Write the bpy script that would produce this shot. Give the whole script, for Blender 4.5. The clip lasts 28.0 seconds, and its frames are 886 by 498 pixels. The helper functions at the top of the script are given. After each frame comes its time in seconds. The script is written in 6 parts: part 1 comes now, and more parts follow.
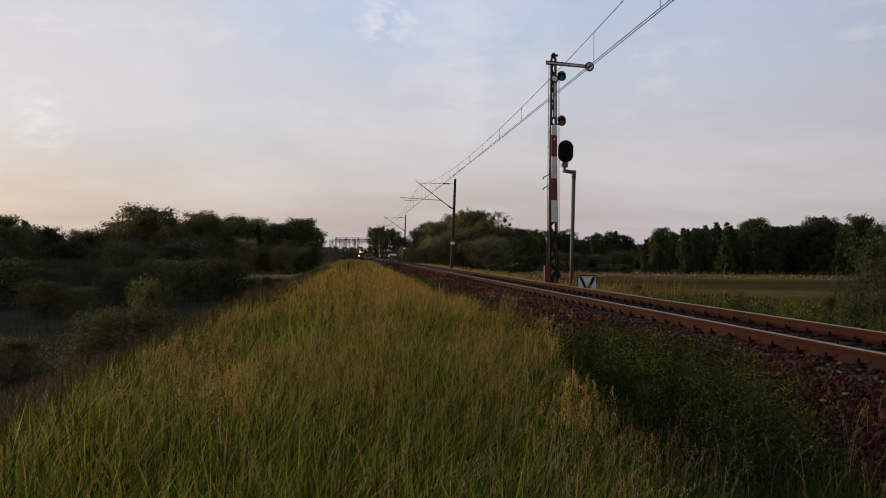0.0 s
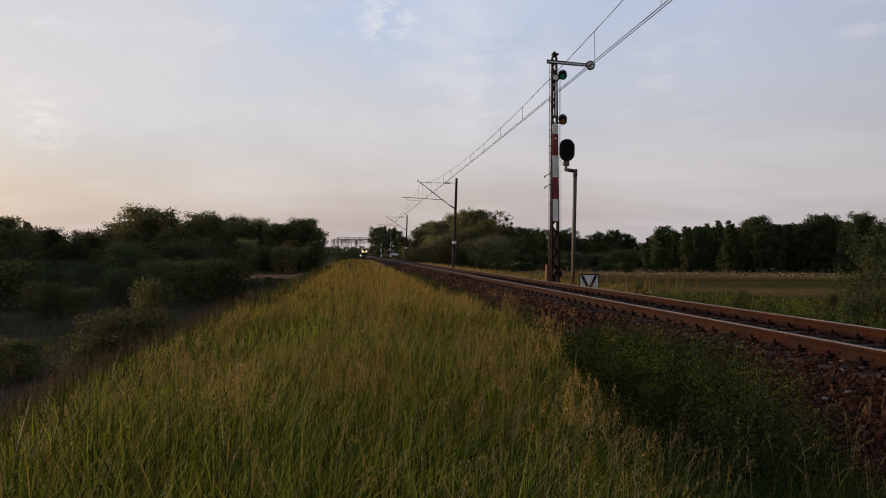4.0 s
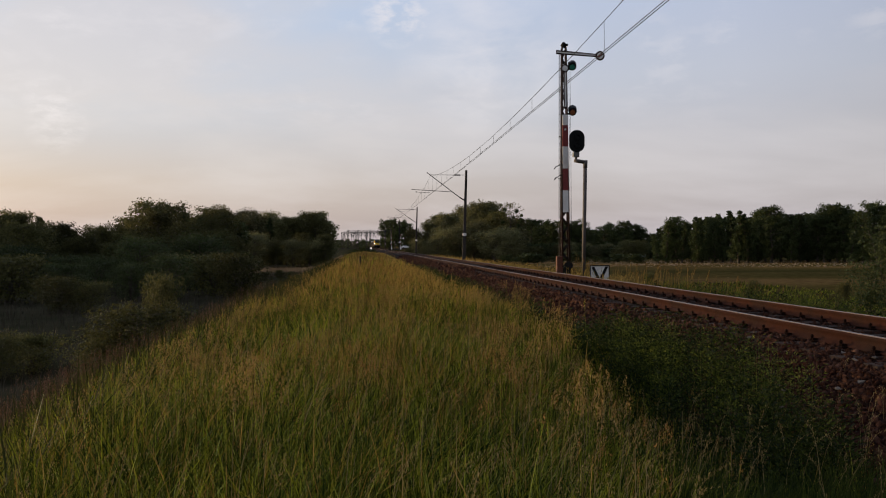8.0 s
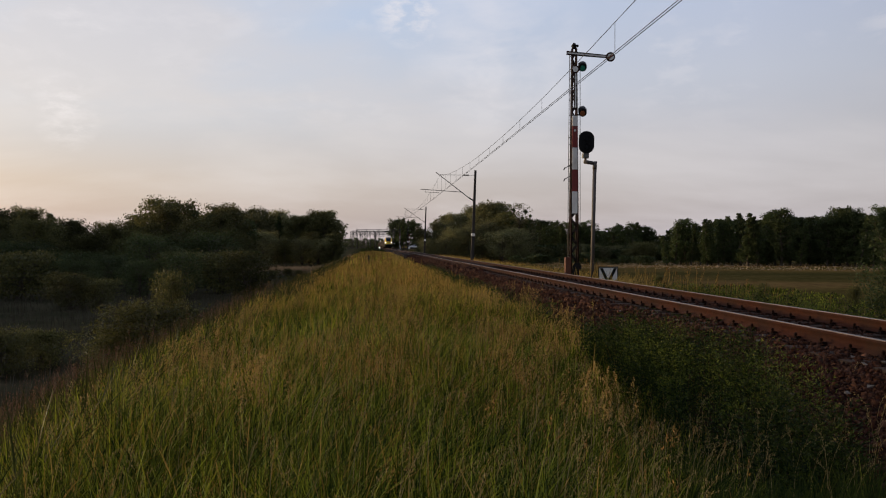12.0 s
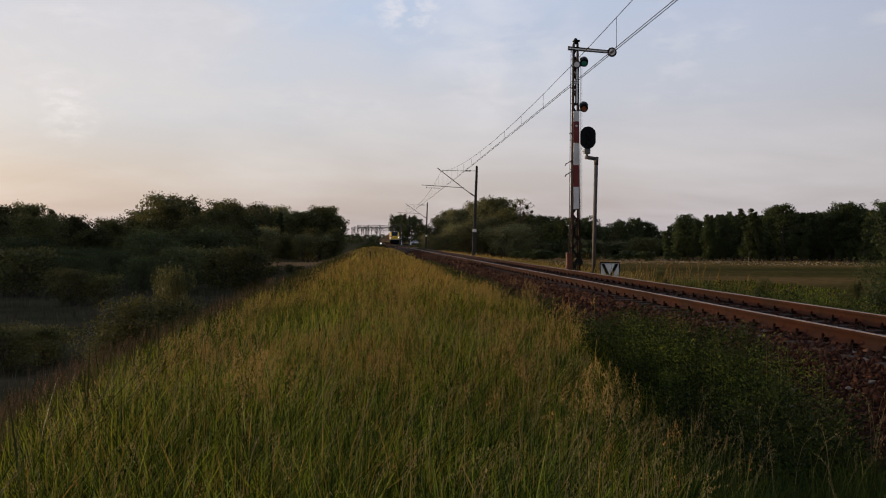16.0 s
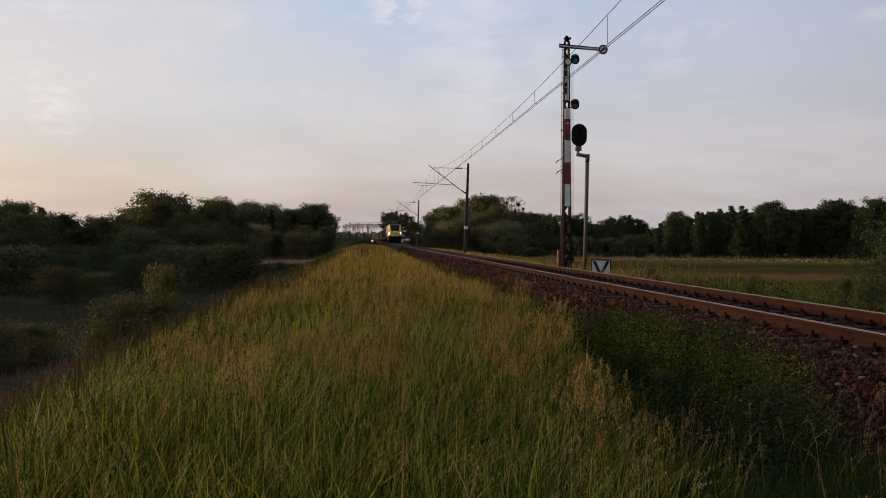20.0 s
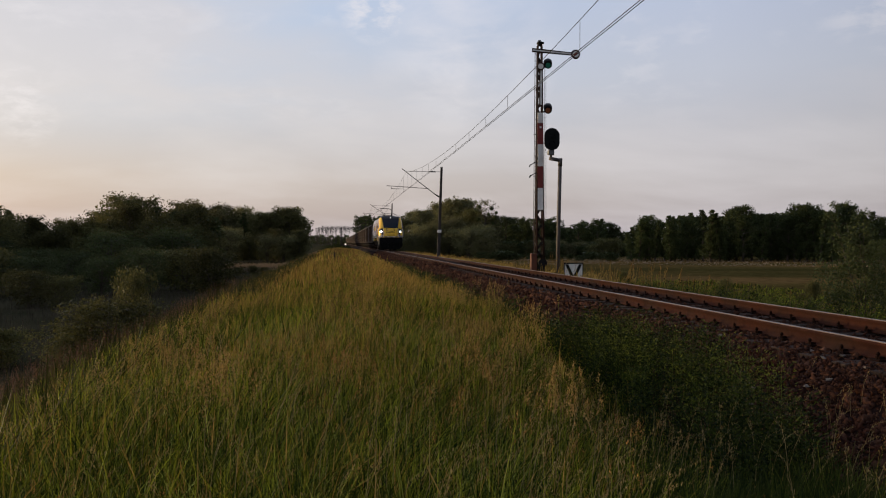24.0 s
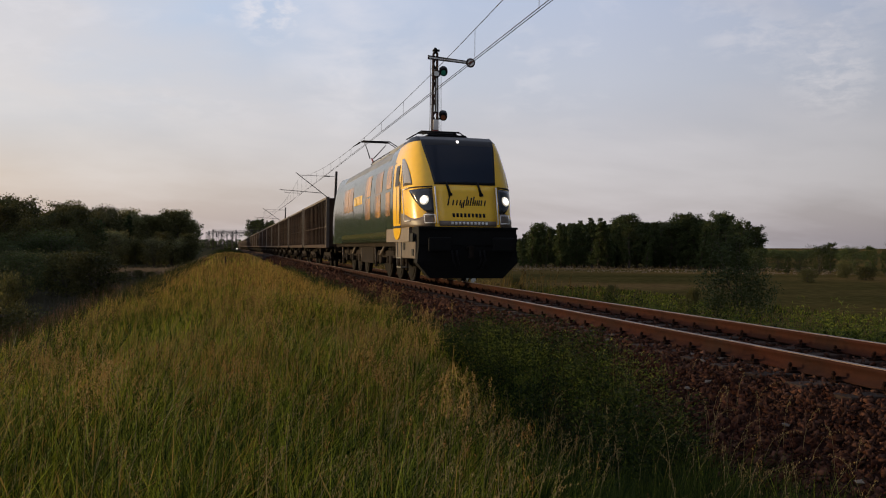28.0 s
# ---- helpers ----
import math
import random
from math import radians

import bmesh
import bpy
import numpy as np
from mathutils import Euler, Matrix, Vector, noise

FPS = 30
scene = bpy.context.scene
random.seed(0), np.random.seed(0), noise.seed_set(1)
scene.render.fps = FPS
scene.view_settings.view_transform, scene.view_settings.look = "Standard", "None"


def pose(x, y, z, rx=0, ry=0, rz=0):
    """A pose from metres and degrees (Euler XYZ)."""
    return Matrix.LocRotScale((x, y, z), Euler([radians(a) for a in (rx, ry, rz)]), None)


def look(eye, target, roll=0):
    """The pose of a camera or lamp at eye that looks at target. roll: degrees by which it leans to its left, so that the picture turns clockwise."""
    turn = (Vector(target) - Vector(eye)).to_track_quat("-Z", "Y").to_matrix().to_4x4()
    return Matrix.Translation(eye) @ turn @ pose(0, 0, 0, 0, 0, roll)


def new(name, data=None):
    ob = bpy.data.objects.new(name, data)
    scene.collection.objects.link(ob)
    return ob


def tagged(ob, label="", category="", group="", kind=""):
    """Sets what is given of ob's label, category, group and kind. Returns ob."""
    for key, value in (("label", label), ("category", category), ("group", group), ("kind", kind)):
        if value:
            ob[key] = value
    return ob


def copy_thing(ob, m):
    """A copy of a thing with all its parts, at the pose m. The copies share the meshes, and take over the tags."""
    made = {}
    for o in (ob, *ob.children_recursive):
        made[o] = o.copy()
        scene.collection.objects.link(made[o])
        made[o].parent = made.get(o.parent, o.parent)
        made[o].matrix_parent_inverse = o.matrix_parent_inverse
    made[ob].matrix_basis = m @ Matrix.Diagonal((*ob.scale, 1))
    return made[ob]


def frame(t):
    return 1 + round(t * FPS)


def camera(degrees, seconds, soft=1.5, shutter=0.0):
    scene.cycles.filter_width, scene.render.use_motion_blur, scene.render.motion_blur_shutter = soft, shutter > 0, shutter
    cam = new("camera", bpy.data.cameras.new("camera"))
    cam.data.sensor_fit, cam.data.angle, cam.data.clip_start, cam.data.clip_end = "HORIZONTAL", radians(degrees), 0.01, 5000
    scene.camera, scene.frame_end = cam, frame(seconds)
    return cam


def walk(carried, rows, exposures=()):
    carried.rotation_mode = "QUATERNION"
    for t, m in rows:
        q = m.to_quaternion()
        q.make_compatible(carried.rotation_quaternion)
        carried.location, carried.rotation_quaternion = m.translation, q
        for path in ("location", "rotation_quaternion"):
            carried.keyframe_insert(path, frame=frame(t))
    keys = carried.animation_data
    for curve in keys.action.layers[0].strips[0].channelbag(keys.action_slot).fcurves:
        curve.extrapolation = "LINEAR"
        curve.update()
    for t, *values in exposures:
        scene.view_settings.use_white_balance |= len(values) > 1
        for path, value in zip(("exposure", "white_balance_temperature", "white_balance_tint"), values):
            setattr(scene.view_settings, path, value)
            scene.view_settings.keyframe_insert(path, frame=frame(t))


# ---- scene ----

# the camera stands on the bank at head height and turns after the train
EYE = (0.0, 0.0, 1.0)


def aim(az, el, roll):
    a, e = radians(az), radians(el)
    way = Vector((math.sin(a) * math.cos(e), math.cos(a) * math.cos(e), math.sin(e)))
    return look(EYE, Vector(EYE) + 50 * way, roll)


cam = camera(54.86, 28.0, soft=1.1)
walk(cam, [
    (0.0, aim(6.057, 0.360, 0.202)),
    (0.5, aim(6.237, 0.310, 0.140)),
    (1.0, aim(6.042, 0.136, 0.098)),
    (1.5, aim(5.836, -0.027, 0.078)),
    (2.0, aim(5.711, -0.086, 0.060)),
    (2.5, aim(5.737, -0.039, -0.002)),
    (3.0, aim(5.791, 0.156, 0.121)),
    (3.5, aim(5.825, 0.328, 0.076)),
    (5.5, aim(6.268, 0.136, -0.477)),
    (6.0, aim(6.029, -0.138, -0.528)),
    (6.5, aim(5.760, -0.380, -0.521)),
    (7.0, aim(5.561, -0.435, -0.458)),
    (7.5, aim(5.418, -0.337, -0.432)),
    (8.0, aim(5.261, -0.206, -0.416)),
    (8.5, aim(5.211, -0.092, -0.405)),
    (9.0, aim(5.128, -0.144, -0.329)),
    (9.5, aim(4.931, -0.181, -0.258)),
    (10.0, aim(4.830, -0.112, -0.210)),
    (10.5, aim(4.729, -0.100, -0.096)),
    (11.0, aim(4.658, -0.122, -0.001)),
    (11.5, aim(4.666, -0.103, -0.018)),
    (12.0, aim(4.692, -0.204, 0.100)),
    (12.5, aim(4.727, -0.320, 0.073)),
    (14.5, aim(4.431, -0.148, 0.088)),
    (15.0, aim(4.543, -0.111, -0.095)),
    (15.5, aim(4.550, -0.281, -0.065)),
    (16.0, aim(4.597, -0.492, 0.047)),
    (16.5, aim(4.663, -0.507, 0.080)),
    (17.0, aim(4.690, -0.590, 0.061)),
    (17.5, aim(4.828, -0.695, -0.001)),
    (18.0, aim(4.921, -0.825, 0.048)),
    (18.5, aim(4.950, -0.966, 0.065)),
    (19.0, aim(4.965, -0.971, 0.094)),
    (19.5, aim(5.063, -0.778, 0.038)),
    (20.0, aim(5.166, -0.668, -0.025)),
    (20.5, aim(5.294, -0.614, 0.067)),
    (21.0, aim(5.438, -0.575, 0.047)),
    (21.5, aim(5.574, -0.500, 0.038)),
    (23.5, aim(6.588, -0.374, 0.008)),
    (24.0, aim(6.955, -0.434, 0.013)),
    (24.5, aim(7.291, -0.548, 0.032)),
    (25.0, aim(7.658, -0.617, 0.240)),
    (25.5, aim(8.045, -0.651, 0.321)),
    (26.0, aim(8.575, -0.676, 0.386)),
    (26.5, aim(9.422, -0.663, 0.452)),
    (27.0, aim(10.549, -0.529, 0.526)),
    (27.5, aim(12.079, -0.313, 0.414)),
    (28.0, aim(14.014, -0.032, 0.450)),
], exposures=[(0.0, 0.0), (28.0, 0.0)])

# ---- daylight: the sun low in the west, thin veil of cloud ----
SUN_AZ, SUN_EL = radians(-62), radians(4.5)
world = bpy.data.worlds.new("world")
scene.world = world
world.use_nodes = True


def build_sky():
    nt = world.node_tree
    N, L = nt.nodes, nt.links
    N.clear()
    out = N.new("ShaderNodeOutputWorld")
    bg = N.new("ShaderNodeBackground")
    sky = N.new("ShaderNodeTexSky")
    sky.sky_type = "NISHITA"
    sky.sun_disc = False
    sky.sun_elevation = SUN_EL
    sky.sun_rotation = SUN_AZ
    sky.dust_density = 2.0
    tc = N.new("ShaderNodeTexCoord")
    sep = N.new("ShaderNodeSeparateXYZ")
    L.new(tc.outputs["Generated"], sep.inputs[0])

    def math_node(op, a, b=None, c=None):
        n = N.new("ShaderNodeMath")
        n.operation = op
        for i, v in enumerate((a, b, c)):
            if v is None:
                continue
            if isinstance(v, (int, float)):
                n.inputs[i].default_value = v
            else:
                L.new(v, n.inputs[i])
        return n.outputs[0]

    def ramp(fac, stops):
        n = N.new("ShaderNodeValToRGB")
        el = n.color_ramp.elements
        while len(el) < len(stops):
            el.new(0.5)
        for e, (p, c) in zip(el, stops):
            e.position, e.color = p, (*c, 1)
        L.new(fac, n.inputs[0])
        return n.outputs[0]

    def mix(fac, a, b):
        n = N.new("ShaderNodeMix")
        n.data_type = "RGBA"
        for i, v in ((0, fac), (6, a), (7, b)):
            if isinstance(v, (int, float)):
                n.inputs[i].default_value = v
            elif isinstance(v, tuple):
                n.inputs[i].default_value = (*v, 1)
            else:
                L.new(v, n.inputs[i])
        return n.outputs[2]

    # height over the horizon and nearness to the sunset
    up = math_node("MULTIPLY", sep.outputs[2], 2.2)
    west = ramp(up, [(0.0, (0.46, 0.39, 0.385)), (0.16, (0.55, 0.47, 0.45)), (0.34, (0.56, 0.57, 0.64)), (0.60, (0.47, 0.58, 0.77)), (1.0, (0.34, 0.46, 0.72))])
    east = ramp(up, [(0.0, (0.365, 0.335, 0.365)), (0.22, (0.475, 0.450, 0.50)), (0.42, (0.49, 0.505, 0.60)), (0.62, (0.455, 0.50, 0.65)), (1.0, (0.32, 0.42, 0.64))])
    dot = N.new("ShaderNodeVectorMath")
    dot.operation = "DOT_PRODUCT"
    L.new(tc.outputs["Generated"], dot.inputs[0])
    dot.inputs[1].default_value = (math.sin(SUN_AZ), math.cos(SUN_AZ), 0)
    near = ramp(dot.outputs["Value"], [(0.05, (0, 0, 0)), (0.85, (1, 1, 1))])
    veil = mix(near, east, west)
    # cloud sheets: the sky seen as a plane far overhead
    inv = math_node("DIVIDE", 1.0, math_node("ADD", math_node("MAXIMUM", sep.outputs[2], 0.0), 0.26))
    comb = N.new("ShaderNodeCombineXYZ")
    L.new(math_node("MULTIPLY", sep.outputs[0], inv), comb.inputs[0])
    L.new(math_node("MULTIPLY", sep.outputs[1], inv), comb.inputs[1])

    def cloud(scale, lo, hi, detail, rough, shift, stretch=(1, 1, 1)):
        mp = N.new("ShaderNodeMapping")
        mp.inputs["Scale"].default_value = stretch
        mp.inputs["Location"].default_value = shift
        mp.inputs["Rotation"].default_value = (0, 0, radians(35))
        L.new(comb.outputs[0], mp.inputs["Vector"])
        no = N.new("ShaderNodeTexNoise")
        no.inputs["Scale"].default_value = scale
        no.inputs["Detail"].default_value = detail
        no.inputs["Roughness"].default_value = rough
        no.inputs["Distortion"].default_value = 0.25
        L.new(mp.outputs[0], no.inputs["Vector"])
        return ramp(no.outputs["Fac"], [(lo, (0, 0, 0)), (hi, (1, 1, 1))])

    pale = mix(near, (0.585, 0.555, 0.605), (0.64, 0.59, 0.60))
    broad = mix(math_node("MULTIPLY", cloud(1.1, 0.42, 0.62, 5, 0.52, (3.1, 1.2, 0), (0.8, 1.2, 1)), 0.8), veil, pale)
    high = math_node("MULTIPLY", math_node("MINIMUM", math_node("MULTIPLY", math_node("MAXIMUM", math_node("SUBTRACT", sep.outputs[2], 0.12), 0.0), 9.0), 1.0), math_node("MULTIPLY", cloud(11.0, 0.44, 0.60, 6, 0.6, (0.4, 5.3, 0)), cloud(1.9, 0.50, 0.62, 5, 0.55, (1.7, 2.2, 0))))

    def wisp(az, el, inner, outer):
        """A ragged cirrus patch about one bearing and height."""
        d = N.new("ShaderNodeVectorMath")
        d.operation = "DOT_PRODUCT"
        L.new(tc.outputs["Generated"], d.inputs[0])
        a, e = radians(az), radians(el)
        d.inputs[1].default_value = (math.sin(a) * math.cos(e), math.cos(a) * math.cos(e), math.sin(e))
        n = N.new("ShaderNodeMapRange")
        n.inputs[1].default_value, n.inputs[2].default_value = math.cos(radians(outer)), math.cos(radians(inner))
        L.new(d.outputs["Value"], n.inputs[0])
        return n.outputs[0]

    fleck = cloud(17.0, 0.40, 0.62, 7, 0.62, (0.9, 4.1, 0))
    wisps = math_node("ADD", math_node("ADD", math_node("MULTIPLY", wisp(38.5, 11.0, 0.4, 3.4), 0.7), wisp(2.4, 15.4, 0.4, 2.6), wisp(-5.6, 16.0, 0.2, 2.6)), math_node("MULTIPLY", math_node("ADD", wisp(-19.6, 9.3, 0.2, 1.6), wisp(-19.0, 7.6, 0.2, 2.0)), 0.55))
    sheet = math_node("MULTIPLY", math_node("MULTIPLY", wisp(8.5, 12.8, 0.8, 6.5), cloud(4.5, 0.36, 0.62, 7, 0.55, (2.3, 0.6, 0))), 0.75)
    high = math_node("MAXIMUM", math_node("MAXIMUM", math_node("MULTIPLY", high, 0.5), sheet), math_node("MULTIPLY", wisps, fleck))
    cloudy = mix(math_node("MULTIPLY", high, 0.7), broad, (0.80, 0.75, 0.78))
    # away from the sunset, behind the viewer, the sky is already dim
    dusk = ramp(math_node("MULTIPLY_ADD", dot.outputs["Value"], 0.5, 0.5), [(0.0, (0.10, 0.10, 0.11)), (0.22, (0.35, 0.35, 0.36)), (0.40, (0.80, 0.80, 0.81)), (0.53, (1, 1, 1))])
    dim = N.new("ShaderNodeMix")
    dim.data_type, dim.blend_type = "RGBA", "MULTIPLY"
    dim.inputs[0].default_value = 1.0
    L.new(cloudy, dim.inputs[6])
    L.new(dusk, dim.inputs[7])
    cloudy = dim.outputs[2]
    lit = N.new("ShaderNodeMix")
    lit.data_type = "RGBA"
    lit.blend_type = "ADD"
    lit.inputs[0].default_value = 0.05
    L.new(cloudy, lit.inputs[6])
    L.new(sky.outputs[0], lit.inputs[7])
    L.new(lit.outputs[2], bg.inputs["Color"])
    bg.inputs["Strength"].default_value = 0.95
    L.new(bg.outputs[0], out.inputs[0])


build_sky()
sun = new("sun", bpy.data.lights.new("sun", "SUN"))
sun.data.energy, sun.data.angle, sun.data.color = 4.2, radians(4), (1.0, 0.74, 0.40)
sun.matrix_world = look((math.sin(SUN_AZ) * 50, math.cos(SUN_AZ) * 50, 50 * math.tan(SUN_EL)), (0, 0, 0))


# ---- materials ----
def mat(name, base, rough=0.8, metal=0.0, vary=0.25, scale=8.0, bump=0.0, bump_scale=60.0, second=None, random_by="", stretch=(1, 1, 1), spec=0.5, detail=6.0, spread=(0.65, 1.35)):
    """Procedural surface: base colour with stains at one scale, grain at another, and fine relief."""
    m = bpy.data.materials.new(name)
    m.use_nodes = True
    N, L = m.node_tree.nodes, m.node_tree.links
    b = N["Principled BSDF"]
    b.inputs["Roughness"].default_value = rough
    b.inputs["Metallic"].default_value = metal
    b.inputs["Specular IOR Level"].default_value = spec
    tc = N.new("ShaderNodeTexCoord")
    mp = N.new("ShaderNodeMapping")
    mp.inputs["Scale"].default_value = stretch
    L.new(tc.outputs["Object"], mp.inputs["Vector"])
    n1 = N.new("ShaderNodeTexNoise")
    n1.inputs["Scale"].default_value = scale * 0.12
    n1.inputs["Detail"].default_value = detail
    L.new(mp.outputs[0], n1.inputs["Vector"])
    n2 = N.new("ShaderNodeTexNoise")
    n2.inputs["Scale"].default_value = scale
    n2.inputs["Detail"].default_value = detail
    L.new(mp.outputs[0], n2.inputs["Vector"])
    mx = N.new("ShaderNodeMix")
    mx.data_type = "RGBA"
    other = second or tuple(c * (1 - vary) for c in base)
    mx.inputs[6].default_value, mx.inputs[7].default_value = (*base, 1), (*other, 1)
    rp = N.new("ShaderNodeValToRGB")
    rp.color_ramp.elements[0].position, rp.color_ramp.elements[1].position = 0.38, 0.66
    L.new(n1.outputs["Fac"], rp.inputs[0])
    L.new(rp.outputs[0], mx.inputs[0])
    hsv = N.new("ShaderNodeHueSaturation")
    L.new(mx.outputs[2], hsv.inputs["Color"])
    mr = N.new("ShaderNodeMapRange")
    mr.inputs[3].default_value, mr.inputs[4].default_value = 1 - vary * 1.3, 1 + vary * 1.3
    L.new(n2.outputs["Fac"], mr.inputs[0])
    value = mr.outputs[0]
    if random_by:
        if random_by == "island":
            src = N.new("ShaderNodeNewGeometry").outputs["Random Per Island"]
        else:
            src = N.new("ShaderNodeObjectInfo").outputs["Random"]
        r2 = N.new("ShaderNodeMapRange")
        r2.inputs[3].default_value, r2.inputs[4].default_value = spread
        L.new(src, r2.inputs[0])
        mu = N.new("ShaderNodeMath")
        mu.operation = "MULTIPLY"
        L.new(value, mu.inputs[0])
        L.new(r2.outputs[0], mu.inputs[1])
        value = mu.outputs[0]
    L.new(value, hsv.inputs["Value"])
    L.new(hsv.outputs[0], b.inputs["Base Color"])
    if bump:
        n3 = N.new("ShaderNodeTexNoise")
        n3.inputs["Scale"].default_value = bump_scale
        n3.inputs["Detail"].default_value = 5
        L.new(mp.outputs[0], n3.inputs["Vector"])
        bp = N.new("ShaderNodeBump")
        bp.inputs["Strength"].default_value = bump
        bp.inputs["Distance"].default_value = 0.02
        L.new(n3.outputs["Fac"], bp.inputs["Height"])
        L.new(bp.outputs[0], b.inputs["Normal"])
    return m


def leaf_mat(name, a, b, sheen=0.25, lean=1.0, patch=None):
    """Leaves and blades: each takes its own tone between a and b, and lets some light through."""
    m = bpy.data.materials.new(name)
    m.use_nodes = True
    N, L = m.node_tree.nodes, m.node_tree.links
    p = N["Principled BSDF"]
    p.inputs["Roughness"].default_value = 0.6
    p.inputs["Specular IOR Level"].default_value = 0.1
    g = N.new("ShaderNodeNewGeometry")
    oi = N.new("ShaderNodeObjectInfo")
    mx = N.new("ShaderNodeMix")
    mx.data_type = "RGBA"
    mx.inputs[6].default_value, mx.inputs[7].default_value = (*a, 1), (*b, 1)
    pw = N.new("ShaderNodeMath")
    pw.operation = "POWER"
    pw.inputs[1].default_value = lean
    L.new(g.outputs["Random Per Island"], pw.inputs[0])
    L.new(pw.outputs[0], mx.inputs[0])
    colour = mx.outputs[2]
    if patch:
        # broad patches of another tone
        tc = N.new("ShaderNodeTexCoord")
        no = N.new("ShaderNodeTexNoise")
        no.inputs["Scale"].default_value, no.inputs["Detail"].default_value = 0.75, 4
        L.new(tc.outputs["Object"], no.inputs["Vector"])
        rp = N.new("ShaderNodeMapRange")
        rp.inputs[1].default_value, rp.inputs[2].default_value, rp.inputs[4].default_value = 0.46, 0.70, 0.6
        L.new(no.outputs["Fac"], rp.inputs[0])
        m2 = N.new("ShaderNodeMix")
        m2.data_type = "RGBA"
        m2.inputs[7].default_value = (*patch, 1)
        L.new(rp.outputs[0], m2.inputs[0])
        L.new(colour, m2.inputs[6])
        colour = m2.outputs[2]
    mr = N.new("ShaderNodeMapRange")
    mr.inputs[3].default_value, mr.inputs[4].default_value = 0.65, 1.4
    L.new(oi.outputs["Random"], mr.inputs[0])
    hs = N.new("ShaderNodeHueSaturation")
    L.new(mr.outputs[0], hs.inputs["Value"])
    L.new(colour, hs.inputs["Color"])
    L.new(hs.outputs[0], p.inputs["Base Color"])
    tr = N.new("ShaderNodeBsdfTranslucent")
    L.new(hs.outputs[0], tr.inputs["Color"])
    ms = N.new("ShaderNodeMixShader")
    ms.inputs[0].default_value = sheen
    L.new(p.outputs[0], ms.inputs[1])
    L.new(tr.outputs[0], ms.inputs[2])
    L.new(ms.outputs[0], N["Material Output"].inputs[0])
    return m


def glow(name, color, strength):
    m = bpy.data.materials.new(name)
    m.use_nodes = True
    b = m.node_tree.nodes["Principled BSDF"]
    b.inputs["Base Color"].default_value = (*color, 1)
    b.inputs["Emission Color"].default_value = (*color, 1)
    b.inputs["Emission Strength"].default_value = strength
    return m


M_BALLAST = mat("ballast bed", (0.014, 0.0055, 0.0035), 0.95, vary=0.35, scale=30, bump=0.9, bump_scale=45, spec=0.05)
M_STONE = mat("crushed stone", (0.028, 0.0100, 0.0055), 0.9, vary=0.3, scale=40, second=(0.052, 0.025, 0.016), random_by="island", bump=0.3, bump_scale=90, spec=0.08, spread=(0.4, 2.0))
M_RUST = mat("rusty rail web", (0.029, 0.0080, 0.0042), 0.9, vary=0.35, scale=9, second=(0.018, 0.0075, 0.005), bump=0.25, bump_scale=70, spec=0.1)
M_RAILTOP = mat("polished rail head", (0.20, 0.145, 0.115), 0.5, metal=0.75, vary=0.12, scale=5, stretch=(8, 0.3, 1))
M_SLEEPER = mat("weathered concrete", (0.048, 0.032, 0.024), 0.9, vary=0.3, scale=14, second=(0.026, 0.016, 0.011), random_by="object", bump=0.4, bump_scale=40, spec=0.1)
M_BLADE = leaf_mat("grass blade", (0.008, 0.022, 0.002), (0.40, 0.42, 0.032), 0.22, 3.2, (0.066, 0.073, 0.009))
M_DRY = leaf_mat("dry grass", (0.34, 0.200, 0.036), (0.52, 0.33, 0.085))
M_SEED = leaf_mat("grass seed head", (0.13, 0.062, 0.018), (0.30, 0.165, 0.045))
# weed green darkened: shade at the ballast foot put into the colour
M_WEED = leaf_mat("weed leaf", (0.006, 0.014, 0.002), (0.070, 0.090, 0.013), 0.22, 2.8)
M_REED = leaf_mat("grey reed", (0.055, 0.048, 0.034), (0.10, 0.085, 0.06), 0.2)
M_LEAF = leaf_mat("oak leaf", (0.050, 0.052, 0.018), (0.112, 0.103, 0.036), 0.35)
# paler and greyer than the leaf itself: distance haze put into the colour
M_LEAF2 = leaf_mat("hazed willow leaf", (0.082, 0.083, 0.036), (0.175, 0.165, 0.074), 0.38)
M_LEAF3 = leaf_mat("pine and alder leaf", (0.036, 0.050, 0.018), (0.066, 0.080, 0.028))
M_BARK = mat("bark", (0.07, 0.055, 0.04), 0.95, vary=0.35, scale=12, bump=0.6, bump_scale=30)
M_CONCRETE = mat("concrete mast", (0.042, 0.034, 0.029), 0.9, vary=0.25, scale=8, bump=0.25)
M_STEEL = mat("galvanised steel", (0.16, 0.155, 0.15), 0.55, metal=0.5, vary=0.25, scale=20)
M_DARKSTEEL = mat("dark painted steel", (0.016, 0.014, 0.013), 0.8, vary=0.3, scale=15, spec=0.2)
M_WIRE = mat("contact wire", (0.02, 0.018, 0.018), 0.7, metal=0.0, spec=0.2)
M_WHITE = mat("white enamel", (0.80, 0.78, 0.75), 0.5, vary=0.1, scale=18, second=(0.66, 0.62, 0.58))
M_RED = mat("faded red enamel", (0.22, 0.03, 0.026), 0.5, vary=0.25, scale=14)
M_BLACK = mat("black enamel", (0.006, 0.006, 0.006), 0.7, vary=0.2, scale=12, spec=0.2)
M_POST = mat("weathered brown-grey post paint", (0.085, 0.07, 0.062), 0.7, vary=0.3, scale=10)
M_ARM = mat("dark red arm enamel", (0.030, 0.010, 0.009), 0.6, vary=0.3, scale=14, spec=0.2)
M_ORANGE = mat("rusty orange cabinet", (0.12, 0.036, 0.016), 0.8, vary=0.3, scale=12)


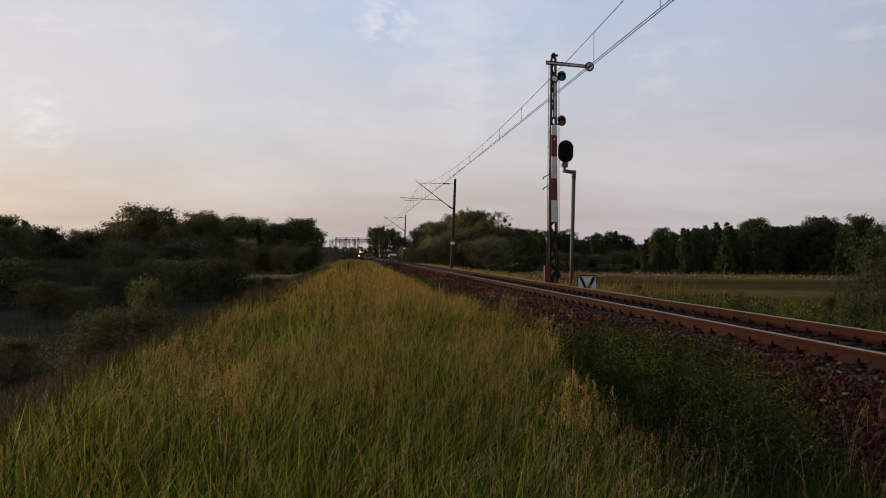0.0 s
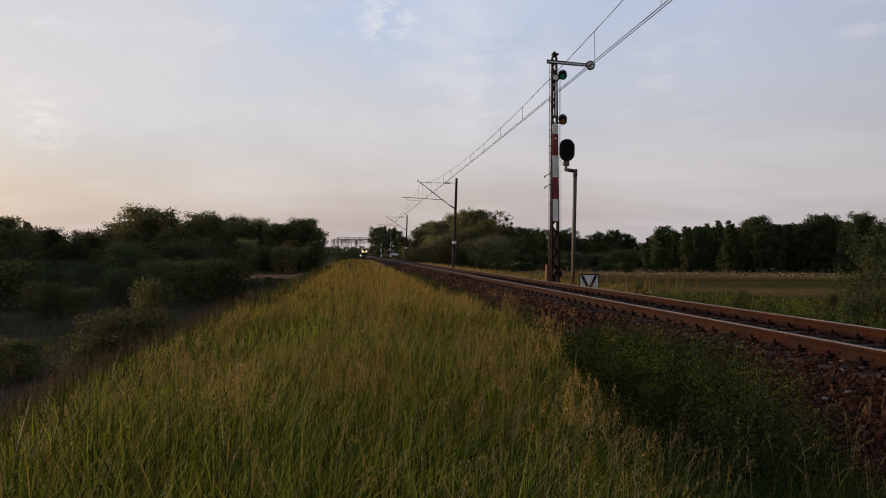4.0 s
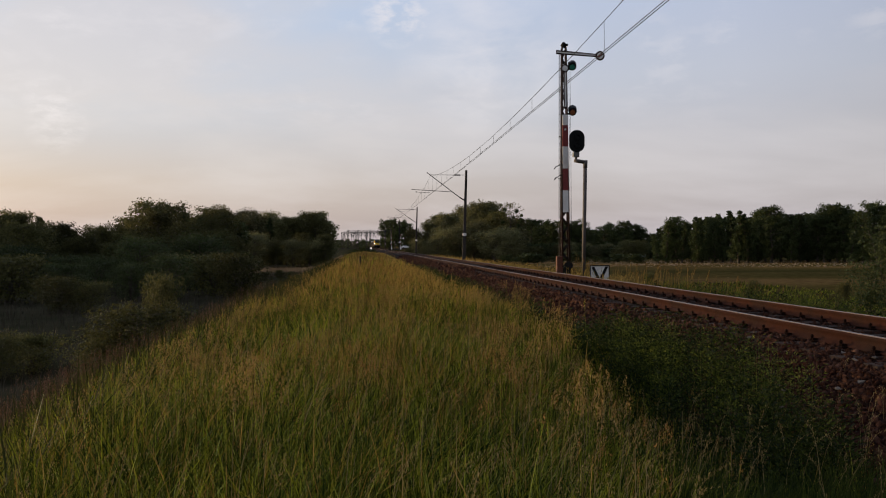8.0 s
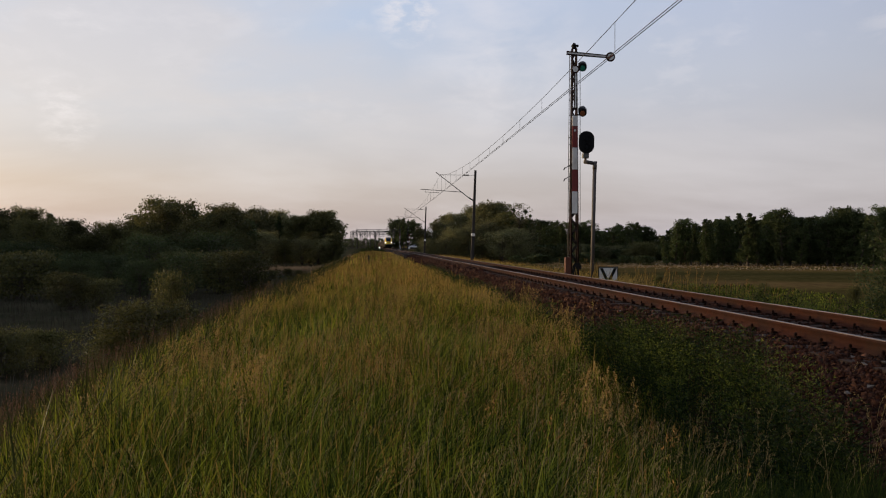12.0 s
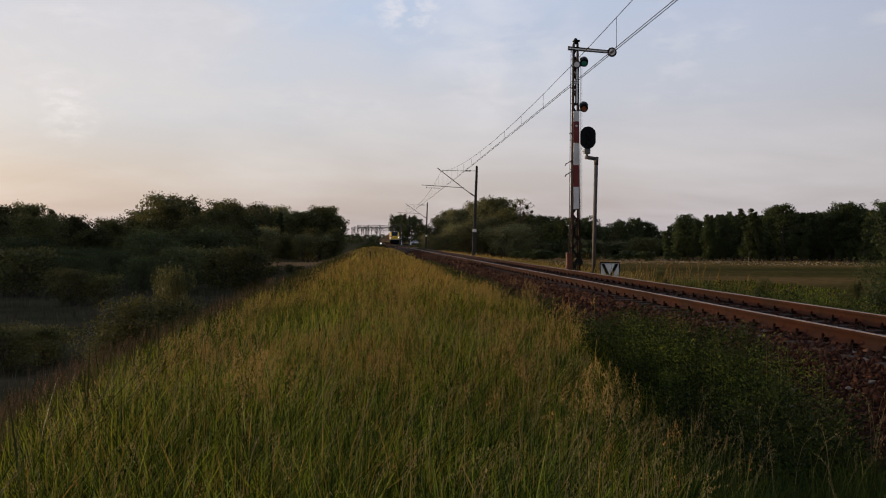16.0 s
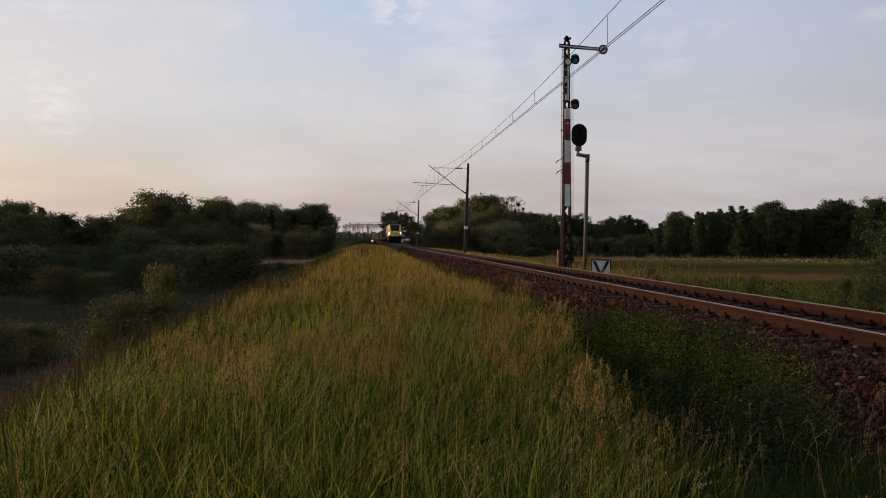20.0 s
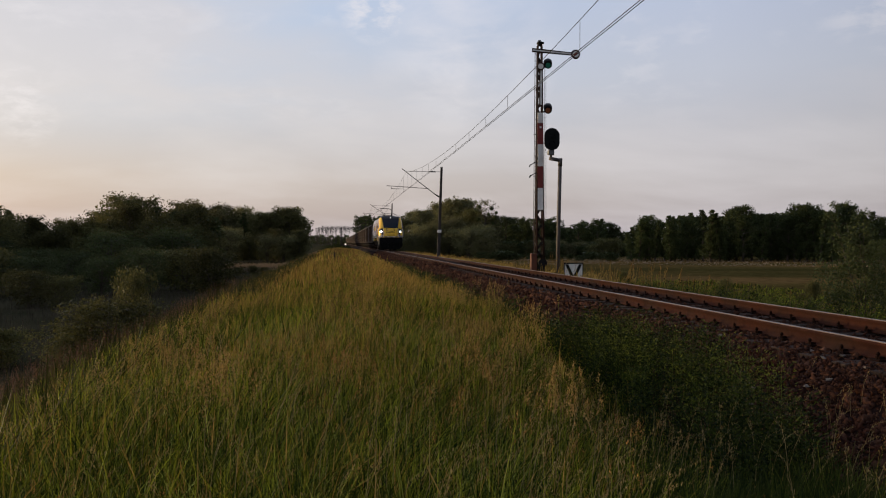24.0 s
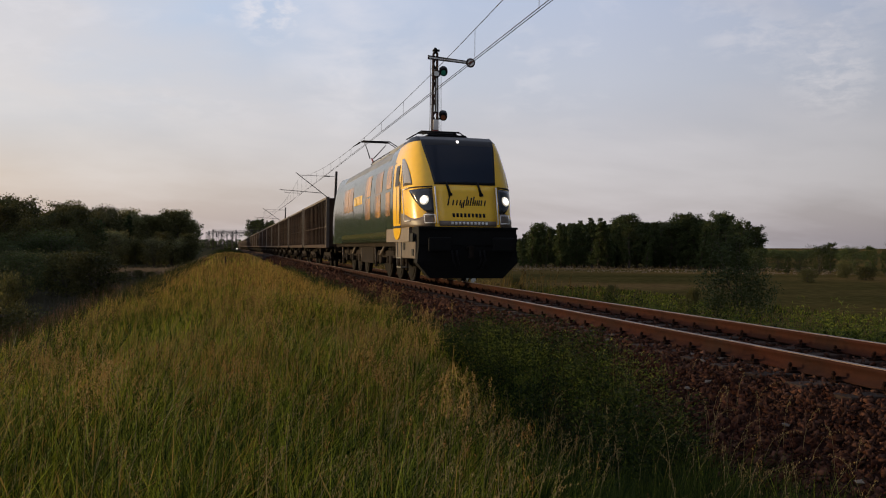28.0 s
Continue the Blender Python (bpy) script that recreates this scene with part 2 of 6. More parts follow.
def ground_mat():
    """Marsh, bank and mown meadow: the cover changes across the line."""
    m = bpy.data.materials.new("ground cover")
    m.use_nodes = True
    N, L = m.node_tree.nodes, m.node_tree.links
    b = N["Principled BSDF"]
    b.inputs["Roughness"].default_value = 0.95
    b.inputs["Specular IOR Level"].default_value = 0.0
    tc = N.new("ShaderNodeTexCoord")
    sep = N.new("ShaderNodeSeparateXYZ")
    L.new(tc.outputs["Object"], sep.inputs[0])

    def noise_at(scale, stretch=(1, 1, 1), detail=6):
        mp = N.new("ShaderNodeMapping")
        mp.inputs["Scale"].default_value = stretch
        L.new(tc.outputs["Object"], mp.inputs["Vector"])
        n = N.new("ShaderNodeTexNoise")
        n.inputs["Scale"].default_value, n.inputs["Detail"].default_value = scale, detail
        L.new(mp.outputs[0], n.inputs["Vector"])
        return n.outputs["Fac"]

    def ramp(fac, stops):
        n = N.new("ShaderNodeValToRGB")
        el = n.color_ramp.elements
        while len(el) < len(stops):
            el.new(0.5)
        for e, (q, c) in zip(el, stops):
            e.position, e.color = q, (*c, 1)
        L.new(fac, n.inputs[0])
        return n.outputs[0]

    def mix(fac, a, c):
        n = N.new("ShaderNodeMix")
        n.data_type = "RGBA"
        L.new(fac, n.inputs[0])
        L.new(a, n.inputs[6])
        L.new(c, n.inputs[7])
        return n.outputs[2]

    def step(x0, x1):
        n = N.new("ShaderNodeMapRange")
        n.inputs[1].default_value, n.inputs[2].default_value = x0, x1
        L.new(sep.outputs[0], n.inputs[0])
        return n.outputs[0]

    bank = ramp(noise_at(1.2), [(0.35, (0.012, 0.016, 0.005)), (0.7, (0.028, 0.028, 0.010))])
    marsh = ramp(noise_at(0.25), [(0.35, (0.026, 0.027, 0.015)), (0.7, (0.05, 0.044, 0.028))])
    bands = ramp(noise_at(0.035, (0.35, 1, 1), 4), [(0.36, (0.056, 0.048, 0.015)), (0.48, (0.095, 0.068, 0.022)), (0.58, (0.150, 0.092, 0.036)), (0.68, (0.063, 0.050, 0.016))])
    fine = ramp(noise_at(1.4, (1, 0.6, 1), 8), [(0.3, (0.65, 0.65, 0.65)), (0.75, (1.25, 1.25, 1.25))])
    mu = N.new("ShaderNodeMix")
    mu.data_type, mu.blend_type = "RGBA", "MULTIPLY"
    mu.inputs[0].default_value = 1.0
    L.new(bands, mu.inputs[6])
    L.new(fine, mu.inputs[7])
    col = mix(step(12, 18), mix(step(-8, -4), marsh, bank), mu.outputs[2])
    L.new(col, b.inputs["Base Color"])
    bp = N.new("ShaderNodeBump")
    bp.inputs["Strength"].default_value, bp.inputs["Distance"].default_value = 0.6, 0.15
    L.new(noise_at(3.0, detail=8), bp.inputs["Height"])
    L.new(bp.outputs[0], b.inputs["Normal"])
    return m


M_SOIL = ground_mat()
M_GANTRY = mat("weathered gantry steel", (0.035, 0.035, 0.038), 0.7, metal=0.2, vary=0.2)
M_TAN = leaf_mat("tan reed", (0.20, 0.145, 0.10), (0.34, 0.26, 0.18), 0.2)


# ---- small mesh tools ----
def part(name, bm, material, parent=None, label="", smooth=False):
    me = bpy.data.meshes.new(name)
    bm.to_mesh(me)
    bm.free()
    mats = material if isinstance(material, (list, tuple)) else [material]
    for m in mats:
        me.materials.append(m)
    if smooth:
        me.polygons.foreach_set("use_smooth", [True] * len(me.polygons))
    ob = new(name, me)
    if parent is not None:
        ob.parent = parent
    if label:
        tagged(ob, label)
    return ob


def thing(name, m=None, label="", category="", group="", kind=""):
    e = new(name)
    e.empty_display_size = 0.2
    if m is not None:
        e.matrix_basis = m
    return tagged(e, label, category, group, kind)


def box(bm, x0, x1, y0, y1, z0, z1, bevel=0.0, slot=0):
    r = bmesh.ops.create_cube(bm, size=1.0, matrix=Matrix.Translation(((x0 + x1) / 2, (y0 + y1) / 2, (z0 + z1) / 2)) @ Matrix.Diagonal((x1 - x0, y1 - y0, z1 - z0, 1)))
    faces = {f for v in r["verts"] for f in v.link_faces}
    if bevel:
        q = bmesh.ops.bevel(bm, geom=list({e for f in faces for e in f.edges}), offset=bevel, segments=2, affect="EDGES", profile=0.6)
        faces = set(q["faces"]) | {f for f in faces if f.is_valid}
    for f in faces:
        f.material_index = slot
    return bm


def tube(bm, a, b, r0, r1=None, n=8, slot=0, caps=True):
    """A tapered round bar from a to b."""
    r1 = r0 if r1 is None else r1
    a, b = Vector(a), Vector(b)
    d = b - a
    m = Matrix.Translation((a + b) / 2) @ d.to_track_quat("Z", "Y").to_matrix().to_4x4()
    q = bmesh.ops.create_cone(bm, cap_ends=caps, cap_tris=False, segments=n, radius1=r0, radius2=r1, depth=d.length, matrix=m)
    for f in {f for v in q["verts"] for f in v.link_faces}:
        f.material_index = slot
        f.smooth = len(f.verts) == 4
    return bm


def mesh_np(name, verts, faces, material, slots=None, smooth=False):
    """A mesh from arrays: verts (n, 3), faces (m, k) all of one size."""
    me = bpy.data.meshes.new(name)
    verts, faces = np.asarray(verts, dtype=np.float32), np.asarray(faces, dtype=np.int32)
    m, k = faces.shape
    me.vertices.add(len(verts))
    me.vertices.foreach_set("co", verts.ravel())
    me.loops.add(m * k)
    me.loops.foreach_set("vertex_index", faces.ravel())
    me.polygons.add(m)
    me.polygons.foreach_set("loop_start", np.arange(0, m * k, k, dtype=np.int32))
    for q in material if isinstance(material, (list, tuple)) else [material]:
        me.materials.append(q)
    if slots is not None:
        me.polygons.foreach_set("material_index", np.asarray(slots, dtype=np.int32))
    if smooth:
        me.polygons.foreach_set("use_smooth", np.ones(m, dtype=bool))
    me.update(calc_edges=True)
    return me


# ---- the ground: a railway bank between a low marsh and a meadow ----
TRACK = 6.18
KNOTS_X = [-3000, -300, -60, -12, -8.5, -2.9, -1.9, 0, 3.2, 4.2, 8.4, 9.6, 11.5, 16, 26, 300, 900, 3000]
KNOTS_Z = [-2, -3.5, -4.2, -4.2, -3.8, -1.25, -0.72, -0.62, -0.66, -0.72, -0.72, -0.85, -1.25, -2.3, -2.6, -2.4, -1.5, 4]


def ground_z(x, y):
    """Height of the ground, for arrays; rail tops lie at zero."""
    x, y = np.asarray(x, float), np.asarray(y, float)
    # the crest of the bank widens away from the camera
    k = np.interp(y, [2, 7, 13, 22, 40], [1.02, 1.2, 1.38, 1.5, 1.5])
    xl = np.where(x < -1.9 * k, x + 1.9 * (k - 1), np.where(x < 0, x / k, x))
    z = np.interp(xl, KNOTS_X, KNOTS_Z)
    # towards the station the land rises to the line
    s = np.clip((y - 220) / 160, 0, 1)
    s = s * s * (3 - 2 * s)
    near = np.exp(-(np.maximum(np.abs(x - 6) - 30, 0) / 60) ** 2)
    z = z + s * near * (np.minimum(-0.45 - z, 3.6))
    z = z + np.where(np.abs(x - TRACK) > 2.6, 0.05 * np.sin(x * 1.7 + 0.6 * y) + 0.05 * np.sin(y * 0.9 - x * 0.8), 0)
    # a shallow ditch at the foot of the stones
    z = z - 0.46 * np.exp(-((x - 2.65) / 0.95) ** 2) * (1 - np.clip((y - 8) / 7, 0, 1))
    far = np.clip((np.hypot(x, y) - 700) / 1800, 0, 1)
    return z + far * far * np.where(x > 0, 9, 5)


def build_ground():
    xs = np.unique(np.concatenate([np.linspace(-12, 14, 80), -12 - 3000 * np.linspace(0, 1, 40)[1:] ** 2.6, 14 + 3000 * np.linspace(0, 1, 40)[1:] ** 2.6]))
    ys = np.unique(np.concatenate([np.linspace(-12, 60, 90), -12 - 600 * np.linspace(0, 1, 14)[1:] ** 2, 60 + 3600 * np.linspace(0, 1, 70)[1:] ** 2.2]))
    X, Y = np.meshgrid(xs, ys, indexing="ij")
    V = np.stack([X, Y, ground_z(X, Y)], -1).reshape(-1, 3)
    a, b = len(xs), len(ys)
    i, j = np.meshgrid(np.arange(a - 1), np.arange(b - 1), indexing="ij")
    q = (i * b + j).ravel()
    F = np.stack([q, q + b, q + b + 1, q + 1], 1)
    ob = new("ground", mesh_np("ground", V, F, M_SOIL, smooth=True))
    tagged(ob, "grassy railway bank between dark marsh and green meadow", "ground", kind="structure")


build_ground()


# ---- the track ----
def sweep(profile, y0, y1, steps, material, slots):
    """A profile (x, z) drawn along the track."""
    ys = np.linspace(y0, y1, steps)
    k = len(profile)
    V = np.array([[x, y, z] for y in ys for x, z in profile])
    F, S = [], []
    for s in range(steps - 1):
        for i in range(k):
            j = (i + 1) % k
            F.append([s * k + i, s * k + j, (s + 1) * k + j, (s + 1) * k + i])
            S.append(slots[i])
    return V, F, S


RAIL = [(-0.036, 0.0), (0.036, 0.0), (0.037, -0.036), (0.010, -0.052), (0.009, -0.130), (0.070, -0.155), (0.075, -0.172), (-0.075, -0.172), (-0.070, -0.155), (-0.009, -0.130), (-0.010, -0.052), (-0.037, -0.036)]


def build_track():
    bed = [(-3.25, -1.2), (-2.75, -0.76), (-2.05, -0.54), (-1.50, -0.27), (-1.18, -0.195), (1.46, -0.195), (1.9, -0.45), (2.5, -0.8)]
    V, F, S = sweep(bed, -25, 900, 260, M_BALLAST, [0] * 8)
    V[:, 0] += TRACK
    ob = new("ballast_bed", mesh_np("ballast_bed", V, F, M_BALLAST, S, smooth=False))
    tagged(ob, "reddish brown ballast bed under the track", "track bed", kind="structure")
    for side in (-1, 1):
        r = thing("rail", pose(TRACK + side * 0.7525, 0, 0), "rust-brown steel rail with a worn shiny head", "rail", "rails of the track")
        for name, prof, m in (("running_face", [(-0.032, 0.0), (0.032, 0.0), (0.034, -0.006), (-0.034, -0.006)], M_RAILTOP), ("rail_web", [(-0.036, -0.007), (0.036, -0.007)] + RAIL[2:], M_RUST)):
            V, F, S = sweep(prof, -25, 900, 190, None, [0] * len(prof))
            o = new(name, mesh_np(name, V, F, m))
            o.parent = r


build_track()


# ---- sleepers and fastenings ----
def mesh_of(name, bm, *mats):
    me = bpy.data.meshes.new(name)
    bm.to_mesh(me)
    bm.free()
    for m in mats:
        me.materials.append(m)
    return me


M_CLIP = mat("rusty fastening", (0.014, 0.0055, 0.0035), 0.95, vary=0.3, scale=20, spec=0.08)


def build_sleepers():
    bm = bmesh.new()
    box(bm, -1.3, 1.3, -0.13, 0.13, -0.40, -0.180, 0.025)
    sl = mesh_of("sleeper", bm, M_SLEEPER)
    bm = bmesh.new()
    box(bm, -0.15, 0.15, -0.07, 0.07, -0.178, -0.160)
    for s in (-1, 1):
        box(bm, s * 0.105 - 0.016, s * 0.105 + 0.016, -0.032, 0.032, -0.160, -0.130)
        tube(bm, (s * 0.115, 0, -0.16), (s * 0.115, 0, -0.085), 0.013, n=6)
        tube(bm, (s * 0.115, 0, -0.118), (s * 0.115, 0, -0.098), 0.02, n=6)
        box(bm, s * 0.085 - 0.025, s * 0.085 + 0.025, -0.03, 0.03, -0.152, -0.132)
    clip = mesh_of("rail_fastening", bm, M_CLIP)
    for k in range(250):
        y = -7 + k * 0.62
        e = thing("sleeper", pose(TRACK, y, 0), "weathered grey concrete sleeper sunk in ballast", "sleeper", "sleepers of the track")
        o = new("block", sl)
        o.parent = e
        if y < 48:
            for side in (-1, 1):
                c = new("rail_fastening", clip)
                c.parent = e
                c.location = (side * 0.7525, 0, 0.002)


build_sleepers()


def build_stones():
    r = np.random.default_rng(21)
    bank = []
    for i in range(10):
        bm = bmesh.new()
        pts = r.normal(size=(8, 3))
        pts /= np.linalg.norm(pts, axis=1)[:, None]
        for q in pts * r.uniform(0.6, 1.15, (8, 1)):
            bm.verts.new(q)
        bmesh.ops.convex_hull(bm, input=bm.verts[:])
        bmesh.ops.triangulate(bm, faces=bm.faces[:])
        bm.verts.index_update()
        bank.append((np.array([v.co[:] for v in bm.verts]), np.array([[v.index for v in f.verts] for f in bm.faces])))
        bm.free()
    zones = [(3.3, 5.0, 2, 9, 15000, 0.030), (3.6, 5.0, 9, 15, 7000, 0.035), (3.7, 5.0, 14, 40, 7000, 0.055), (3.5, 5.0, -5, 2, 4500, 0.040), (5.5, 6.85, -5, 2, 1500, 0.036), (4.8, 5.36, 2, 14, 2600, 0.034), (5.5, 6.85, 2, 16, 3000, 0.034), (5.5, 6.85, 16, 45, 2000, 0.042), (7.0, 8.3, 4, 45, 2500, 0.05), (4.0, 5.3, 40, 110, 3000, 0.09)]
    V, F, off = [], [], 0
    for x0, x1, y0, y1, n, size in zones:
        x, y = r.uniform(x0, x1, n), y0 + (y1 - y0) * r.random(n) ** 1.2
        u = x - TRACK
        z = np.interp(u, [-3.25, -2.75, -2.05, -1.50, -1.18, 1.46, 1.9, 2.5], [-1.2, -0.76, -0.54, -0.27, -0.195, -0.195, -0.45, -0.8])
        s = size * (0.5 + 1.1 * r.random(n) ** 2)
        for i in range(n):
            shape, tri = bank[i % 10]
            q = shape * (s[i] * np.array([1.25, 0.9, 0.5]))
            a = r.normal(size=(3, 3))
            q = q @ np.linalg.qr(a)[0]
            q += (x[i], y[i], z[i] + 0.2 * s[i])
            V.append(q)
            F.append(tri + off)
            off += len(q)
    ob = new("ballast_stones", mesh_np("ballast_stones", np.concatenate(V), np.concatenate(F), M_STONE))
    tagged(ob, "loose red-brown crushed stones along the track", "ballast", kind="stuff")


build_stones()


def build_pale_stones():
    r = random.Random(4)
    for k in range(26):
        bm = bmesh.new()
        for i in range(10):
            v = Vector((r.gauss(0, 1), r.gauss(0, 1), r.gauss(0, 1))).normalized() * r.uniform(0.02, 0.045)
            bm.verts.new((v.x, v.y, v.z * 0.6))
        bmesh.ops.convex_hull(bm, input=bm.verts[:])
        x, y = r.uniform(3.9, 5.2), 4 + 12 * r.random() ** 1.4
        z = float(np.interp(x - TRACK, [-2.75, -2.05, -1.50, -1.18], [-0.76, -0.54, -0.27, -0.195]))
        ob = part("pale_stone", bm, M_PALE)
        ob.matrix_basis = pose(x, y, z + 0.045, 0, 0, r.uniform(0, 360))
        tagged(ob, "single pale stone among the red-brown ballast", "stone", "pale stones in the ballast")


M_PALE = mat("pale stone", (0.16, 0.135, 0.115), 0.9, vary=0.3, scale=30, spec=0.1)
build_pale_stones()


# ---- overhead line ----
POLE_X, POLES = 9.0, (4.0, 77.3, 150.0, 222.0, 294.0, 366.0)
Z_CONTACT, Z_MESSENGER = 5.72, 7.35


def stagger(k):
    return TRACK - 0.28 + (0.12 if k % 2 else -0.12)


def build_pole(k, y):
    lean = 2.0 if k < 3 else 0.8
    e = thing("catenary_mast", pose(POLE_X, y, -0.75, 0, lean, 0), "dark tapered catenary mast with a slanting bracket", "mast", "masts of the overhead line")
    bm = bmesh.new()
    box(bm, -0.15, 0.15, -0.11, 0.11, 0.0, 8.65, 0.02)
    for v in bm.verts:
        f = 1 - 0.35 * v.co.z / 8.65
        v.co.x, v.co.y = v.co.x * f, v.co.y * f
    part("post", bm, M_CONCRETE, e)
    bm = bmesh.new()
    box(bm, -0.32, 0.32, -0.3, 0.3, -0.4, 0.22, 0.03)
    part("footing", bm, M_CONCRETE, e, "grey concrete footing")
    bm = bmesh.new()
    box(bm, -0.16, 0.16, -0.13, 0.13, 2.65, 2.9)
    part("number_plate", bm, M_WHITE, e, "small pale plate on the post")
    dx = stagger(k) - POLE_X
    zb = 0.75
    sh = 8.0 * math.tan(radians(lean))
    bm = bmesh.new()
    tube(bm, (0.0, 0, 8.2), (-0.55, 0, 8.18), 0.02, n=6)
    tube(bm, (-0.55, 0, 8.18), (-1.1, 0, 8.16), 0.055, n=8)
    tube(bm, (-1.1, 0, 8.16), (dx - sh + 0.05, 0, Z_MESSENGER + zb + 0.02), 0.018, n=6)
    part("top_tie", bm, M_DARKSTEEL, e)
    bm = bmesh.new()
    tube(bm, (-0.1, 0, 5.9), (-0.55, 0, 6.15), 0.06, n=8)
    tube(bm, (-0.55, 0, 6.15), (dx - sh - 0.35, 0, Z_MESSENGER + zb + 0.22), 0.034, n=8)
    part("bracket_tube", bm, M_DARKSTEEL, e)
    bm = bmesh.new()
    tube(bm, (-1.1, 0, 6.62), (dx - sh - 1.7, 0, 6.72), 0.026, n=6)
    part("registration_arm", bm, M_DARKSTEEL, e)
    bm = bmesh.new()
    tube(bm, (dx - sh - 1.25, 0, 6.62), (dx - sh - 1.25, 0, 6.44), 0.02, n=6)
    tube(bm, (dx - sh - 1.25, 0, 6.48), (dx - sh + 0.02, 0, Z_CONTACT + zb + 0.02), 0.016, n=6)
    part("steady_arm", bm, M_DARKSTEEL, e)


def build_wires():
    def line(name, pts, r, label):
        cu = bpy.data.curves.new(name, "CURVE")
        cu.dimensions, cu.bevel_depth, cu.bevel_resolution = "3D", r, 1
        sp = cu.splines.new("POLY")
        sp.points.add(len(pts) - 1)
        for p, q in zip(sp.points, pts):
            p.co = (*q, 1)
        cu.materials.append(M_WIRE)
        return tagged(new(name, cu), label, "wire", "wires of the overhead line")

    span = list(enumerate(POLES))
    mess, con = [], []
    for (k, y0), (_, y1) in zip(span, span[1:]):
        for i in range(24):
            t = i / 24
            y = y0 + (y1 - y0) * t
            x = stagger(k) * (1 - t) + stagger(k + 1) * t
            mess.append((x, y, Z_MESSENGER - 4 * t * (1 - t) * 1.34))
            con.append((x, y, Z_CONTACT - 4 * t * (1 - t) * 0.06))
    line("messenger_wire", mess, 0.009, "thin sagging carrier wire of the overhead line")
    for s in (-0.035, 0.035):
        line("contact_wire", [(x + s, y, z) for x, y, z in con], 0.009, "taut contact wire over the track")
    for k in range(3):
        for i in range(16):
            t = (2.6 + i * 4.56) / 73.3
            y = POLES[k] + (POLES[k + 1] - POLES[k]) * t
            x = stagger(k) * (1 - t) + stagger(k + 1) * t
            line("dropper", [(x, y, Z_MESSENGER - 4 * t * (1 - t) * 1.34), (x, y, Z_CONTACT - 4 * t * (1 - t) * 0.06)], 0.006, "thin upright dropper between two wires")


for k, y in enumerate(POLES):
    if k:
        build_pole(k, y)
build_wires()


# ---- the semaphore ----
def build_semaphore():
    gz = -0.85
    e = thing("semaphore_signal", pose(9.17, 38.5, gz), "tall red and white banded semaphore with raised arm", "signal")
    up = -gz
    bm = bmesh.new()
    box(bm, -0.35, 0.35, -0.35, 0.35, -0.3, 0.25, 0.03)
    part("footing", bm, M_CONCRETE, e)
    # lattice column of four angles with braces
    w0, w1, top = 0.17, 0.09, 10.05 + up
    tarred = mat("tarred mast", (0.026, 0.015, 0.013), 0.8, vary=0.4, scale=10, second=(0.036, 0.013, 0.010), spec=0.2)
    for sx in (-1, 1):
        for sy in (-1, 1):
            bm = bmesh.new()
            tube(bm, (sx * w0, sy * w0, 0.2), (sx * w1, sy * w1, top), 0.05, 0.04, 4)
            part("mast_leg", bm, tarred, e, "dark red corner angle of the lattice mast")
    bm = bmesh.new()
    n = 26
    for i in range(n):
        za, zb = 0.3 + (top - 0.4) * i / n, 0.3 + (top - 0.4) * (i + 1) / n
        wa, wb = w0 + (w1 - w0) * i / n, w0 + (w1 - w0) * (i + 1) / n
        s = 1 if i % 2 else -1
        for sy in (-1, 1):
            tube(bm, (-s * wa, sy * wa, za), (s * wb, sy * wb, zb), 0.03, n=4)
            tube(bm, (sy * wa, -s * wa, za), (sy * wb, s * wb, zb), 0.03, n=4)
    part("lattice", bm, M_DARKSTEEL, e)
    bands = [(2.5, 3.5, M_WHITE), (3.5, 4.5, M_RED), (4.5, 5.5, M_WHITE), (5.5, 6.48, M_RED), (6.48, 6.95, M_WHITE)]
    for z0, z1, m in bands:
        bm = bmesh.new()
        box(bm, -0.125, 0.125, -0.20, -0.185, z0 + up, z1 + up - 0.004)
        box(bm, -0.125, -0.112, -0.185, -0.14, z0 + up, z1 + up - 0.004)
        box(bm, 0.112, 0.125, -0.185, -0.14, z0 + up, z1 + up - 0.004)
        part("band_board", bm, m, e, "white enamel board" if m is M_WHITE else "dark red enamel board")
    bm = bmesh.new()
    tube(bm, (0, -0.205, 6.28 + up), (0, -0.215, 6.28 + up), 0.05, n=12)
    part("reflector", bm, M_WHITE, e)
    # ladder
    for s in (-0.30, -0.17):
        bm = bmesh.new()
        tube(bm, (s, -0.05, 0.5), (s + 0.08, -0.05, top - 0.25), 0.016, n=5)
        part("ladder_rail", bm, M_POST, e)
    me = None
    for i in range(30):
        z = 0.8 + i * 0.335
        if me is None:
            bm = bmesh.new()
            tube(bm, (-0.065, 0, 0), (0.065, 0, 0), 0.012, n=5)
            me = mesh_of("rung", bm, M_POST)
        o = new("rung", me)
        o.parent = e
        o.location = (-0.235 + 0.08 * z / top, -0.05, z)
    for z in (2.6, 4.9, 6.8, 8.9):
        bm = bmesh.new()
        tube(bm, (-0.30, -0.05, z), (0.0, -0.05, z), 0.014, n=5)
        part("ladder_stay", bm, M_DARKSTEEL, e)
    # arm, a little raised, with its ring
    za = 9.75 + up
    bm = bmesh.new()
    box(bm, -0.42, 1.45, -0.30, -0.275, -0.075, 0.075)
    for v in bm.verts:
        if v.co.x < 0:
            v.co.z *= 1.25
    arm = part("signal_arm", bm, M_ARM, e, "dark-edged signal arm, slightly drooping")
    arm.matrix_basis = pose(0, 0, za, 0, 4.0, 0)
    bm = bmesh.new()
    box(bm, -0.38, 1.42, -0.309, -0.304, -0.030, 0.030)
    part("arm_stripe", bm, M_WHITE, arm, "pale stripe on the arm")
